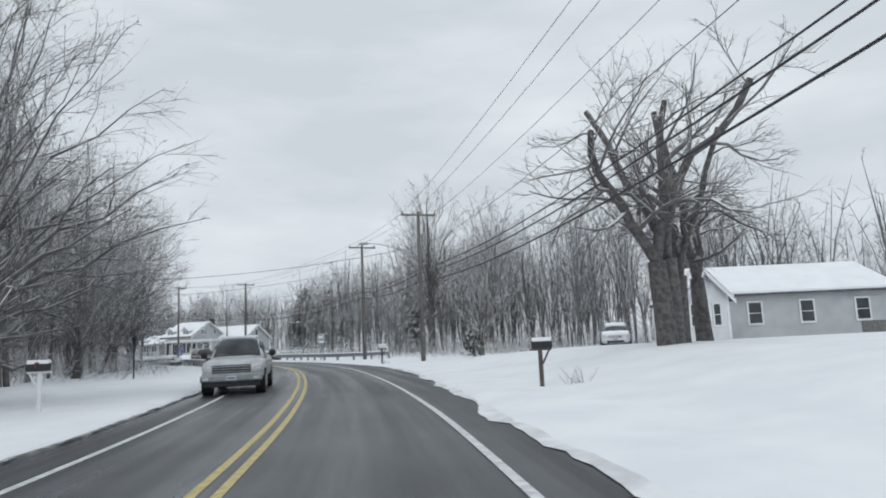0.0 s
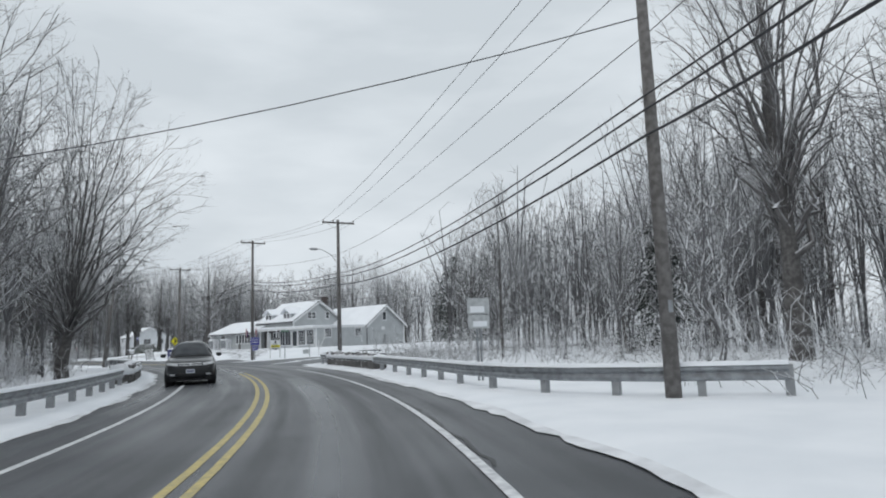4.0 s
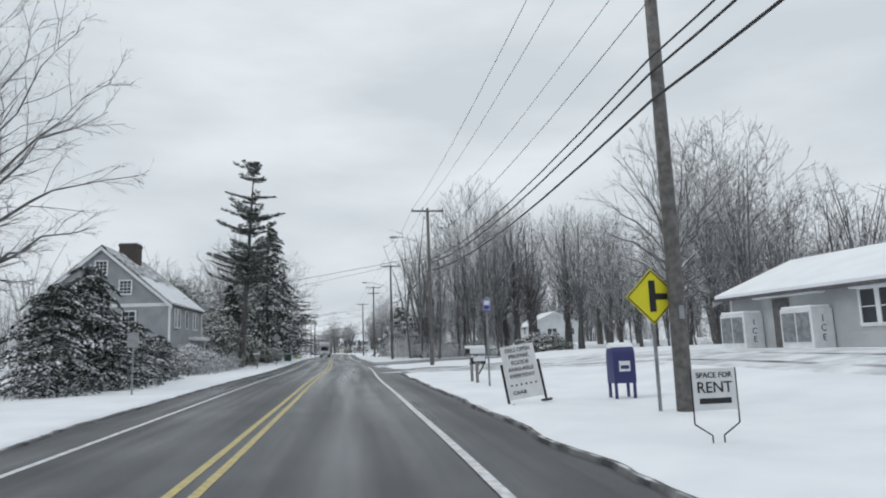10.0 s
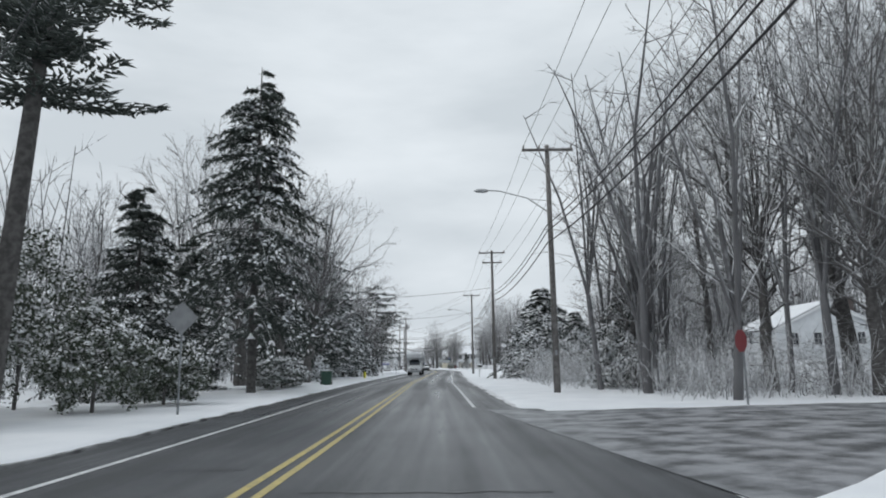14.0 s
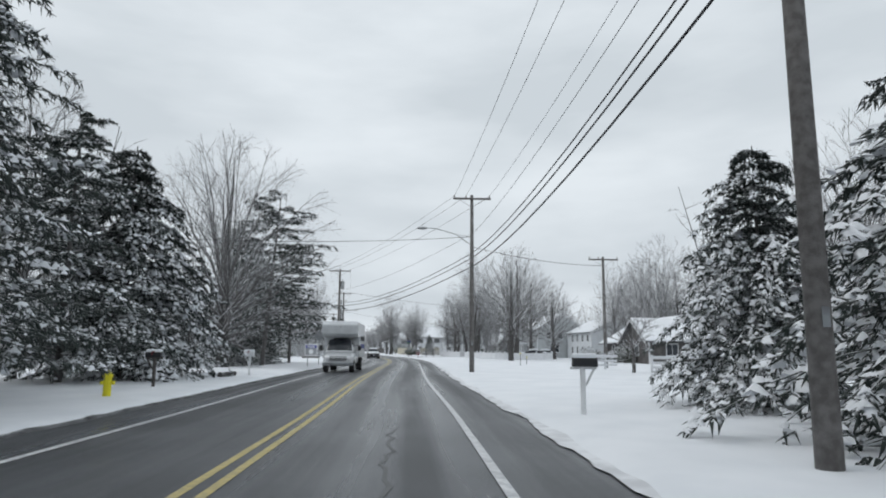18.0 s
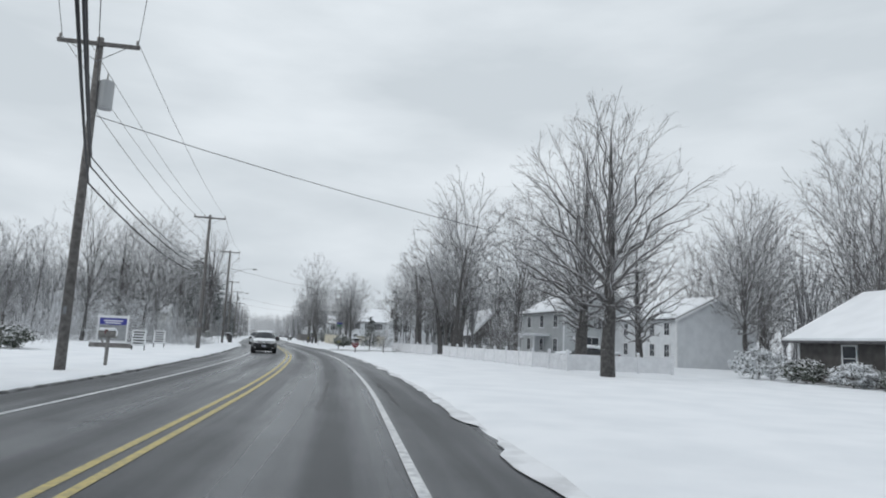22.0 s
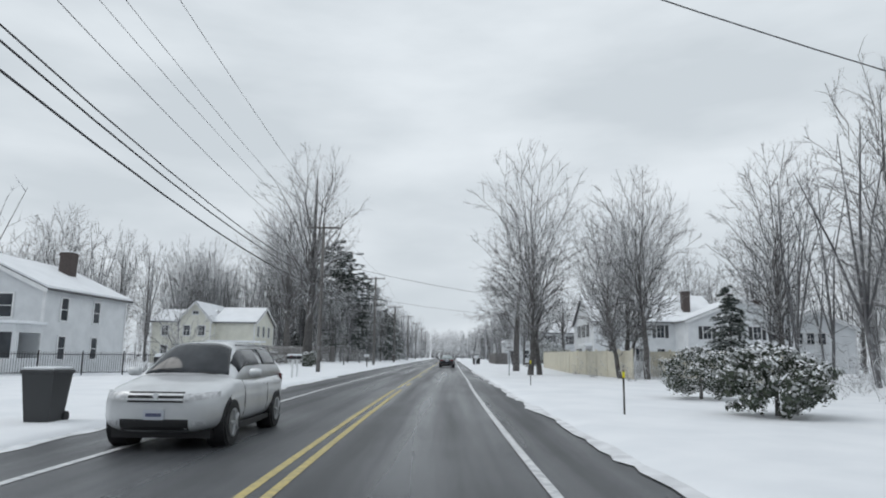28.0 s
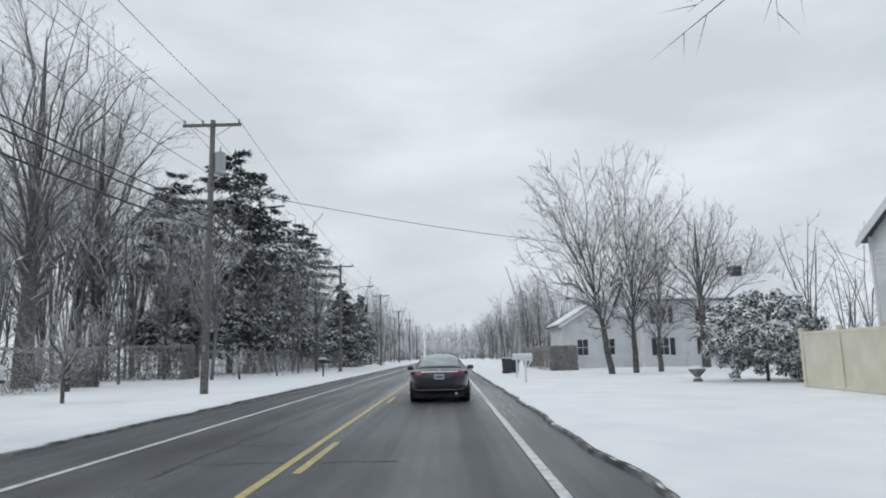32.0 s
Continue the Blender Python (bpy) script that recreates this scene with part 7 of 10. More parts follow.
H13 = thing("white_porch_house", "white house with a porch and a small hanging flag", "house", spot(372.0, 46.0, 0.0))
block(H13, 0.0, 11.0, 0.0, 9.0, 4.8, 7.0, "y", SIDING_WHITE)
for y in (2.0, 4.5, 7.0):
    for z in (0.9, 3.2):
        window(H13, "-x", -0.03, y, z, 0.8, 1.2, 2, 2)
for x in (2.5, 6.0, 9.0):
    for z in (0.9, 3.2):
        window(H13, "-y", -0.03, x, z, 0.8, 1.2, 2, 2)
flag(H13, -0.2, 1.0, 2.2, [RED, WHITE_CLOTH, RED, BLUE])


# ---- vehicles ----
def paint(name, c, rough=0.28):
    return material(name, c, rough, 0.35, second=tuple(v * 0.85 for v in c), scale=1.5, coat=0.7)


CAR_GREY = paint("dark_grey_car_paint", (0.035, 0.037, 0.044))
CAR_SILVER = paint("silver_car_paint", (0.42, 0.44, 0.45))
CAR_BLACK = paint("black_car_paint", (0.022, 0.023, 0.026))
CAR_WHITE = paint("white_car_paint", (0.72, 0.74, 0.76), 0.35)
CAR_DIRTY = material("salt_stained_white_paint", (0.58, 0.60, 0.62), 0.45, 0.1, second=(0.42, 0.43, 0.45), scale=2.0)
CAR_GLASS = material("tinted_car_glass", (0.02, 0.024, 0.03), 0.04, second=(0.06, 0.066, 0.075), scale=1.2)
# The pale colour paints the sky's reflection onto the rear window.
REAR_GLASS = material("sky_toned_rear_glass", (0.30, 0.35, 0.35), 0.2, second=(0.42, 0.47, 0.47), scale=2.0)
TYRE = material("tyre_rubber", (0.018, 0.018, 0.019), 0.85, second=(0.05, 0.05, 0.052), scale=6)
RIM = material("alloy_rim", (0.40, 0.41, 0.42), 0.35, 0.8)
CHROME = material("chrome_strip", (0.75, 0.76, 0.78), 0.3, 0.55)
LAMP_RED = material("red_tail_lamp", (0.16, 0.010, 0.016), 0.15, second=(0.09, 0.008, 0.012), scale=9)
LAMP_WHITE = material("headlamp_lens", (0.72, 0.73, 0.75), 0.12, second=(0.45, 0.46, 0.48), scale=14)
BLACK_TRIM = material("black_plastic_trim", (0.02, 0.02, 0.022), 0.55)
PLATE = material("pale_number_plate", (0.55, 0.58, 0.64), 0.5)
PLATE_INK = material("dark_plate_marks", (0.10, 0.11, 0.2), 0.6)


def wheel(ob, x, y, r, w=0.22):
    sg = 1 if x > 0 else -1
    t = part("wheel", rods(((x - w / 2, y, r), (x + w / 2, y, r), r), sides=20), TYRE, ob, "black tyre on an alloy rim")
    bm = rods(((x + sg * (w / 2 - 0.02), y, r), (x + sg * (w / 2 + 0.012), y, r), r * 0.64), sides=18)
    part("rim", bm, RIM, t)
    b2 = bmesh.new()
    for k in range(5):
        a = k * 2 * math.pi / 5
        rod(b2, (x + sg * (w / 2 + 0.015), y, r), (x + sg * (w / 2 + 0.015), y + math.cos(a) * r * 0.58, r + math.sin(a) * r * 0.58), 0.035, 0.03, 6)
    part("spokes", b2, LAMP_GREY, t)


class Hull:
    """A vehicle's rounded lower body facing +y: plan and sections are superellipses, its top line runs through (share of length, height)."""

    def __init__(self, L, W, line, low=0.24, m=5.0, n=4.0, tuck=0.06):
        self.F, self.w, self.low, self.m, self.n, self.tuck = L / 2, W / 2, low, m, n, tuck
        us = np.linspace(0, 1, 121)
        z = np.interp(us, [p[0] for p in line], [p[1] for p in line])
        for _ in range(14):
            z = np.concatenate([z[:1], (z[:-2] + 2 * z[1:-1] + z[2:]) / 4, z[-1:]])
        self.us, self.zs = us, z

    def top(self, y):
        return float(np.interp((self.F - y) / (2 * self.F), self.us, self.zs))

    def section(self, y):
        t = self.top(y)
        return (t + self.low) / 2, (t - self.low) / 2

    def cap(self, y):
        return max(0.0, 1 - min(abs(y / self.F), 1.0) ** self.m) ** (1 / self.m)

    def flank(self, y, z):
        """Half width at height z."""
        zc, hh = self.section(y)
        c = max(self.cap(y), 0.02)
        k = max(0.0, 1 - min(abs(z - zc) / (hh * c), 1.0) ** self.n) ** (1 / self.n)
        return self.w * c * k * (1 - self.tuck * max(0.0, (zc - z) / hh) ** 2)

    def nose(self, x, z, sg):
        """How far the front (sg 1) or the tail (-1) reaches at x, z."""
        lo, hi = 0.0, self.F
        for _ in range(24):
            mid = (lo + hi) / 2
            if self.flank(sg * mid, z) > abs(x):
                lo = mid
            else:
                hi = mid
        return sg * lo

    def mesh(self, n_y=34, n_a=32):
        secs = []
        for i in range(n_y + 1):
            ph = -math.pi / 2 * 0.985 + math.pi * 0.985 * i / n_y
            y = self.F * math.copysign(abs(math.sin(ph)) ** (2 / self.m), ph)
            zc, hh = self.section(y)
            c = self.cap(y)
            row = []
            for j in range(n_a):
                a = 2 * math.pi * (j + 0.5) / n_a
                ca, sa = math.cos(a), math.sin(a)
                z = math.copysign(abs(sa) ** (2 / self.n), sa)
                x = math.copysign(abs(ca) ** (2 / self.n), ca) * self.w * c
                row.append((x * (1 - self.tuck * max(0.0, -z) ** 2), y, zc + z * hh * c))
            secs.append(row)
        return loft(secs)

    def patch(self, x0, x1, z0, z1, sg, off=0.010, slant=0.0, nx=9, nz=4, pinch=0.0):
        """A lens or grille lying on the front or the tail."""
        secs = []
        for i in range(nx + 1):
            k = i / nx
            x = x0 + (x1 - x0) * k
            lo, hi = z0 + slant * k + pinch * k, z1 + slant * k - pinch * k
            row = []
            for j in range(nz + 1):
                z = lo + (hi - lo) * j / nz
                row.append((x, sg * max(abs(self.nose(x, z, sg)), self.F - 0.34) + sg * off, z))
            row += [(p[0], p[1] - sg * (off + 0.03), p[2]) for p in row[::-1]]
            secs.append(row)
        return loft(secs)

    def seam(self, y, z0, z1, sg, lean=0.0):
        pts = [(y + lean * k / 6, z0 + (z1 - z0) * k / 6) for k in range(7)]
        P = [(sg * (self.flank(yy, z) - 0.002), yy, z) for yy, z in pts]
        bm = bmesh.new()
        for p, q in zip(P[:-1], P[1:]):
            rod(bm, p, q, 0.007, sides=4, caps=False)
        return bm


class Cabin:
    """Roof and glass above the belt line; a, b, c, d: foot and head of the windscreen, head and foot of the rear window."""

    def __init__(self, hw, a, b, c, d, z0, z1, zr, tumble=0.25, n=3.6, bow=0.10, tail=1.5):
        self.v = (hw, a, b, c, d, z0, z1, zr, tumble, n, bow, tail)

    def height(self, y):
        hw, a, b, c, d, z0, z1, zr, tumble, n, bow, tail = self.v
        crown = z1 - 0.035 * ((y - (b + c) / 2) / ((b - c) / 2 + 0.01)) ** 2
        if y > b:
            k = (a - y) / (a - b)
            return z0 + 0.03 + (z1 - 0.065 - z0) * (1 - (1 - k) ** 1.35)
        if y < c:
            k = (y - d) / (c - d)
            return zr + 0.02 + (z1 - 0.055 - zr) * (1 - (1 - k) ** tail)
        return crown

    def point(self, y, ang, off=0.0):
        """ang 0 is one belt line, 180 the other."""
        hw, a, b, c, d, z0, z1, zr, tumble, n, bow, tail = self.v
        h = self.height(y) - z0
        A = radians(ang)
        ca, sa = math.cos(A), math.sin(A)
        z = abs(sa) ** (2 / n) * h
        x = math.copysign(abs(ca) ** (2 / n), ca) * hw * (1 - tumble * z / (z1 - z0)) * (1 - 0.05 * abs((y - (a + d) / 2) / ((a - d) / 2)) ** 3)
        fore = ramp(b - 0.1, a, y) * bow - ramp(c + 0.1, d, y) * bow * 0.8 if y > c else -(c + 0.1 - y) / (c + 0.1 - d) * bow * 0.8
        yy = y + fore * (1 - (x / hw) ** 2)
        push = Vector((ca * 0.9, 0.7 if y > b else (-0.7 if y < c else 0.0), sa)).normalized() * off
        return Vector((x, yy, z0 + z)) + push

    def stations(self, y0, y1, n):
        return [y0 + (y1 - y0) * i / n for i in range(n + 1)]

    def shell(self):
        hw, a, b, c, d, z0, z1, zr, tumble, n, bow, tail = self.v
        ys = self.stations(a, b, 10) + self.stations(b, c, 12)[1:] + self.stations(c, d, 10)[1:]
        secs = [[self.point(y, ang) for ang in np.linspace(0, 180, 31)] for y in ys]
        return loft(secs)

    def pane(self, rows, off=0.008):
        """rows: (y, angle from, angle to); a curved pane lying on the shell."""
        secs = []
        for y, g0, g1 in rows:
            angs = np.linspace(g0, g1, 13)
            secs.append([self.point(y, g, off) for g in angs] + [self.point(y, g, off - 0.018) for g in angs[::-1]])
        return loft(secs)

    def side(self, y0, y1, sg, lo=7.0, hi=41.0, n=7):
        return self.pane([(y, lo, hi) if sg > 0 else (y, 180 - lo, 180 - hi) for y in self.stations(y0, y1, n)])

    def front_glass(self):
        hw, a, b = self.v[:3]
        return self.pane([(y, 50 - 14 * (1 - k / 8), 130 + 14 * (1 - k / 8)) for k, y in enumerate(self.stations(a - 0.10 * (a - b), b + 0.05, 8))])

    def rear_glass(self):
        c, d = self.v[3:5]
        return self.pane([(y, 50 - 12 * k / 8, 130 + 12 * k / 8) for k, y in enumerate(self.stations(c - 0.03, d + 0.10 * (c - d), 8))])


def fittings(ob, hull, sg, y_front, y_rear, r, wide=0.22):
    for y in (y_front, y_rear):
        wheel(ob, sg * (hull.w - wide / 2 + 0.012), y, r, wide)
        part("wheel_arch", rods(((sg * (hull.w - 0.3), y, r + 0.02), (sg * (hull.w - 0.012), y, r + 0.02), r + 0.065), sides=24), BLACK_TRIM, ob)


def mirror(ob, x, y, z, mat, h=0.16, wide=0.21):
    sg = 1 if x > 0 else -1
    bm = loft([[(x + sg * (wide * (u - 0.5)), y + 0.09 * math.cos(t) * k - 0.02, z + h / 2 + h / 2 * math.sin(t) * k) for t in (2 * math.pi * q / 10 for q in range(10))] for u, k in ((0, 0.7), (0.15, 0.95), (0.7, 1.0), (0.93, 0.8), (1.0, 0.5))])
    me = part("door_mirror", bm, mat, ob, smooth=True)
    part("mirror_glass", boxes((x - wide * 0.36, x + wide * 0.36, y - 0.118, y - 0.105, z + h * 0.16, z + h * 0.84), bevel=0.005), CAR_GLASS, me)


def car(name, label, m, paint_, L=4.9, W=1.85, H=1.46, belt=0.90, hood=0.98, boot=1.06, cab=(0.27, 0.87), roof=(0.45, 0.69), r=0.33, snow=0.0, rear=None, rails=False, tall=False):
    """A passenger car facing +y; cab and roof: where glass and roof start and end, as shares of its length from the front."""
    ob = thing(name, label, "car", m, "vehicles")
    F, w = L / 2, W / 2
    ys = lambda u: F - u * L
    hull = Hull(L, W, [(0, hood - 0.14), (0.07, hood - 0.08), (0.2, hood), (cab[0], belt + 0.10), (0.5, belt + 0.05), (cab[1], boot), (0.96, boot - 0.01), (1, boot - 0.04)], 0.22, 7.0 if tall else 5.5, 4.2)
    part("body", hull.mesh(), paint_, ob, smooth=True)
    a, b, c, d = ys(cab[0]), ys(roof[0]), ys(roof[1]), ys(cab[1])
    hw, mid = w * 0.92, (ys(roof[0]) + ys(roof[1])) / 2
    top = Cabin(hw, a, b, c, d, belt - 0.02, H, boot - 0.06, 0.24, 3.6, 0.12 if not tall else 0.08, 1.5 if not tall else 2.2)
    part("cabin", top.shell(), paint_, ob, smooth=True)
    part("windscreen", top.front_glass(), CAR_GLASS, ob, smooth=True)
    part("rear_window", top.rear_glass(), rear or CAR_GLASS, ob, smooth=True)
    part("wiper", rods((tuple(top.point(a - 0.08 * (a - b), 118, 0.02)), tuple(top.point(a - 0.16 * (a - b), 66, 0.025)), 0.010), sides=4), BLACK_TRIM, ob)
    for sg in (-1, 1):
        part("side_window", top.side(a - (a - b) * 0.42, mid + 0.03, sg, 9), CAR_GLASS, ob, smooth=True)
        part("side_window", top.side(mid - 0.03, c - (c - d) * (0.42 if not tall else 0.1), sg, 9), CAR_GLASS, ob, smooth=True)
        mirror(ob, sg * (w + 0.13), a - (a - b) * 0.55, belt + 0.02, paint_)
        for y, lean in ((a - (a - b) * 0.5, 0.05), (mid, 0.0), (c - 0.30, -0.15)):
            part("door_seam", hull.seam(y, 0.32, belt - 0.03, sg, lean), BLACK_TRIM, ob)
        for y in (mid + 0.10, c - 0.22):
            part("door_handle", boxes((sg * hull.flank(y, belt - 0.13) - 0.014, sg * hull.flank(y, belt - 0.13) + 0.014, y, y + 0.19, belt - 0.145, belt - 0.115), bevel=0.006), CHROME, ob)
        part("sill_trim", boxes((sg * w * 0.93 - 0.02, sg * w * 0.93 + 0.02, ys(0.72), ys(0.28), 0.22, 0.31), bevel=0.01), BLACK_TRIM, ob)
        part("headlamp", hull.patch(sg * w * 0.48, sg * w * 0.93, hood - 0.345, hood - 0.235, 1, 0.012, 0.05, 9, 4, 0.012), LAMP_WHITE, ob, smooth=False)
        part("fog_lamp", hull.patch(sg * w * 0.60, sg * w * 0.80, 0.37, 0.44, 1, 0.012, 0, 4, 3), LAMP_WHITE, ob)
        if tall:
            part("tail_lamp", hull.patch(sg * w * 0.62, sg * w * 0.95, boot - 0.30, boot - 0.10, -1, 0.012, 0.0, 7, 4, 0.01), LAMP_RED, ob)
        else:
            part("tail_lamp", hull.patch(sg * w * 0.42, sg * w * 0.955, boot - 0.255, boot - 0.155, -1, 0.012, 0.03, 10, 4, -0.008), LAMP_RED, ob)
        part("reflector", hull.patch(sg * w * 0.62, sg * w * 0.84, 0.455, 0.485, -1, 0.012, 0, 4, 2), LAMP_RED, ob)
        if rails:
            part("roof_rail", rods((tuple(top.point(b - 0.05, 90 - sg * 40, 0.05)), tuple(top.point(c + 0.05, 90 - sg * 40, 0.05)), 0.018), sides=8), STEEL, ob)
        fittings(ob, hull, sg, ys(0.185), ys(0.795), r)
    part("lower_grille", hull.patch(-w * 0.55, w * 0.55, 0.30, 0.47, 1, 0.010, 0, 12, 3), BLACK_TRIM, ob)
    part("grille", hull.patch(-w * 0.45, w * 0.45, hood - 0.36, hood - 0.20, 1, 0.012, 0, 12, 3), BLACK_TRIM, ob)
    for k in range(2):
        part("grille_bar", hull.patch(-w * 0.45, w * 0.45, hood - 0.33 + 0.075 * k, hood - 0.30 + 0.075 * k, 1, 0.018, 0, 12, 1), CHROME, ob)
    part("rear_diffuser", hull.patch(-w * 0.80, w * 0.80, 0.25, 0.37, -1, 0.012, 0, 14, 3), BLACK_TRIM, ob)
    part("chrome_strip", hull.patch(-w * 0.80, w * 0.80, 0.375, 0.395, -1, 0.018, 0, 14, 1), CHROME, ob)
    part("bumper_seam", hull.patch(-w * 0.9, w * 0.9, boot - 0.40, boot - 0.392, -1, 0.004, 0, 16, 1), BLACK_TRIM, ob)
    if not tall:
        part("boot_strip", hull.patch(-w * 0.60, w * 0.60, boot - 0.15, boot - 0.118, -1, 0.020, 0, 12, 1), CHROME, ob, "bright strip across the boot lid")
        part("exhaust_tip", rods(((w * 0.55, -F + 0.04, 0.27), (w * 0.55, -F - 0.02, 0.27), 0.04), sides=12), CHROME, ob)
    for sg, nm, pz in ((1, "front_plate", 0.46), (-1, "rear_plate", boot - 0.36)):
        y0 = hull.nose(0.16, pz + 0.07, sg) + sg * 0.022
        pl = part(nm, boxes((-0.16, 0.16, y0 - 0.008, y0 + 0.008, pz, pz + 0.15), bevel=0.004), PLATE, ob)
        part("plate_bar", boxes((-0.12, 0.12, y0 - 0.011, y0 + 0.011, pz + 0.05, pz + 0.10)), PLATE_INK, pl)
    for sg, z in ((1, hood - 0.26), (-1, boot - 0.085)):
        y0 = hull.nose(0, z, sg)
        part("badge", rods(((0, y0 - 0.03, z), (0, y0 + sg * 0.024, z), 0.045), sides=14), CHROME, ob)
    part("underbody", boxes((-w * 0.82, w * 0.82, -F + 0.3, F - 0.3, 0.16, 0.3)), BLACK_TRIM, ob)
    if snow:
        def blanket(x, y0, y1, z, h, lab):
            secs = []
            for i in range(13):
                k = math.sin(math.pi / 2 * (i / 6 - 1))
                cc = (1 - abs(k) ** 6) ** (1 / 6) + 0.05
                yy = (y0 + y1) / 2 + (y1 - y0) / 2 * k
                secs.append([(x * cc * math.copysign(abs(math.cos(g)) ** 0.5, math.cos(g)), yy, z(yy) - 0.05 + (h + 0.05) * cc * abs(math.sin(g)) ** 0.5 * (1 + 0.12 * noise.noise(Vector((g * 2, yy * 2, h * 9))))) for g in np.linspace(0, math.pi, 15)])
            part("snow_cap", loft(secs), SNOW, ob, lab, True)
        blanket(hw * 0.74, c - 0.25 * (c - d), b + 0.25 * (a - b), lambda y: top.height(y) - 0.01, snow, "thick snow on the roof")
        blanket(w * 0.86, a + 0.02, F - 0.12, lambda y: hull.top(y) - 0.03, snow * 0.8, "thick snow on the bonnet")
        if not tall:
            blanket(w * 0.82, -F + 0.08, d, lambda y: hull.top(y) - 0.02, snow * 0.8, "thick snow on the boot")
    return ob


# the dark sedan ahead in the same lane
car("sedan", "dark grey four-door sedan driving on the wet road", spot(444.9, 1.76, 0, 0.02), CAR_GREY, rear=REAR_GLASS)
# vehicles in the other lane
car("sedan", "silver sedan on the opposite lane of the wet road", spot(46.0, -2.3, 180, 0.02), CAR_SILVER)
car("suv", "dark sport utility car on the opposite lane", spot(75.6, -2.5, 180, 0.02), CAR_BLACK, L=4.6, W=1.88, H=1.72, belt=1.04, hood=1.08, boot=1.16, cab=(0.25, 0.975), roof=(0.41, 0.88), tall=True, r=0.36, rails=True)
car("suv", "black sport utility car with a snowy roof on the road", spot(334.5, -1.9, 180, 0.02), CAR_BLACK, L=4.65, W=1.9, H=1.70, belt=1.04, hood=1.08, boot=1.16, cab=(0.25, 0.975), roof=(0.41, 0.88), tall=True, r=0.37, snow=0.07, rails=True)
car("suv", "white sport utility car far along the opposite lane", spot(374.5, -2.4, 180, 0.02), CAR_WHITE, L=4.6, W=1.88, H=1.70, belt=1.04, hood=1.08, boot=1.16, cab=(0.25, 0.975), roof=(0.41, 0.88), tall=True, r=0.36, rails=True)
# parked cars under snow
car("parked_car", "parked pale car capped with thick snow", spot(38.5, 20.0, 150), CAR_WHITE, snow=0.14)
car("parked_car", "parked car capped with thick snow beside the grey house", spot(329, 23.5, 75), CAR_BLACK, snow=0.18)
car("parked_car", "parked car capped with thick snow beside the grey house", spot(334, 27.0, 75), CAR_SILVER, snow=0.18)
car("parked_car", "white parked car capped with snow in a driveway", spot(452, -22.5, 100), CAR_WHITE, snow=0.12)
car("parked_car", "parked car capped with snow on a driveway", spot(58, -26, 60), CAR_GREY, snow=0.12)
car("parked_car", "pale parked car capped with snow on a driveway", spot(63, -24, 60), CAR_SILVER, snow=0.12)


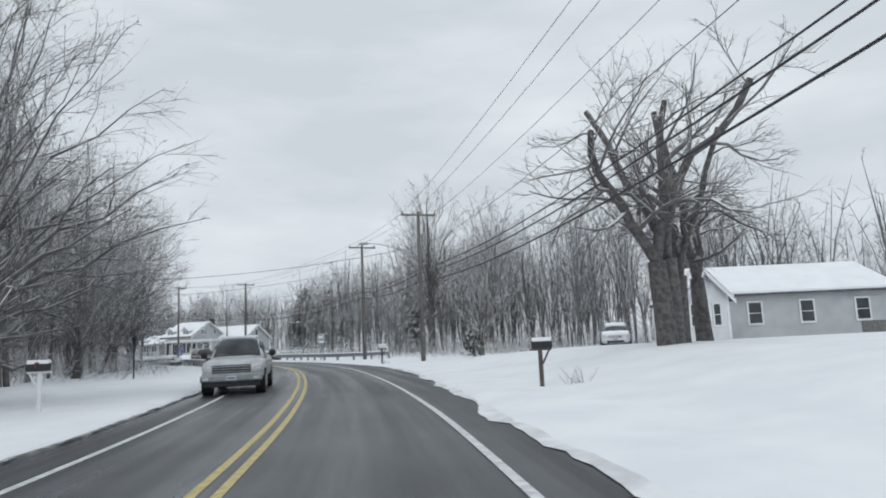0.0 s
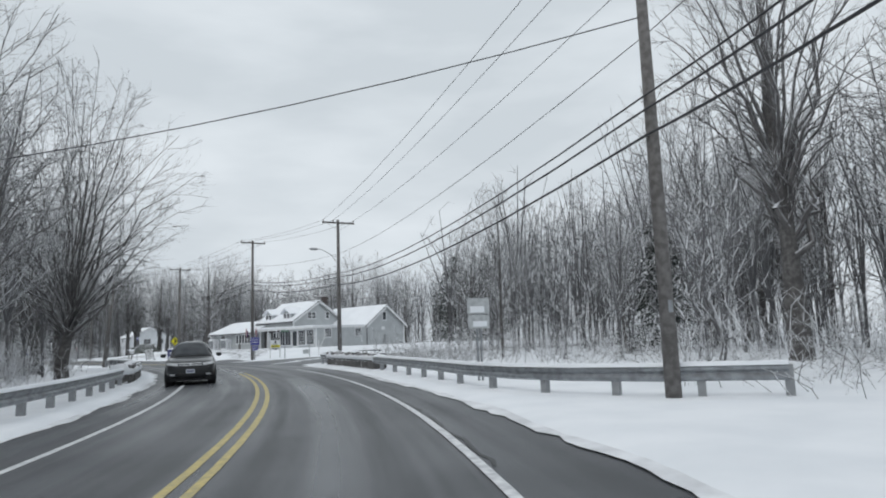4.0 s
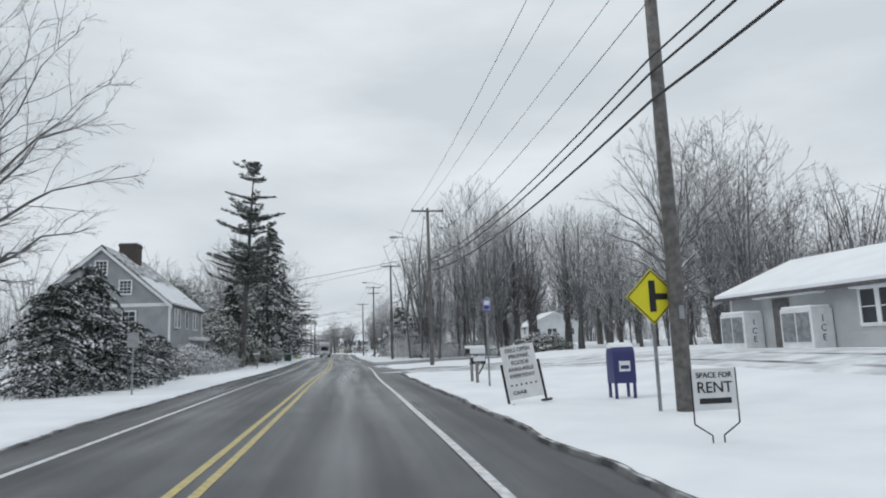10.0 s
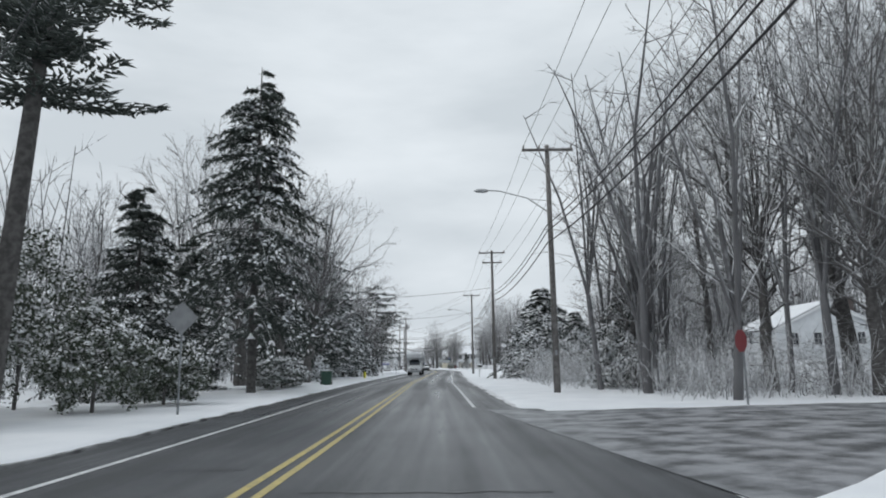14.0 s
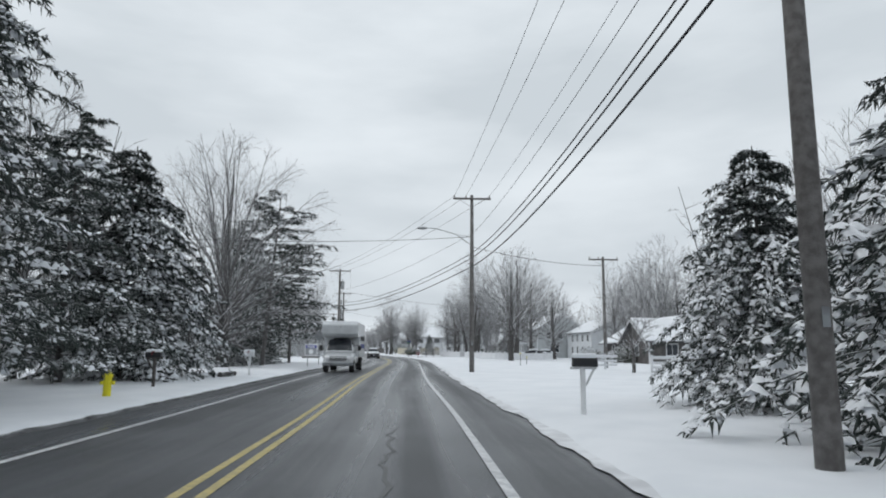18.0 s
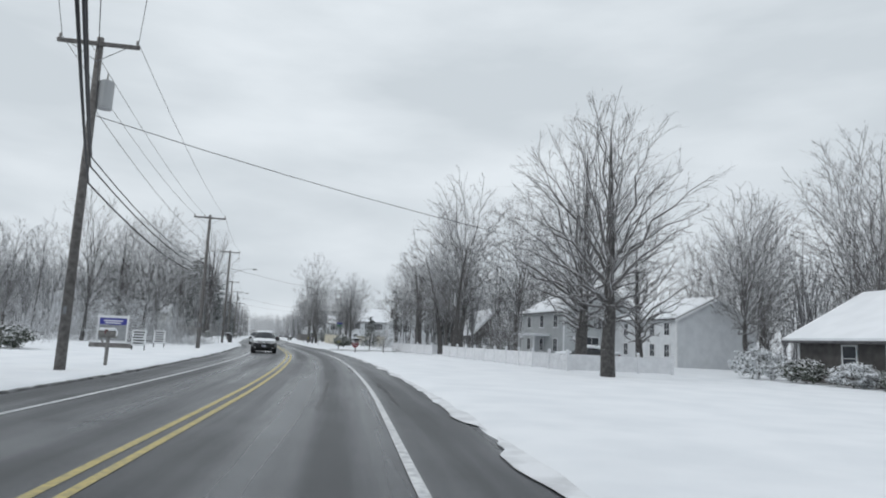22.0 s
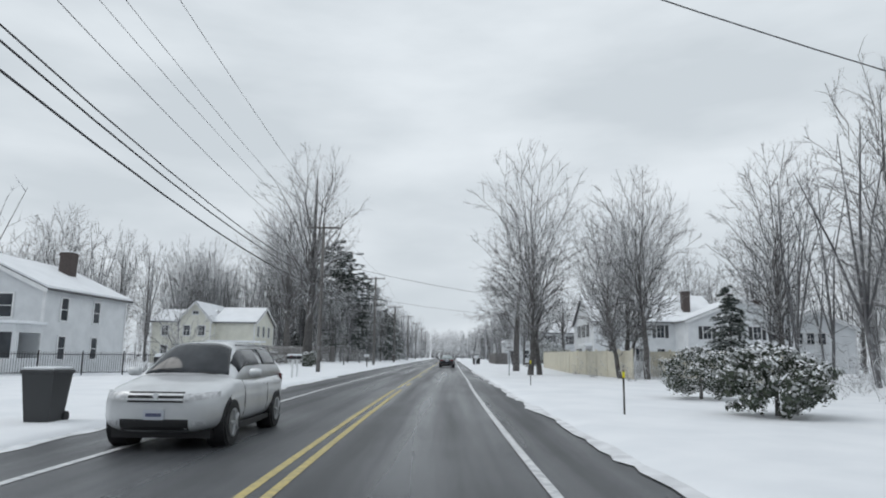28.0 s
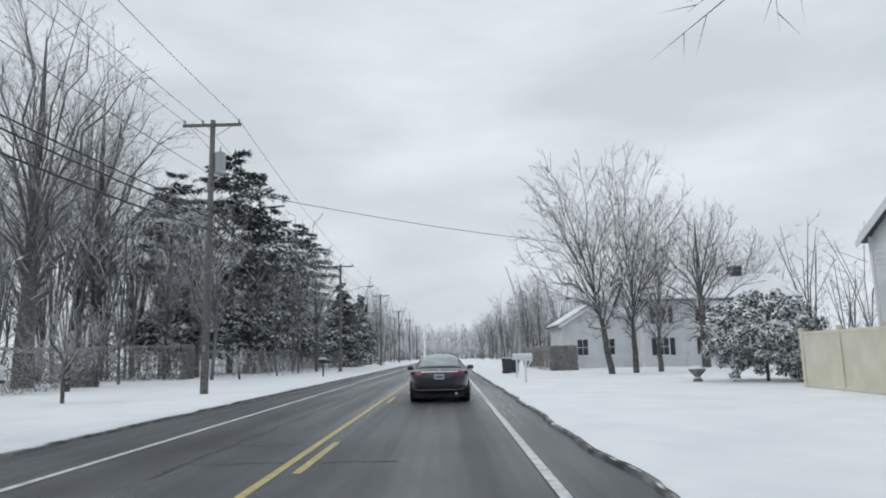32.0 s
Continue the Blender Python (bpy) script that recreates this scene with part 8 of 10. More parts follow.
def pickup(m):
    ob = thing("pickup_truck", "pale salt-stained pickup truck on the opposite lane", "truck", m, "vehicles")
    L, W = 5.9, 2.03
    F, w = L / 2, W / 2
    hull = Hull(L, W, [(0, 1.04), (0.05, 1.14), (0.28, 1.20), (0.32, 1.18), (0.62, 1.18), (0.66, 1.26), (1, 1.26)], 0.40, 9.0, 5.5, 0.05)
    part("body", hull.mesh(), CAR_DIRTY, ob, smooth=True)
    a, b, c, d = F - 1.65, F - 2.45, -F + 2.42, -F + 2.10
    top = Cabin(w * 0.93, a, b, c, d, 1.12, 1.93, 1.14, 0.2, 4.2, 0.10, 3.0)
    part("cabin", top.shell(), CAR_DIRTY, ob, smooth=True)
    part("windscreen", top.front_glass(), CAR_GLASS, ob, smooth=True)
    part("rear_window", top.rear_glass(), CAR_GLASS, ob, smooth=True)
    part("wiper", rods((tuple(top.point(a - 0.08, 118, 0.02)), tuple(top.point(a - 0.16, 66, 0.025)), 0.011), sides=4), BLACK_TRIM, ob)
    part("bed_snow", boxes((-w * 0.84, w * 0.84, -F + 0.14, -F + 2.05, 1.1, 1.28), bevel=0.06), SNOW, ob, "snow filling the bed")
    part("roof_snow", boxes((-w * 0.62, w * 0.62, c, b - 0.1, 1.86, 1.97), bevel=0.045), SNOW, ob, "thin snow on the cab roof", True)
    part("grille", hull.patch(-w * 0.6, w * 0.6, 0.72, 0.98, 1, 0.014, 0, 12, 4), BLACK_TRIM, ob)
    for z in (0.77, 0.85, 0.93):
        part("grille_bar", hull.patch(-w * 0.6, w * 0.6, z - 0.015, z + 0.015, 1, 0.026, 0, 12, 1), STEEL, ob)
    part("front_bumper", boxes((-w * 0.96, w * 0.96, F - 0.14, F + 0.12, 0.44, 0.66), bevel=0.05), STEEL, ob)
    part("rear_bumper", boxes((-w * 0.94, w * 0.94, -F - 0.10, -F + 0.14, 0.44, 0.62), bevel=0.04), STEEL, ob)
    part("lower_valance", boxes((-w * 0.88, w * 0.88, F - 0.2, F + 0.06, 0.28, 0.45), bevel=0.03), BLACK_TRIM, ob)
    pl = part("front_plate", boxes((-0.16, 0.16, F + 0.12, F + 0.135, 0.49, 0.63), bevel=0.004), PLATE, ob)
    part("plate_bar", boxes((-0.12, 0.12, F + 0.135, F + 0.14, 0.54, 0.58)), PLATE_INK, pl)
    part("underbody", boxes((-w * 0.8, w * 0.8, -F + 0.4, F - 0.4, 0.3, 0.5)), BLACK_TRIM, ob)
    for sg in (-1, 1):
        part("headlamp", hull.patch(sg * w * 0.62, sg * w * 0.955, 0.78, 0.99, 1, 0.014, 0.0, 8, 4), LAMP_WHITE, ob)
        part("fog_lamp", boxes((sg * w * 0.78 - 0.09, sg * w * 0.78 + 0.09, F + 0.09, F + 0.127, 0.5, 0.59), bevel=0.01), LAMP_WHITE, ob)
        mirror(ob, sg * (w + 0.17), a - 0.52, 1.2, BLACK_TRIM, 0.24, 0.22)
        part("tail_lamp", hull.patch(sg * w * 0.86, sg * w * 0.965, 0.86, 1.2, -1, 0.012, 0, 4, 5), LAMP_RED, ob)
        part("bed_rail", rods(((sg * w * 0.9, -F + 0.12, 1.265), (sg * w * 0.9, -F + 2.05, 1.265), 0.035), sides=8), BLACK_TRIM, ob)
        for y0, y1 in ((a - 0.42, b - 0.62), (b - 0.70, c + 0.02)):
            part("side_window", top.side(y0, y1, sg, 8), CAR_GLASS, ob, smooth=True)
        for y in (a - 0.1, b - 0.66, c - 0.2):
            part("door_seam", hull.seam(y, 0.55, 1.1, sg), BLACK_TRIM, ob)
            if y < a - 0.2:
                part("door_handle", boxes((sg * hull.flank(y, 1.0) - 0.016, sg * hull.flank(y, 1.0) + 0.016, y + 0.08, y + 0.28, 0.985, 1.02), bevel=0.006), BLACK_TRIM, ob)
        fittings(ob, hull, sg, F - 0.98, -F + 1.2, 0.41, 0.27)
    return ob


pickup(spot(25.6, -2.2, 180, 0.02))


def box_truck(m):
    ob = thing("box_truck", "white box truck with an overhanging cargo body on the opposite lane", "truck", m, "vehicles")
    bm = bmesh.new()
    prism(bm, [(y, z) for y, z in ((-4.6, 0.95), (0.33, 0.95), (0.33, 2.28), (1.5, 2.28), (1.75, 2.5), (1.75, 3.05), (1.6, 3.25), (-4.6, 3.25))], -1.18, 1.18, bevel=0.035)
    bmesh.ops.rotate(bm, verts=bm.verts[:], cent=(0, 0, 0), matrix=Matrix.Rotation(radians(90), 3, "Z"))
    bmesh.ops.scale(bm, verts=bm.verts[:], vec=(-1, 1, 1))
    bmesh.ops.recalc_face_normals(bm, faces=bm.faces)
    part("cargo_box", bm, CAR_WHITE, ob)
    part("roof_snow", boxes((-1.1, 1.1, -4.5, 1.5, 3.22, 3.31), bevel=0.03), SNOW, ob)
    hull = Hull(4.4, 2.0, [(0, 1.02), (0.04, 1.14), (0.18, 1.30), (0.3, 1.32), (1, 1.32)], 0.42, 8.0, 5.0, 0.04)
    front = part("cab_body", hull.mesh(26, 28), CAR_WHITE, ob, smooth=True)
    front.location = (0, 0.35, 0)
    top = Cabin(0.95, 1.78, 1.05, 0.2, -0.2, 1.25, 2.24, 1.3, 0.15, 5.0, 0.10, 3.0)
    part("cabin", top.shell(), CAR_WHITE, ob, smooth=True)
    part("windscreen", top.front_glass(), CAR_GLASS, ob, smooth=True)
    for j in (0, 1):
        part("wiper", rods((tuple(top.point(1.72, 112 - 40 * j, 0.02)), tuple(top.point(1.6, 76 - 30 * j, 0.025)), 0.011), sides=4), BLACK_TRIM, ob)
    part("grille", hull.patch(-0.55, 0.55, 0.72, 1.02, 1, 0.014, 0, 10, 4), BLACK_TRIM, front)
    for k in range(3):
        part("grille_bar", hull.patch(-0.54, 0.54, 0.76 + 0.09 * k, 0.79 + 0.09 * k, 1, 0.024, 0, 10, 1), CHROME, front)
    part("front_bumper", boxes((-0.98, 0.98, 2.4, 2.66, 0.42, 0.64), bevel=0.05), STEEL, ob)
    for x in (-0.75, -0.3, 0.0, 0.3, 0.75):
        part("marker_lamp", rods(((x, 1.73, 2.95), (x, 1.78, 2.95), 0.05), sides=10), LAMP_WHITE, ob, "round amber marker lamp")
    for sg in (-1, 1):
        part("box_rail", boxes((sg * 1.185 - 0.015, sg * 1.185 + 0.015, -4.6, 0.33, 0.95, 1.08), bevel=0.004), STEEL, ob)
        part("headlamp", hull.patch(sg * 0.62, sg * 0.93, 0.76, 0.99, 1, 0.014, 0, 7, 4), LAMP_WHITE, front)
        part("mirror_arm", rods(((sg * 0.94, 1.35, 1.4), (sg * 1.25, 1.3, 1.45), 0.014), ((sg * 0.94, 1.25, 1.75), (sg * 1.25, 1.3, 1.72), 0.014), sides=6), BLACK_TRIM, ob)
        mirror(ob, sg * 1.27, 1.3, 1.38, BLACK_TRIM, 0.36, 0.2)
        part("side_window", top.side(1.35, 0.4, sg, 9, 44), CAR_GLASS, ob, smooth=True)
        part("door_seam", hull.seam(0.0, 0.55, 1.2, sg), BLACK_TRIM, front)
        wheel(ob, sg * 0.88, 1.75, 0.38, 0.24)
        wheel(ob, sg * 0.9, -2.9, 0.4, 0.4)
        part("wheel_arch", rods(((sg * 0.7, 1.75, 0.42), (sg * 0.985, 1.75, 0.42), 0.47), sides=24), BLACK_TRIM, ob)
        part("mud_flap", boxes((sg * 0.9 - 0.2, sg * 0.9 + 0.2, -3.42, -3.4, 0.2, 0.9)), BLACK_TRIM, ob)
        part("side_band", boxes((sg * 1.184 - 0.004, sg * 1.184 + 0.004, -4.3, -0.9, 1.55, 1.85)), BLUE, ob, "blue lettering band")
        for k in range(8):
            part("side_letter", boxes((sg * 1.184 - 0.004, sg * 1.184 + 0.004, -4.1 + k * 0.42, -3.8 + k * 0.42, 2.05, 2.4)), BLACK_TRIM, ob, "dark unreadable letter")
        part("side_logo", boxes((sg * 1.184 - 0.004, sg * 1.184 + 0.004, -3.0, -2.3, 2.5, 2.95), bevel=0.001), STEEL, ob, "pale blue company mark")
    part("chassis", boxes((-0.5, 0.5, -4.4, 2.2, 0.5, 0.95)), BLACK_TRIM, ob)
    return ob


box_truck(spot(269.3, -2.2, 180, 0.02))


# ---- roadside furniture ----
MAILBOX_BLACK = material("black_mailbox", (0.03, 0.031, 0.034), 0.5, 0.3)
MAILBOX_WHITE = material("white_mailbox", (0.72, 0.73, 0.75), 0.5)
SIGN_BLUE = material("blue_sign_face", (0.045, 0.05, 0.27), 0.5, second=(0.055, 0.06, 0.31), scale=3)
SIGN_YELLOW = material("yellow_sign_face", (0.80, 0.72, 0.02), 0.5, second=(0.75, 0.67, 0.03), scale=3)
SIGN_WHITE = material("white_sign_face", (0.76, 0.77, 0.78), 0.5, second=(0.70, 0.71, 0.72), scale=4)
SIGN_BACK = material("bare_sign_back", (0.34, 0.35, 0.36), 0.5, 0.4, second=(0.28, 0.29, 0.30), scale=4)
BOARD_PALE = material("pale_weathered_board", (0.52, 0.54, 0.55), 0.6, second=(0.38, 0.40, 0.41), scale=7)
SIGN_RED = material("red_sign_face", (0.17, 0.022, 0.028), 0.5)
SIGN_GREEN = material("green_sign_face", (0.03, 0.16, 0.08), 0.5)
BIN_GREEN = material("dark_green_bin", (0.03, 0.075, 0.055), 0.6)
BIN_GREY = material("dark_grey_bin", (0.045, 0.047, 0.05), 0.6)
POST_BLUE = material("dark_blue_letterbox", (0.03, 0.035, 0.14), 0.45)
PARAPET_STONE = material("dark_parapet_stone", (0.085, 0.083, 0.082), 0.9, second=(0.14, 0.135, 0.13), scale=4, bump=0.9, bump_scale=12, snow=0.95, snow_low=0.2, snow_high=0.6)
STONE = material("fieldstone", (0.22, 0.21, 0.20), 0.9, second=(0.13, 0.125, 0.12), scale=4, bump=0.8, bump_scale=12, snow=0.95, snow_low=0.4, snow_high=0.75)
WOOD_DARK = material("dark_wood_post", (0.07, 0.062, 0.057), 0.85, second=(0.11, 0.10, 0.095), scale=9, bump=0.4)
WOOD_GREY = material("grey_wood_post", (0.26, 0.25, 0.24), 0.85, second=(0.19, 0.185, 0.18), scale=9, bump=0.4)


def mailbox(s, d, face=90, box_mat=None, post_mat=None, label="black mailbox on a wooden post with snow on top", h=1.05, twin=False, paper=False):
    ob = thing("mailbox", label, "mailbox", spot(s, d, face), "mailboxes")
    box_mat, post_mat = box_mat or MAILBOX_BLACK, post_mat or WOOD_DARK
    part("post", boxes((-0.05, 0.05, -0.05, 0.05, -0.2, h), bevel=0.008), post_mat, ob)
    part("arm", boxes((-0.04, 0.04, -0.32, 0.28, h - 0.06, h), bevel=0.006), post_mat, ob)
    bmx = rods(((0, -0.06, h - 0.42), (0, -0.26, h - 0.05), 0.028), sides=6)
    part("brace", bmx, post_mat, ob)
    outl = [(-0.095, h), (0.095, h), (0.095, h + 0.13)] + [(0.095 * math.cos(a), h + 0.13 + 0.095 * math.sin(a)) for a in (0.5, 1.05, 1.57, 2.1, 2.64)] + [(-0.095, h + 0.13)]
    bm = bmesh.new()
    prism(bm, outl, -0.30, 0.22)
    bx = part("box", bm, box_mat, ob)
    b2 = bmesh.new()
    prism(b2, [(x * 1.05, h + (z - h) * 1.02) for x, z in outl], -0.32, -0.30)
    part("lid", b2, box_mat, bx)
    part("flag", boxes((0.1, 0.11, -0.1, -0.07, h + 0.08, h + 0.22), (0.1, 0.11, -0.1, 0.0, h + 0.19, h + 0.23)), SIGN_RED, bx)
    b3 = bmesh.new()
    prism(b3, [(-0.10, h + 0.19), (0.10, h + 0.19), (0.085, h + 0.27), (0.0, h + 0.30), (-0.085, h + 0.27)], -0.31, 0.23, bevel=0.012)
    part("snow_cap", b3, SNOW, bx)
    if paper:
        part("paper_tube", boxes((-0.08, 0.08, -0.3, 0.12, h - 0.28, h - 0.1), bevel=0.01), box_mat, ob)
    return ob


def sign_post(name, s, d, h, label, turn=0.0, mat=None, r=0.03):
    ob = thing(name, label, "sign", spot(s, d, turn), "roadside signs")
    part("post", boxes((-r, r, -r * 0.6, r * 0.6, -0.3, h)), mat or STEEL, ob)
    return ob


def plate(ob, name, mat, x0, x1, z0, z1, y=-0.035, edge=None, label=""):
    p = part(name, boxes((x0, x1, y - 0.006, y + 0.006, z0, z1), bevel=0.003), mat, ob, label)
    if edge:
        part("border", boxes((x0 + 0.02, x1 - 0.02, y - 0.009, y - 0.004, z0 + 0.02, z0 + 0.035), (x0 + 0.02, x1 - 0.02, y - 0.009, y - 0.004, z1 - 0.035, z1 - 0.02), (x0 + 0.02, x0 + 0.035, y - 0.009, y - 0.004, z0 + 0.02, z1 - 0.02), (x1 - 0.035, x1 - 0.02, y - 0.009, y - 0.004, z0 + 0.02, z1 - 0.02)), edge, p)
    return p


def diamond(ob, mat, cz, a=0.54, y=-0.04):
    bm = bmesh.new()
    prism(bm, [(-a, cz), (0, cz - a), (a, cz), (0, cz + a)], y - 0.006, y + 0.006)
    return part("diamond_plate", bm, mat, ob)


# warning sign at the junction
o = sign_post("warning_sign", 129.4, 7.5, 2.5, "yellow diamond warning sign with a side-road symbol")
p = diamond(o, SIGN_YELLOW, 2.15)
b_ = bmesh.new()
for q in ((-0.54, 0, 0, -0.54), (0, -0.54, 0.54, 0), (0.54, 0, 0, 0.54), (0, 0.54, -0.54, 0)):
    rod(b_, (q[0] * 0.93, -0.048, 2.15 + q[1] * 0.93), (q[2] * 0.93, -0.048, 2.15 + q[3] * 0.93), 0.012, sides=4)
part("border", b_, SIGN_BLACK, p)
part("symbol", boxes((-0.07, 0.06, -0.052, -0.046, 1.86, 2.46), (0.06, 0.3, -0.052, -0.046, 2.09, 2.21)), SIGN_BLACK, p, "black side-road symbol")
# scenic road sign
o = sign_post("scenic_road_sign", 109.5, 8.15, 2.1, "dark blue scenic road sign with white letters on a steel post", 6)
p = plate(o, "sign_plate", SIGN_BLUE, -0.48, 0.48, 1.32, 2.08, edge=SIGN_WHITE)
words("SCENIC\nROAD", 0.23, SIGN_WHITE, p, 0, -0.045, 1.72)
p = plate(o, "lower_plate", SIGN_BLUE, -0.3, 0.3, 0.83, 1.26, edge=SIGN_WHITE)
words("NEXT\n2.3 MI", 0.15, SIGN_WHITE, p, 0, -0.045, 1.05)
# for lease board
o = thing("for_lease_sign", "white for-lease board with a yellow band on two white posts", "sign", spot(109.3, 10.1, 4), "roadside signs")
for x in (-0.52, 0.52):
    part("post", boxes((x - 0.045, x + 0.045, -0.045, 0.045, -0.2, 2.0), bevel=0.006), SIGN_WHITE, o)
p = plate(o, "board", SIGN_WHITE, -0.48, 0.48, 0.75, 1.95, y=-0.06)
part("dark_band", boxes((-0.48, 0.48, -0.072, -0.067, 1.72, 1.95)), SIGN_BLACK, p)
words("FOR LEASE", 0.16, SIGN_WHITE, p, 0, -0.078, 1.835)
part("yellow_band", boxes((-0.48, 0.48, -0.072, -0.067, 1.02, 1.24)), SIGN_YELLOW, p)
part("number_bar", boxes((-0.38, 0.38, -0.077, -0.072, 1.09, 1.17)), SIGN_BLACK, p)
part("name_bar", boxes((-0.36, 0.36, -0.072, -0.067, 0.9, 0.96), (-0.2, 0.2, -0.072, -0.067, 0.81, 0.86)), SIGN_BLACK, p)
part("company_mark", rods(((0, -0.066, 1.52), (0, -0.074, 1.52), 0.11), sides=20), SIGN_BLACK, p)
part("mark_bar", boxes((-0.22, 0.22, -0.072, -0.067, 1.3, 1.36)), SIGN_BLACK, p)
# further posts at the junction
o = sign_post("street_sign", 106.8, 9.9, 2.7, "green street-name sign on a thin steel post", 0)
plate(o, "name_blade", SIGN_GREEN, -0.36, 0.36, 2.45, 2.65)
part("name_bar", boxes((-0.28, 0.28, -0.046, -0.04, 2.52, 2.59)), SIGN_WHITE, o)
o = sign_post("sign_from_behind", 107.0, 12.5, 1.95, "unpainted back of a sign on a steel post", 0)
plate(o, "sign_plate", SIGN_BACK, -0.27, 0.27, 1.4, 1.94)
plate(o, "low_panel", BOARD_PALE, -0.7, -0.1, 0.3, 0.7)
o = thing("braced_white_post", "white post with a diagonal white brace in the snow", "post", spot(107.4, 13.7))
part("post", rods(((0, 0, -0.2), (0, 0, 1.55), 0.045), sides=8), SIGN_WHITE, o)
part("brace", rods(((0, 0, 0.6), (1.1, 0.4, 2.2), 0.035), sides=8), SIGN_WHITE, o)
# rent sign
o = thing("rent_sign", "small white wire-framed rent sign stuck in the snow", "sign", spot(125.6, 6.4, 0), "roadside signs")
part("wire_frame", rods(((-0.31, 0, 0.25), (-0.31, 0, 0.95), 0.01), ((0.31, 0, 0.25), (0.31, 0, 0.95), 0.01), ((-0.31, 0, 0.25), (-0.08, 0, 0.1), 0.01), ((0.31, 0, 0.25), (0.08, 0, 0.1), 0.01), ((-0.08, 0, 0.1), (-0.08, 0, -0.1), 0.01), ((0.08, 0, 0.1), (0.08, 0, -0.1), 0.01), sides=5), IRON, o)
p = plate(o, "panel", SIGN_WHITE, -0.3, 0.3, 0.42, 0.95, y=0.0)
words("SPACE FOR", 0.10, SIGN_BLACK, p, 0, -0.012, 0.86)
words("RENT", 0.20, SIGN_BLACK, p, 0, -0.012, 0.70)
part("number_bar", boxes((-0.22, 0.22, -0.011, -0.006, 0.5, 0.57)), SIGN_BLACK, p)
# collection letterbox
o = thing("collection_letterbox", "dark blue street letterbox on four legs with a snowy top", "letterbox", spot(132.5, 8.1, -4))
bm = bmesh.new()
prism(bm, [(-0.26, 0.35), (0.26, 0.35), (0.26, 0.98)] + [(0.26 * math.cos(a), 0.98 + 0.26 * math.sin(a)) for a in (0.4, 0.8, 1.2, 1.57, 1.94, 2.34, 2.74)] + [(-0.26, 0.98)], -0.26, 0.26)
bm.transform(Matrix.Rotation(math.pi / 2, 4, "Z"))
part("body", bm, POST_BLUE, o)
for x in (-0.22, 0.22):
    for y in (-0.22, 0.22):
        part("leg", boxes((x - 0.03, x + 0.03, y - 0.03, y + 0.03, -0.15, 0.36)), POST_BLUE, o)
part("label", boxes((-0.13, 0.13, -0.275, -0.262, 0.62, 0.86)), SIGN_WHITE, o)
part("mark", boxes((-0.1, 0.1, -0.28, -0.274, 0.68, 0.76)), POST_BLUE, o)
bm = bmesh.new()
prism(bm, [(0.24 * math.cos(a), 1.0 + 0.29 * math.sin(a)) for a in (0.7, 1.1, 1.57, 2.04, 2.44)] + [(-0.15, 1.16), (0.15, 1.16)], -0.27, 0.27)
bm.transform(Matrix.Rotation(math.pi / 2, 4, "Z"))
part("snow_cap", bm, SNOW, o)
# tilted deli board
o = thing("deli_sandwich_board", "white changeable-letter deli board tilted in a dark metal frame", "sign", spot(132.5, 5.8, 6) @ pose(0, 0, 0, -8, -7, 0), "roadside signs")
p = plate(o, "board", SIGN_WHITE, -0.42, 0.42, 0.12, 1.35, y=0.0)
for k, wd in enumerate(("DELI OPEN", "PREPARE", "FOODS", "AVAILABLE", "EVERYDAY")):
    words(wd, 0.13, SIGN_BLACK, p, 0, -0.012, 1.24 - 0.15 * k)
words("GRAB", 0.13, SIGN_BLACK, p, -0.15, -0.012, 0.26)
for k in range(6):
    part("star", boxes((-0.33 + k * 0.12, -0.29 + k * 0.12, -0.011, -0.006, 0.42, 0.46)), SIGN_BLACK, p)
for x in (-0.46, 0.46):
    part("frame_leg", rods(((x, 0, 0.95), (x, 0, -0.02), 0.03), ((x, -0.3, 0.0), (x, 0.3, 0.0), 0.03), sides=6), IRON, o)
# bus stop sign
o = sign_post("bus_stop_sign", 139.2, 6.35, 3.0, "small blue and white bus stop sign on a tall steel post")
p = plate(o, "sign_plate", SIGN_BLUE, -0.14, 0.14, 2.5, 2.92, edge=SIGN_WHITE)
part("symbol", boxes((-0.09, 0.09, -0.046, -0.04, 2.68, 2.84), bevel=0.001), SIGN_WHITE, p, "white bus symbol")
# left-hand signs
o = thing("for_sale_sign", "blue real-estate sign hanging from a white post", "sign", spot(133.6, -7.0), "roadside signs")
part("post", boxes((-0.55, -0.45, -0.05, 0.05, -0.2, 1.75), bevel=0.006), SIGN_WHITE, o)
part("arm", boxes((-0.75, 0.5, -0.045, 0.045, 1.45, 1.55), bevel=0.006), SIGN_WHITE, o)
part("panel", boxes((-0.38, 0.42, -0.012, 0.012, 0.72, 1.38)), SIGN_BLUE, o)
part("text_bar", boxes((-0.25, 0.3, -0.018, -0.012, 1.08, 1.16), (-0.2, 0.24, -0.018, -0.012, 0.9, 0.96)), SIGN_WHITE, o)
o = sign_post("sign_from_behind", 143.0, -6.0, 2.3, "small bare-backed sign on a thin post beside conifers")
plate(o, "sign_plate", SIGN_BACK, -0.2, 0.2, 1.7, 2.25)
o = sign_post("diamond_sign_from_behind", 189.2, -5.6, 3.1, "bare grey back of a diamond warning sign")
diamond(o, SIGN_BACK, 2.85, 0.5)
o = sign_post("diamond_sign_from_behind", 286.5, -6.2, 2.9, "bare grey back of a diamond warning sign")
diamond(o, SIGN_BACK, 2.6, 0.52)
o = sign_post("sign_from_behind", 278.0, -5.9, 1.9, "thin bare post beside the road")
o = sign_post("sign_from_behind", 362.6, -6.9, 3.1, "bare back of a rectangular sign on a post")
plate(o, "sign_plate", SIGN_BACK, -0.22, 0.22, 2.45, 3.0)
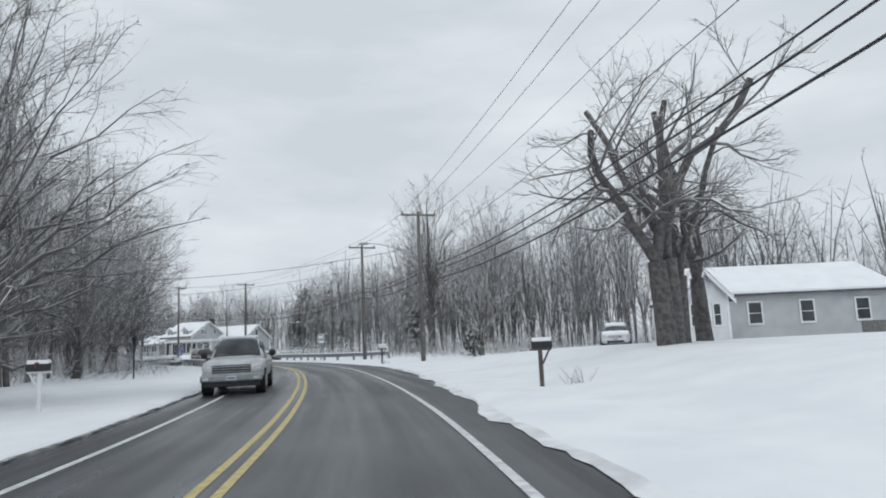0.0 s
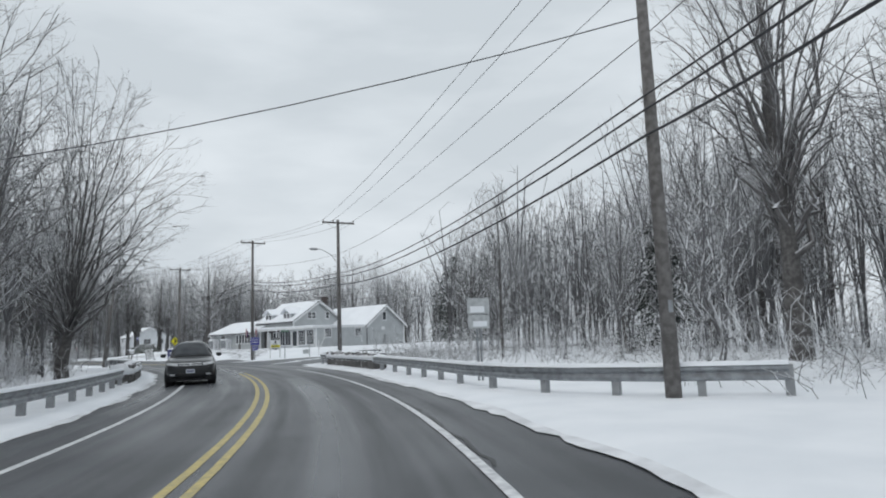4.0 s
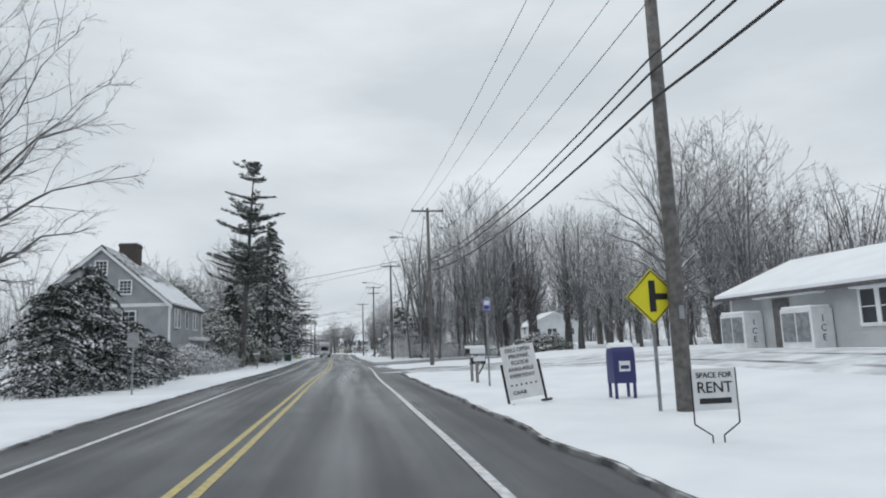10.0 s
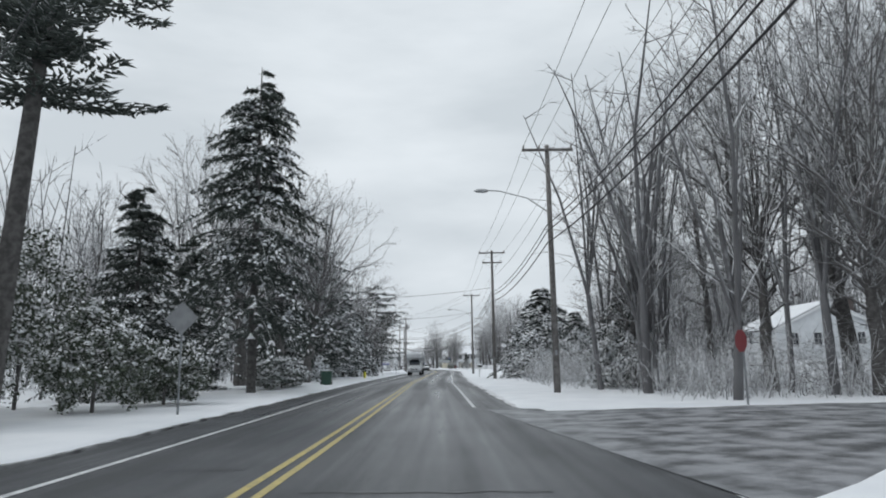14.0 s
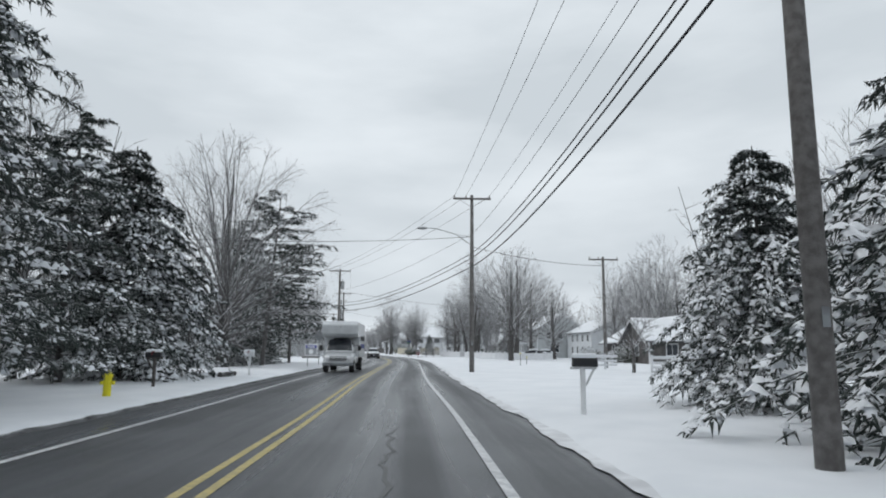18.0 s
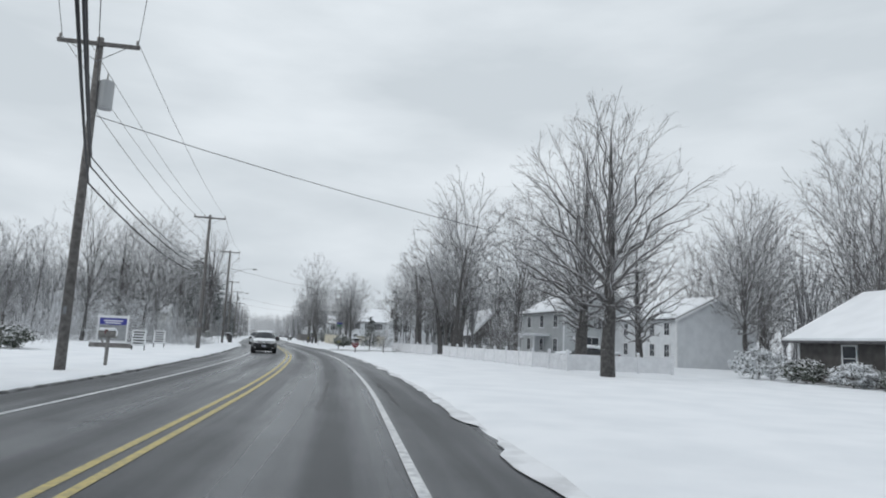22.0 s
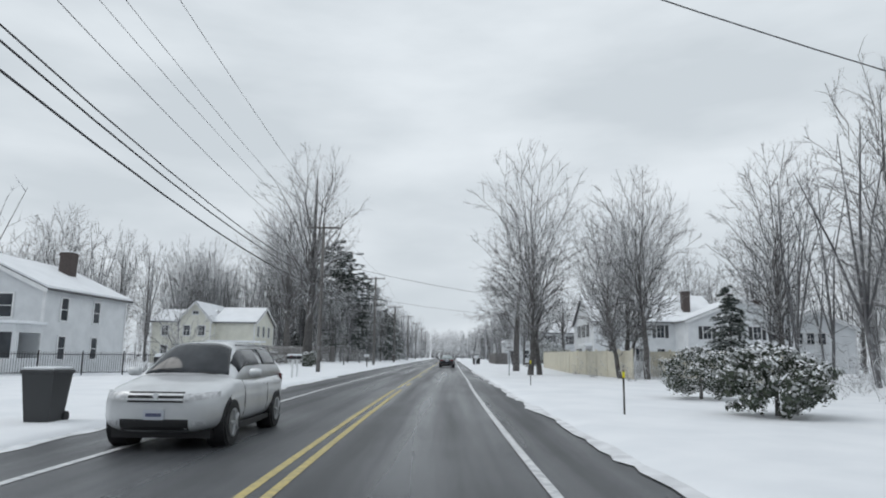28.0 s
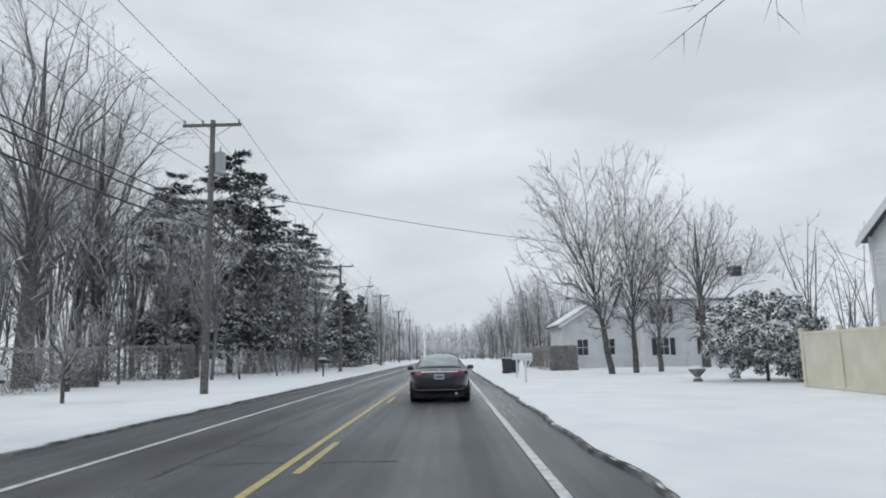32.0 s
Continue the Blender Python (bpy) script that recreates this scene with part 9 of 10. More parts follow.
# double sign behind the guardrail
o = thing("double_sign", "two stacked pale sign boards with clinging snow on steel posts", "sign", spot(65.4, 6.6, 0), "roadside signs")
for x in (-0.06, 0.06):
    part("post", boxes((x - 0.03, x + 0.03, -0.03, 0.03, -0.2, 2.45)), STEEL, o)
plate(o, "upper_board", BOARD_PALE, -0.37, 0.37, 2.08, 2.58)
plate(o, "lower_board", BOARD_PALE, -0.35, 0.35, 1.62, 2.05)
part("clinging_snow", boxes((-0.28, 0.2, -0.06, -0.04, 2.12, 2.32), bevel=0.008), SNOW, o)
part("clinging_snow", boxes((-0.2, 0.27, -0.06, -0.04, 1.68, 1.85), bevel=0.008), SNOW, o)
# stop sign on the side road
o = sign_post("stop_sign", 189.4, 11.4, 2.0, "small red stop sign on a post at the side road", -86)
bm = bmesh.new()
prism(bm, [(0.36 * math.cos(math.pi * (k + 0.5) / 4), 1.9 + 0.36 * math.sin(math.pi * (k + 0.5) / 4)) for k in range(8)], -0.05, -0.04)
part("octagon", bm, SIGN_RED, o)
# speed limit sign
o = sign_post("speed_limit_sign", 409.3, 6.35, 2.55, "white speed limit sign reading 40 on a steel post")
p = plate(o, "sign_plate", SIGN_WHITE, -0.305, 0.305, 1.75, 2.55, edge=SIGN_BLACK)
words("SPEED\nLIMIT", 0.165, SIGN_BLACK, p, 0, -0.046, 2.33)
words("40", 0.36, SIGN_BLACK, p, 0, -0.046, 1.95)
# church-style sign board and two message boards
o = thing("framed_notice_board", "white framed notice board with a dark heading and a brick base", "sign", spot(327.0, -11.6, 0), "roadside signs")
part("frame", boxes((-0.95, -0.85, -0.06, 0.06, 0, 2.2), (0.85, 0.95, -0.06, 0.06, 0, 2.2), (-1.0, 1.0, -0.07, 0.07, 1.95, 2.12), (-0.95, 0.95, -0.05, 0.05, 0.35, 0.45)), SIGN_WHITE, o)
part("heading", boxes((-0.84, 0.84, -0.03, 0.03, 1.5, 1.94)), SIGN_BLUE, o)
part("text_bar", boxes((-0.6, 0.6, -0.04, -0.03, 1.72, 1.8), (-0.5, 0.5, -0.04, -0.03, 1.58, 1.65)), SIGN_WHITE, o)
part("poster", boxes((-0.84, 0.84, -0.03, 0.03, 0.46, 1.48)), SIGN_BACK, o)
part("poster_mark", rods(((0, -0.032, 0.95), (0, -0.04, 0.95), 0.36), sides=20), SIGN_WHITE, o)
part("base", boxes((-1.3, 1.3, -0.25, 0.25, -0.1, 0.3), bevel=0.02), STONE, o)
for s_, d_, t_ in ((323.5, -9.2, 5), (333.0, -9.6, 0)):
    o = thing("message_board", "white message board with rows of dark letters on short legs", "sign", spot(s_, d_, t_), "roadside signs")
    part("board", boxes((-0.42, 0.42, -0.02, 0.02, 0.25, 1.25)), SIGN_WHITE, o)
    for k in range(5):
        part("text_bar", boxes((-0.33 + 0.03 * (k % 2), 0.33 - 0.05 * (k % 3), -0.026, -0.02, 1.08 - 0.17 * k, 1.16 - 0.17 * k)), SIGN_BLACK, o)
    for x in (-0.36, 0.36):
        part("leg", boxes((x - 0.03, x + 0.03, -0.03, 0.03, -0.1, 0.3)), IRON, o)
# mailbox with a heart
o = mailbox(345.0, 6.9, 90, label="black mailbox on a post with a red heart sign", h=1.15)
bm = bmesh.new()
pts = []
for k in range(24):
    a = 2 * math.pi * k / 24
    pts.append((0.36 * math.sin(a) ** 3, 0.72 + (0.30 * math.cos(a) - 0.12 * math.cos(2 * a) - 0.05 * math.cos(3 * a)) * 1.0))
prism(bm, pts, -0.09, -0.06)
hrt = thing("heart_sign", "dark red wooden heart with white thank-you lettering", "sign", spot(344.9, 6.85, 0), "roadside signs")
part("heart", bm, SIGN_RED, hrt)
part("hanger", boxes((-0.02, 0.02, -0.06, -0.03, 0.7, 1.05)), WOOD_DARK, hrt)
words("THANK\nYOU", 0.16, SIGN_WHITE, hrt, 0, -0.096, 0.77)
for s_, d_, f_, mt, lb in ((17.6, 6.7, 90, None, "black mailbox on a dark wooden post"), (44.3, 5.9, 90, MAILBOX_WHITE, "white mailbox on a dark post in the snow"), (18.9, -6.5, -90, None, "dark mailbox on a pale post"),
                       (141.5, 6.4, 90, MAILBOX_WHITE, "pale mailbox on a grey post"), (142.5, 6.4, 90, None, "dark mailbox on a grey post"), (177.4, -6.2, -90, WOOD_GREY, "small grey wooden mailbox with snow on top"),
                       (238.5, 6.1, 90, None, "black mailbox on a white post"), (248.5, -6.9, -90, None, "dark mailbox on a post under pines"), (258.9, -5.9, -90, MAILBOX_WHITE, "pale mailbox on a white post beside a low log"),
                       (304.5, -5.8, -90, WOOD_GREY, "large grey mailbox on a thick post"), (371.3, -6.0, -90, None, "black mailbox with a broad snow cap"), (400.2, -6.9, -90, None, "black mailbox on a white post"),
                       (401.4, -6.9, -90, None, "black mailbox on a white post"), (435.2, -7.0, -90, MAILBOX_WHITE, "white mailbox on a dark post"), (471.0, -7.2, -90, None, "dark mailbox on a post"), (382.0, -6.4, -90, None, "dark mailbox far along the verge"), (453.0, 5.6, 90, MAILBOX_WHITE, "white mailbox on a white post"), (460.0, 5.9, 90, MAILBOX_WHITE, "white mailbox on a white post")):
    mailbox(s_, d_, f_, mt, SIGN_WHITE if "white post" in lb or "pale post" in lb else (WOOD_GREY if "grey" in lb else None), lb, paper="pale mailbox on a grey" in lb)


def wheelie_bin(s, d, mat, label, turn=0.0):
    ob = thing("wheelie_bin", label, "bin", spot(s, d, turn), "bins")
    bm = loft([[(-0.24, -0.26, 0.02), (0.24, -0.26, 0.02), (0.24, 0.24, 0.02), (-0.24, 0.24, 0.02)], [(-0.31, -0.36, 0.95), (0.31, -0.36, 0.95), (0.31, 0.33, 0.95), (-0.31, 0.33, 0.95)]])
    part("body", bm, mat, ob)
    part("lid", boxes((-0.34, 0.34, -0.4, 0.37, 0.95, 1.02), bevel=0.02), mat, ob)
    part("snow_cap", boxes((-0.31, 0.31, -0.36, 0.33, 1.02, 1.08), bevel=0.025), SNOW, ob)
    for x in (-0.26, 0.26):
        part("wheel", rods(((x - 0.03, 0.28, 0.1), (x + 0.03, 0.28, 0.1), 0.1), sides=12), TYRE, ob)
    part("handle", rods(((-0.22, 0.42, 0.92), (0.22, 0.42, 0.92), 0.02)), mat, ob)
    return ob


wheelie_bin(218.6, -6.0, BIN_GREEN, "green wheelie bin at the road edge")
wheelie_bin(219.9, -6.4, BIN_GREEN, "dark wheelie bin beside the green one", 20)
wheelie_bin(375.3, -5.9, BIN_GREY, "dark grey wheelie bin at the road edge")
wheelie_bin(468.0, 6.0, BIN_GREY, "dark wheelie bin at the verge")
wheelie_bin(469.2, 6.6, BIN_GREY, "dark wheelie bin at the verge", 15)


def hydrant(s, d, mat):
    ob = thing("fire_hydrant", "small fire hydrant half buried in snow", "hydrant", spot(s, d))
    part("barrel", rods(((0, 0, -0.1), (0, 0, 0.55), 0.11), ((0, 0, 0.55), (0, 0, 0.62), 0.14), ((0, 0, 0.62), (0, 0, 0.75), 0.12, 0.03), sides=12), mat, ob)
    part("outlet", rods(((-0.2, 0, 0.4), (0.2, 0, 0.4), 0.055), sides=8), mat, ob)
    return ob


hydrant(243.5, -6.4, SIGN_YELLOW)


def stake(s, d, h, mat, label, r=0.02):
    ob = thing("marker_stake", label, "stake", spot(s, d), "marker stakes")
    part("rod", boxes((-r, r, -r, r, -0.2, h)), mat, ob)
    part("reflector", boxes((-r * 1.6, r * 1.6, -r - 0.006, -r, h - 0.2, h - 0.05)), SIGN_YELLOW, ob)
    return ob


for s_, d_, h_ in ((394.4, 6.1, 1.25), (378.7, 6.5, 1.1), (284.7, 12.5, 1.2), (287.2, 13.5, 0.8), (276.3, 16.9, 0.9), (357.6, 6.8, 1.0), (427.5, 8.5, 1.6)):
    stake(s_, d_, h_, WOOD_DARK, "thin dark marker stake in the snow")
o = sign_post("street_sign", 358.9, 6.9, 3.2, "blue and green street-name signs on a steel post", 0)
plate(o, "name_blade", SIGN_BLUE, -0.35, 0.35, 2.95, 3.15)
plate(o, "name_blade", SIGN_GREEN, -0.32, 0.32, 2.68, 2.88)
o = thing("lamp_post", "black garden lamp post in the snow", "lamp post", spot(40.3, -8.9))
part("post", rods(((0, 0, -0.2), (0, 0, 1.9), 0.04), sides=8), IRON, o)
part("lantern", rods(((0, 0, 1.9), (0, 0, 2.25), 0.07, 0.13), ((0, 0, 2.25), (0, 0, 2.42), 0.15, 0.02), sides=6), IRON, o)


# ---- guardrails, parapet, fences ----
def guardrail(points, label, group="guardrails"):
    ob = thing("guardrail", label, "guardrail", pose(0, 0, 0), group)
    length = 0.0
    prof = [(0.0, 0.30), (0.05, 0.34), (0.05, 0.40), (0.0, 0.45), (0.0, 0.47), (0.05, 0.52), (0.05, 0.58), (0.0, 0.62)]
    fine = []
    for (s0, d0), (s1, d1) in zip(points[:-1], points[1:]):
        n = max(2, int(abs(s1 - s0) + abs(d1 - d0)))
        fine += [(s0 + (s1 - s0) * k / n, d0 + (d1 - d0) * k / n) for k in range(n)]
    fine.append(points[-1])
    P = [at(s, d, lie(d)) for s, d in fine]
    verts, faces, sv, sf = [], [], [], []
    for i, p in enumerate(P):
        t = (P[min(i + 1, len(P) - 1)] - P[max(i - 1, 0)]).normalized()
        nrm = Vector((t.y, -t.x, 0)) * (-1 if fine[i][1] > 0 else 1)
        for o_, z in prof:
            verts.append(p + nrm * o_ + Vector((0, 0, z)))
        for o_, z in ((-0.06, 0.61), (-0.03, 0.69), (0.04, 0.68), (0.07, 0.60)):
            sv.append(p + nrm * o_ + Vector((0, 0, z)))
    k = len(prof)
    for i in range(len(P) - 1):
        faces += [(i * k + j, i * k + j + 1, (i + 1) * k + j + 1, (i + 1) * k + j) for j in range(k - 1)]
        sf += [(i * 4 + j, i * 4 + j + 1, (i + 1) * 4 + j + 1, (i + 1) * 4 + j) for j in range(3)]
    put("rail", mesh_from("rail", verts, faces), STEEL, ob, "corrugated steel rail")
    put("snow_ridge", mesh_from("snow_ridge", sv, sf, True), SNOW, ob, "ridge of snow along the rail")
    for i in range(0, len(P), 2):
        t = (P[min(i + 1, len(P) - 1)] - P[max(i - 1, 0)]).normalized()
        a = math.degrees(math.atan2(t.y, t.x))
        q = put("post", POST_ME, None, ob)
        nrm = Vector((t.y, -t.x, 0)) * (1 if fine[i][1] > 0 else -1)
        q.matrix_basis = Matrix.Translation(P[i] + nrm * 0.1) @ pose(0, 0, 0, 0, 0, a)
    return ob


bm = boxes((-0.08, 0.08, -0.08, 0.08, -0.3, 0.6), bevel=0.006)
POST_ME = bpy.data.meshes.new("post")
bm.to_mesh(POST_ME)
bm.free()
POST_ME.materials.append(SIGN_BACK)
guardrail([(57.0, 10.2), (58.2, 8.2), (59.6, 6.9), (61.2, 6.1), (63.6, 5.6), (70.7, 5.5), (76.5, 5.6)], "steel guardrail topped with snow beside the stream")
guardrail([(86.3, 5.7), (88.5, 5.9), (91, 6.7), (93.0, 8.2), (94.3, 10.2), (95.0, 13)], "short curved guardrail at the junction corner")
guardrail([(60, -4.95), (74, -4.95)], "steel guardrail topped with snow")
guardrail([(83, -5.0), (95, -5.0), (107.5, -5.0)], "steel guardrail topped with snow on the outer bend")


def parapet(s0, s1, d, h, label, seed):
    """A rough stone wall heaped with snow: separate stones in courses."""
    ob = thing("stone_parapet", label, "stone wall", pose(0, 0, 0))
    rnd = random.Random(seed)
    core = []
    shapes = []
    for k in range(6):
        bm = boxes((-0.5, 0.5, -0.5, 0.5, -0.5, 0.5), bevel=0.12)
        for v in bm.verts:
            v.co += Vector((rnd.gauss(0, 0.07), rnd.gauss(0, 0.07), rnd.gauss(0, 0.07)))
        me_ = bpy.data.meshes.new("stone")
        bm.to_mesh(me_)
        bm.free()
        me_.materials.append(PARAPET_STONE)
        shapes.append(me_)
    z = 0.0
    while z < h - 0.05:
        hh = rnd.uniform(0.26, 0.42)
        s = s0 + rnd.uniform(0, 0.2)
        while s < s1:
            l = rnd.uniform(0.35, 0.85)
            for sd in (-0.17, 0.17):
                p = at(s + l / 2, d + sd, lie(d) + z + hh / 2 - 0.03)
                q = put("stone", rnd.choice(shapes), None, ob)
                q.matrix_basis = pose(p.x, p.y, p.z, rnd.uniform(-4, 4), rnd.uniform(-4, 4), heading(s) + 90 + rnd.uniform(-5, 5)) @ Matrix.Diagonal((l * 1.02, 0.36, hh * 1.05, 1))
            s += l
        z += hh
    sec = []
    for s in np.arange(s0, s1 + 0.01, 0.35):
        b = 0.22 * noise.noise(Vector((s * 1.3, seed, 0)))
        sec.append([at(s, d + x, lie(d) + h + zz + (b if zz > 0.05 else 0)) for x, zz in ((-0.4, -0.12), (-0.42, 0.04), (-0.28, 0.2), (0, 0.27), (0.28, 0.2), (0.42, 0.04), (0.4, -0.12))])
    part("snow_cap", loft(sec), SNOW, ob, "thick rounded snow along the wall top", True)
    return ob


parapet(76.7, 86.2, 5.95, 0.55, "rough stone bridge parapet heaped with snow", 4)
parapet(75, 83, -5.2, 0.5, "rough stone bridge parapet heaped with snow", 5)


def fence_run(name, points, label, builder, step):
    """A fence along straight runs between places (s, d); builder makes one bay's parts at a pose."""
    ob = thing(name, label, "fence", pose(0, 0, 0), "fences")
    for (s0, d0), (s1, d1) in zip(points[:-1], points[1:]):
        a, b = at(s0, d0, lie(d0)), at(s1, d1, lie(d1))
        n = max(1, round((b - a).length / step))
        ang = math.degrees(math.atan2(b.y - a.y, b.x - a.x))
        for k in range(n):
            p = a.lerp(b, k / n)
            builder(ob, pose(p.x, p.y, p.z, 0, 0, ang), (b - a).length / n)
    return ob


def shared(name, bm, mat):
    me_ = bpy.data.meshes.new(name)
    bm.to_mesh(me_)
    bm.free()
    me_.materials.append(mat)
    return me_


BOARD_TAN = shared("board", boxes((0.003, 0.137, -0.012, 0.012, 0.08, 1.70), bevel=0.004), FENCE_TAN)
RAIL_TAN = shared("rail", boxes((0.0, 2.44, -0.03, 0.03, 1.68, 1.78), bevel=0.008), FENCE_TAN)
POST_TAN = shared("post", boxes((-0.06, 0.06, -0.06, 0.06, -0.3, 1.86), (-0.075, 0.075, -0.075, 0.075, 1.86, 1.9), bevel=0.01), FENCE_TAN)
PICKET = shared("picket", prism(bmesh.new(), [(-0.035, 0.05), (0.035, 0.05), (0.035, 0.92), (0, 1.0), (-0.035, 0.92)], -0.012, 0.012), FENCE_WHITE)
POST_WHITE = shared("post", boxes((-0.07, 0.07, -0.07, 0.07, -0.3, 1.1), (-0.09, 0.09, -0.09, 0.09, 1.1, 1.14), bevel=0.01), FENCE_WHITE)
POST_SNOW = shared("snow_cap", boxes((-0.08, 0.08, -0.08, 0.08, 1.14, 1.24), bevel=0.035), SNOW)


def tan_bay(ob, m, l):
    put("post", POST_TAN, None, ob).matrix_basis = m
    for z in (0.0, -1.66):
        put("rail", RAIL_TAN, None, ob).matrix_basis = m @ Matrix.Translation((0, 0, z)) @ Matrix.Diagonal((l / 2.44, 1, 1, 1))
    for k in range(16):
        put("board", BOARD_TAN, None, ob).matrix_basis = m @ Matrix.Translation((0.1 + k * (l - 0.18) / 16, 0, 0)) @ Matrix.Diagonal(((l - 0.18) / 16 / 0.14, 1, 1, 1))


def picket_bay(ob, m, l):
    put("post", POST_WHITE, None, ob).matrix_basis = m
    put("snow_cap", POST_SNOW, None, ob).matrix_basis = m
    part("rail", boxes((0, l, -0.05, -0.015, 0.22, 0.3), (0, l, -0.05, -0.015, 0.7, 0.78)), FENCE_WHITE, ob).matrix_basis = m
    n = int(l / 0.13)
    for k in range(n):
        put("picket", PICKET, None, ob).matrix_basis = m @ Matrix.Translation((0.12 + k * (l - 0.14) / n, 0, 0))


def board_bay(ob, m, l):
    put("post", POST_WHITE, None, ob).matrix_basis = m
    part("board", boxes(*[(0, l, -0.02, 0.02, z, z + 0.15) for z in (0.25, 0.55, 0.85)]), FENCE_WHITE, ob).matrix_basis = m
    part("rail_snow", boxes((0, l, -0.03, 0.03, 1.0, 1.05), bevel=0.015), SNOW, ob).matrix_basis = m


def solid_bay(ob, m, l):
    put("post", POST_WHITE, None, ob).matrix_basis = m
    put("snow_cap", POST_SNOW, None, ob).matrix_basis = m
    part("panel", boxes((0.07, l - 0.07, -0.02, 0.02, 0.06, 0.95), (0.0, l, -0.03, 0.03, 0.9, 0.98), (0, l, -0.03, 0.03, 0.06, 0.14)), FENCE_WHITE, ob).matrix_basis = m


def iron_bay(ob, m, l):
    part("post", boxes((-0.03, 0.03, -0.03, 0.03, -0.2, 1.35)), IRON, ob).matrix_basis = m
    for z in (0.15, 1.12):
        part("rail", boxes((0, l, -0.015, 0.015, z, z + 0.04)), IRON, ob).matrix_basis = m
    for x in np.arange(0.12, l, 0.12):
        part("bar", boxes((x - 0.009, x + 0.009, -0.009, 0.009, 0.1, 1.28)), IRON, ob).matrix_basis = m


def rail_bay(ob, m, l):
    part("post", boxes((-0.06, 0.06, -0.06, 0.06, -0.2, 1.0)), WOOD_GREY, ob).matrix_basis = m
    for z in (0.4, 0.8):
        part("rail", rods(((0, 0, z), (l, 0.03, z + 0.02), 0.045), sides=6), WOOD_GREY, ob).matrix_basis = m


fence_run("tan_fence", [(418.0, 12.2), (444.0, 13.7)], "tall tan vinyl privacy fence in panels", tan_bay, 2.44)
fence_run("tan_fence", [(444.0, 13.7), (446, 20)], "tall tan vinyl privacy fence in panels", tan_bay, 2.44)
fence_run("tan_fence", [(404.0, 13.6), (418.0, 12.2)], "snow-dusted pale privacy fence in panels", tan_bay, 2.44)
fence_run("picket_fence", [(316, 16.2), (320.8, 15.8)], "white picket garden gate in the fence", picket_bay, 2.4)
fence_run("white_fence", [(316, 23), (316, 16.2)], "white solid-board fence with snow-capped posts", solid_bay, 2.3)
fence_run("white_fence", [(320.8, 15.8), (341.0, 14.8)], "low white solid-board fence with snow-capped posts", solid_bay, 2.3)
fence_run("white_fence", [(343.5, 14.4), (357.2, 13.2)], "white solid-board fence with snow-capped posts", solid_bay, 2.4)
fence_run("white_fence", [(357.2, 13.2), (356.0, 20.0)], "white solid-board fence at the junction corner", solid_bay, 2.4)
fence_run("rail_fence", [(266, 18.0), (266, 23.5)], "white three-board fence section in a snowy yard", board_bay, 1.8)
fence_run("rail_fence", [(272, 15.8), (274, 18.2)], "white three-board fence section in a snowy yard", board_bay, 1.6)
fence_run("iron_fence", [(392, -24), (403.5, -13.8), (408, -16)], "black iron railing around a garden", iron_bay, 2.2)
fence_run("split_rail_fence", [(112, -9.5), (122, -8.6), (131, -9.4)], "weathered split-rail fence in the snow", rail_bay, 2.6)
fence_run("tan_fence", [(398, 20), (410, 16.5)], "pale board fence behind the trees", tan_bay, 2.44)
o = thing("garden_urn", "dark garden urn holding snow", "urn", spot(449.5, 12.2))
part("bowl", loft([[(r_ * math.cos(a), r_ * math.sin(a), z_) for a in np.arange(12) * math.pi / 6] for r_, z_ in ((0.2, 0), (0.16, 0.12), (0.1, 0.2), (0.28, 0.38), (0.36, 0.52))]), STONE, o)
part("snow", rods(((0, 0, 0.5), (0, 0, 0.6), 0.33, 0.2), sides=12), SNOW, o)
o = thing("log", "short snow-topped log lying on the verge", "log", spot(257.5, -6.6, 80))
part("trunk", rods(((-0.9, 0, 0.12), (0.9, 0.1, 0.14), 0.14), sides=9), BARK, o)


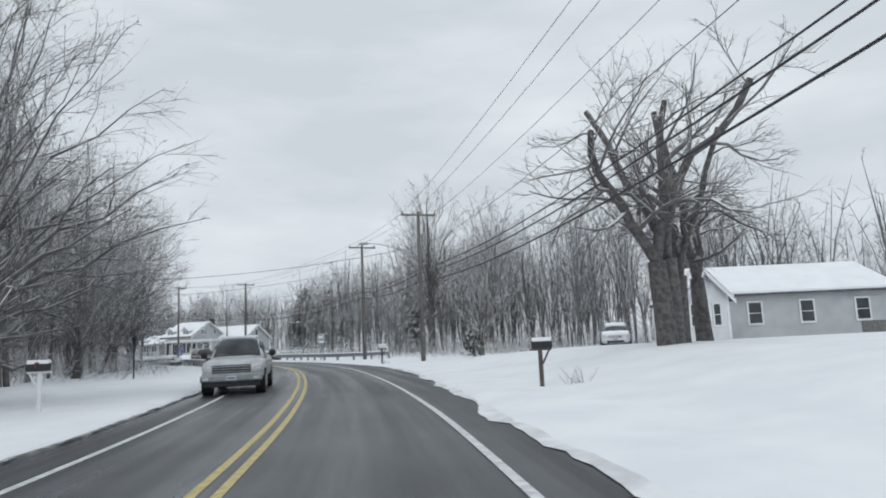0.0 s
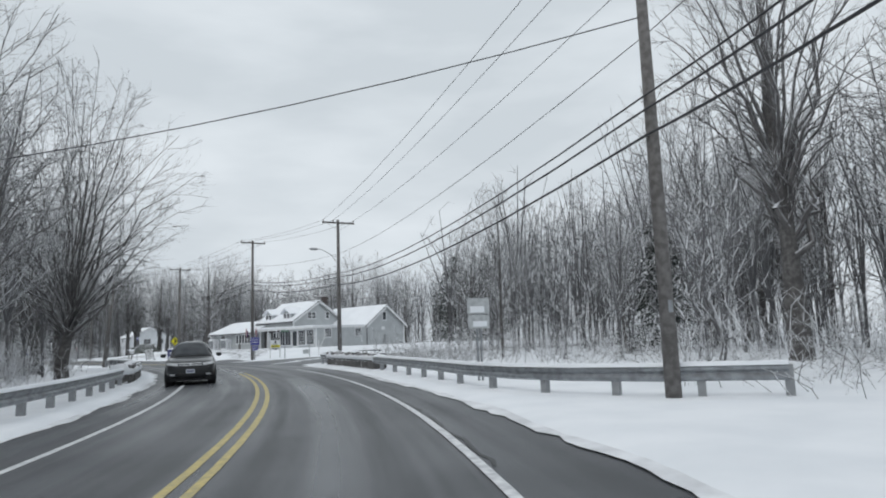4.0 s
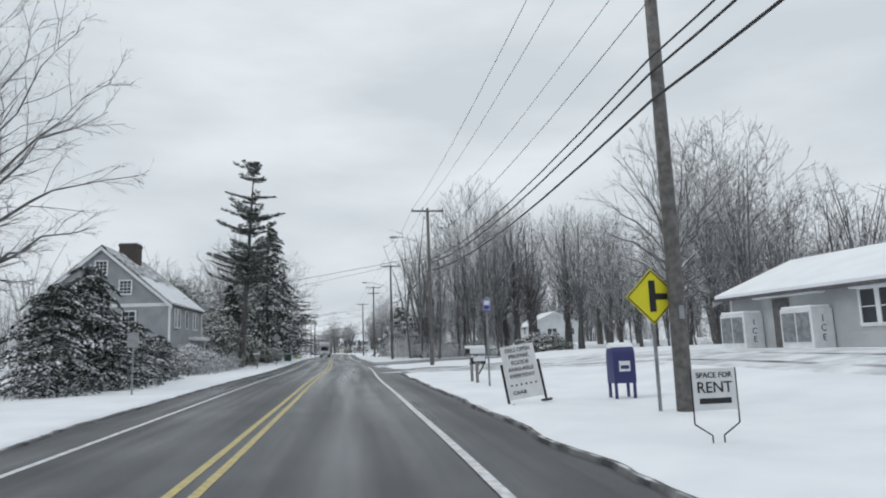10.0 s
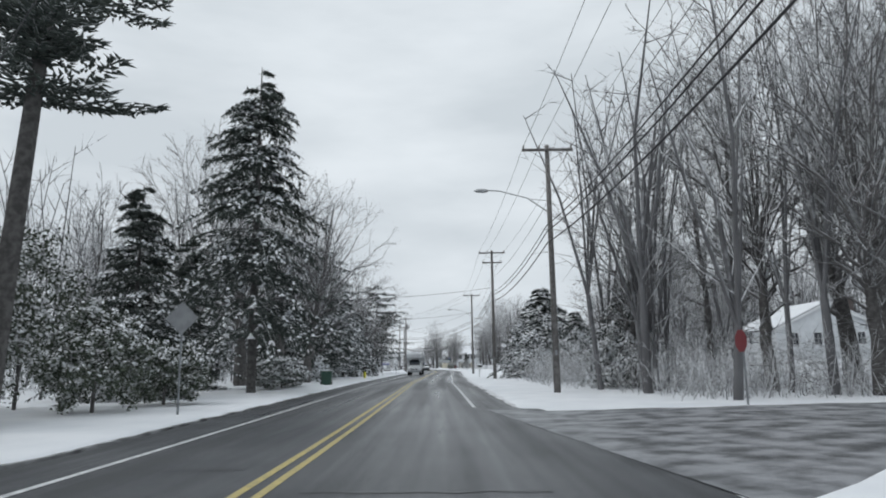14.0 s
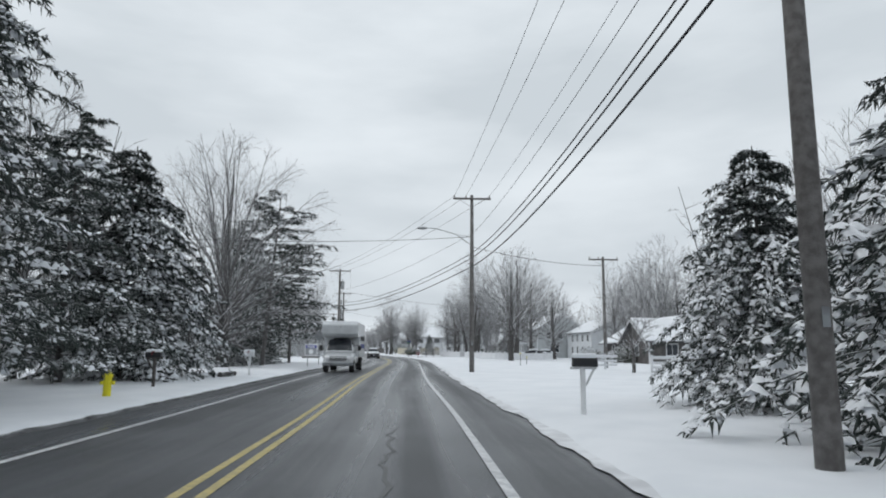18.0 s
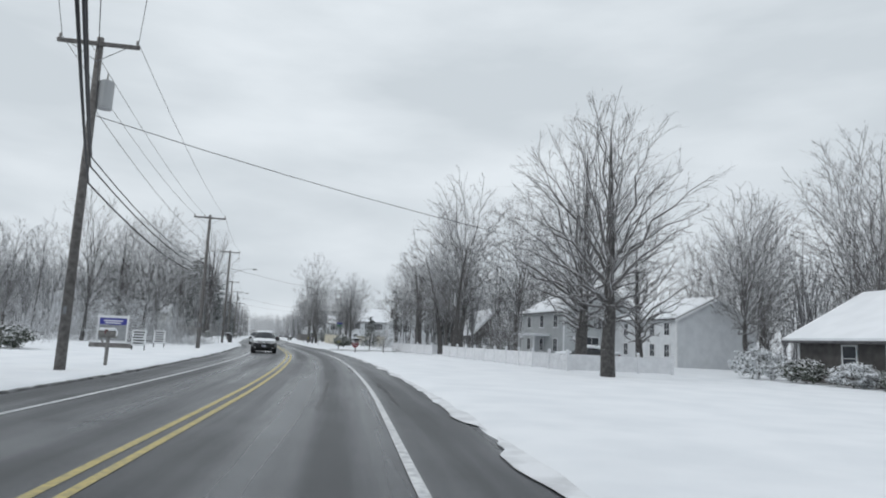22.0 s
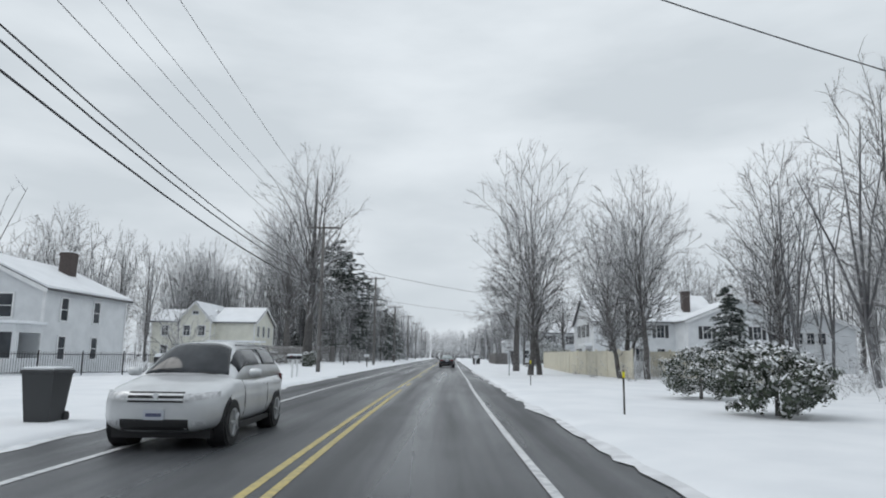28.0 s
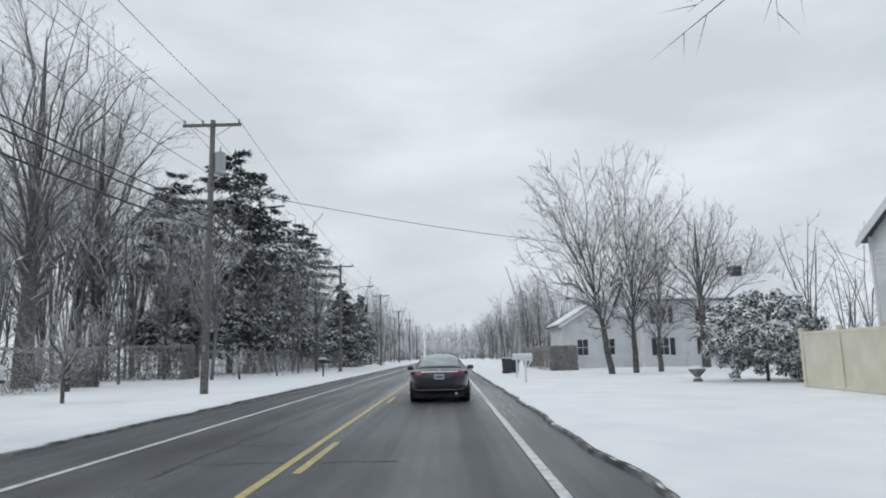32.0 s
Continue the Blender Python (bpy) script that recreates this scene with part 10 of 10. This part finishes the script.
# ---- side roads and drives: asphalt showing through thin snow ----
def side_road(name, pts, half, mat, label, z=0.012):
    rows = []
    for (s0, d0), (s1, d1) in zip(pts[:-1], pts[1:]):
        n = max(2, int(math.hypot(s1 - s0, d1 - d0) / 1.2))
        rows += [(s0 + (s1 - s0) * k / n, d0 + (d1 - d0) * k / n) for k in range(n)]
    rows.append(pts[-1])
    for _ in range(6):
        rows = [rows[0]] + [tuple((rows[i - 1][c] + rows[i][c] * 2 + rows[i + 1][c]) / 4 for c in (0, 1)) for i in range(1, len(rows) - 1)] + [rows[-1]]
    near0, near1 = rows[0][1] < 4.5, rows[-1][1] < 4.5
    if near0:
        rows.insert(1, tuple(rows[0][c] + (rows[1][c] - rows[0][c]) * 0.35 for c in (0, 1)))
    if near1:
        rows.insert(-1, tuple(rows[-1][c] + (rows[-2][c] - rows[-1][c]) * 0.35 for c in (0, 1)))
    P = [at(s, d) for s, d in rows]
    verts, faces = [], []
    for i, p in enumerate(P):
        t = (P[min(i + 1, len(P) - 1)] - P[max(i - 1, 0)]).normalized()
        n_ = Vector((t.y, -t.x, 0))
        u = i / (len(P) - 1)
        w = half(u) if callable(half) else half
        w *= 1 + 0.10 * noise.noise(Vector((i * 0.8, 3, w))) + 0.05 * noise.noise(Vector((i * 2.3, 7, w)))
        right = (at(rows[i][0], 1) - at(rows[i][0], 0)).normalized()
        ahead = Vector((-right.y, right.x, 0))
        for c, off in enumerate((-w - 0.14, -w, -w * 0.75, -w / 2, -w / 4, 0.0, w / 4, w / 2, w * 0.75, w, w + 0.14)):
            dv = rows[i][1] + off * n_.dot(right)
            sv = rows[i][0] + off * n_.dot(ahead)
            k = ramp(4.9, 7.0, dv)
            low = 0.05 if c in (0, 10) else 0.0
            verts.append(p + n_ * off + Vector((0, 0, (0.003 - 0.01 * max(dv - 3, 0) + z * 0.25) * (1 - k) + (ground_z(sv, dv) + 0.022 + z) * k - low)))
    for i in range(len(P) - 1):
        faces += [(i * 11 + j, i * 11 + j + 1, (i + 1) * 11 + j + 1, (i + 1) * 11 + j) for j in range(10)]
    return tagged(put(name, mesh_from(name, verts, faces, True), mat), label, "road", kind="structure")


side_road("side_road", [(99.0, 3.4), (99.3, 8), (100, 14), (101.5, 26), (104, 60)], lambda u: 3.9 + 5.0 * (1 - u) ** 8, ASPHALT, "wet asphalt side road")
for pts_, w_ in (([(96.9, 5.0), (97.2, 6.2), (97.4, 7.2)], 0.32), ([(98.7, 7.2), (99.4, 9.0), (100.0, 10.7)], 0.4)):
    side_road("snow_patch", pts_, w_, SNOW, "flat tongue of trodden snow on the asphalt", 0.03)
side_road("side_road", [(183.6, 4.6), (184, 8), (185, 14), (188, 40)], lambda u: 3.4 + 4.0 * (1 - u) ** 8, SLUSH_WET, "slushy asphalt side road")
side_road("side_road", [(356.4, 5.3), (356.0, 7.4), (354.0, 14), (350, 34)], lambda u: 2.6 + 2.5 * (1 - u) ** 8, SLUSH_MIX, "slushy side road")
side_road("drive_mouth", [(111.5, 3.2), (113, 5.5), (115.5, 8.0)], lambda u: 0.4 + 5.6 * (1 - u) ** 0.8, ASPHALT, "wet asphalt mouth of the shop drive", 0.0)
side_road("driveway", [(114.6, 8.9), (118.5, 12), (127, 14.6), (140, 15), (150, 12.5), (157, 9.5), (160.5, 7.0), (161.2, 5.5)], lambda u: 1.9 + 1.6 * u ** 8, SLUSH, "slushy drive curving past the shop front", 0.004)
side_road("drive_mouth", [(159.6, 3.3), (159.6, 4.6), (160.0, 6.0), (160.2, 7.4)], lambda u: 0.5 + 6.3 * (1 - u) ** 0.7, ASPHALT, "wet asphalt mouth of the shop drive", 0.0)
for k_, (a_, b_, w_) in enumerate(((154.6, 0.0, 0.14), (156.0, 0.3, 0.22), (157.3, -0.1, 0.12), (158.8, 0.25, 0.28), (160.3, 0.0, 0.16), (161.9, 0.35, 0.24), (163.4, 0.1, 0.13))):
    side_road("tyre_track", [(a_ + 1.2, 4.9), (a_ + 0.6 + b_, 6.2), (a_ - 0.6, 7.8 + b_), (a_ - 2.6, 9.6), (a_ - 6.0, 11.6 + b_)], lambda u, w_=w_: w_ * (1 - 0.7 * u) * min(1.0, 0.04 + 6 * u), SLUSH_MIX, "dark tyre track in the slush", 0.012 + 0.002 * k_)
side_road("melt_patch", [(163.4, 5.9), (163.0, 6.9), (162.2, 8.4)], lambda u: 0.15 + 0.55 * math.sin(math.pi * min(u + 0.1, 1.0)), ASPHALT, "bare wet patch melted through the snow", 0.03)
for s_, d_, w_ in ((170.4, 4.25, 0.10), (172.3, 4.45, 0.16), (173.6, 4.3, 0.2), (174.9, 4.55, 0.22), (176.4, 4.4, 0.14)):
    side_road("snow_patch", [(s_, d_ - 0.5), (s_ + 0.1, d_), (s_ + 0.1, d_ + 0.4)], w_, SNOW, "flat scrap of snow left on the asphalt", 0.05)
for o_ in (-0.75, 0.75):
    side_road("tyre_track", [(114.0 + o_, 9.0 - o_), (118.2 + o_, 11.8 - o_), (127, 14.2 - o_), (140, 14.6 - o_), (150 - o_, 11.8 - o_)], lambda u: 0.17 * (1 - 0.4 * u) * min(1.0, 0.04 + 7 * u), SLUSH_MIX, "dark tyre track in the slush", 0.006)
    side_road("tyre_track", [(114.8 + o_, 9.6), (117 + o_, 11.5), (121.5 + o_, 14.5), (124 + o_, 17.5)], lambda u: 0.15 * min(1.0, 0.04 + 4 * u, 4.04 - 4 * u), SLUSH_MIX, "dark tyre track in the slush", 0.009)
mailbox(141.7, 6.45, 80, None, None, "low dark mailbox beside two taller ones, capped with snow", 0.72)
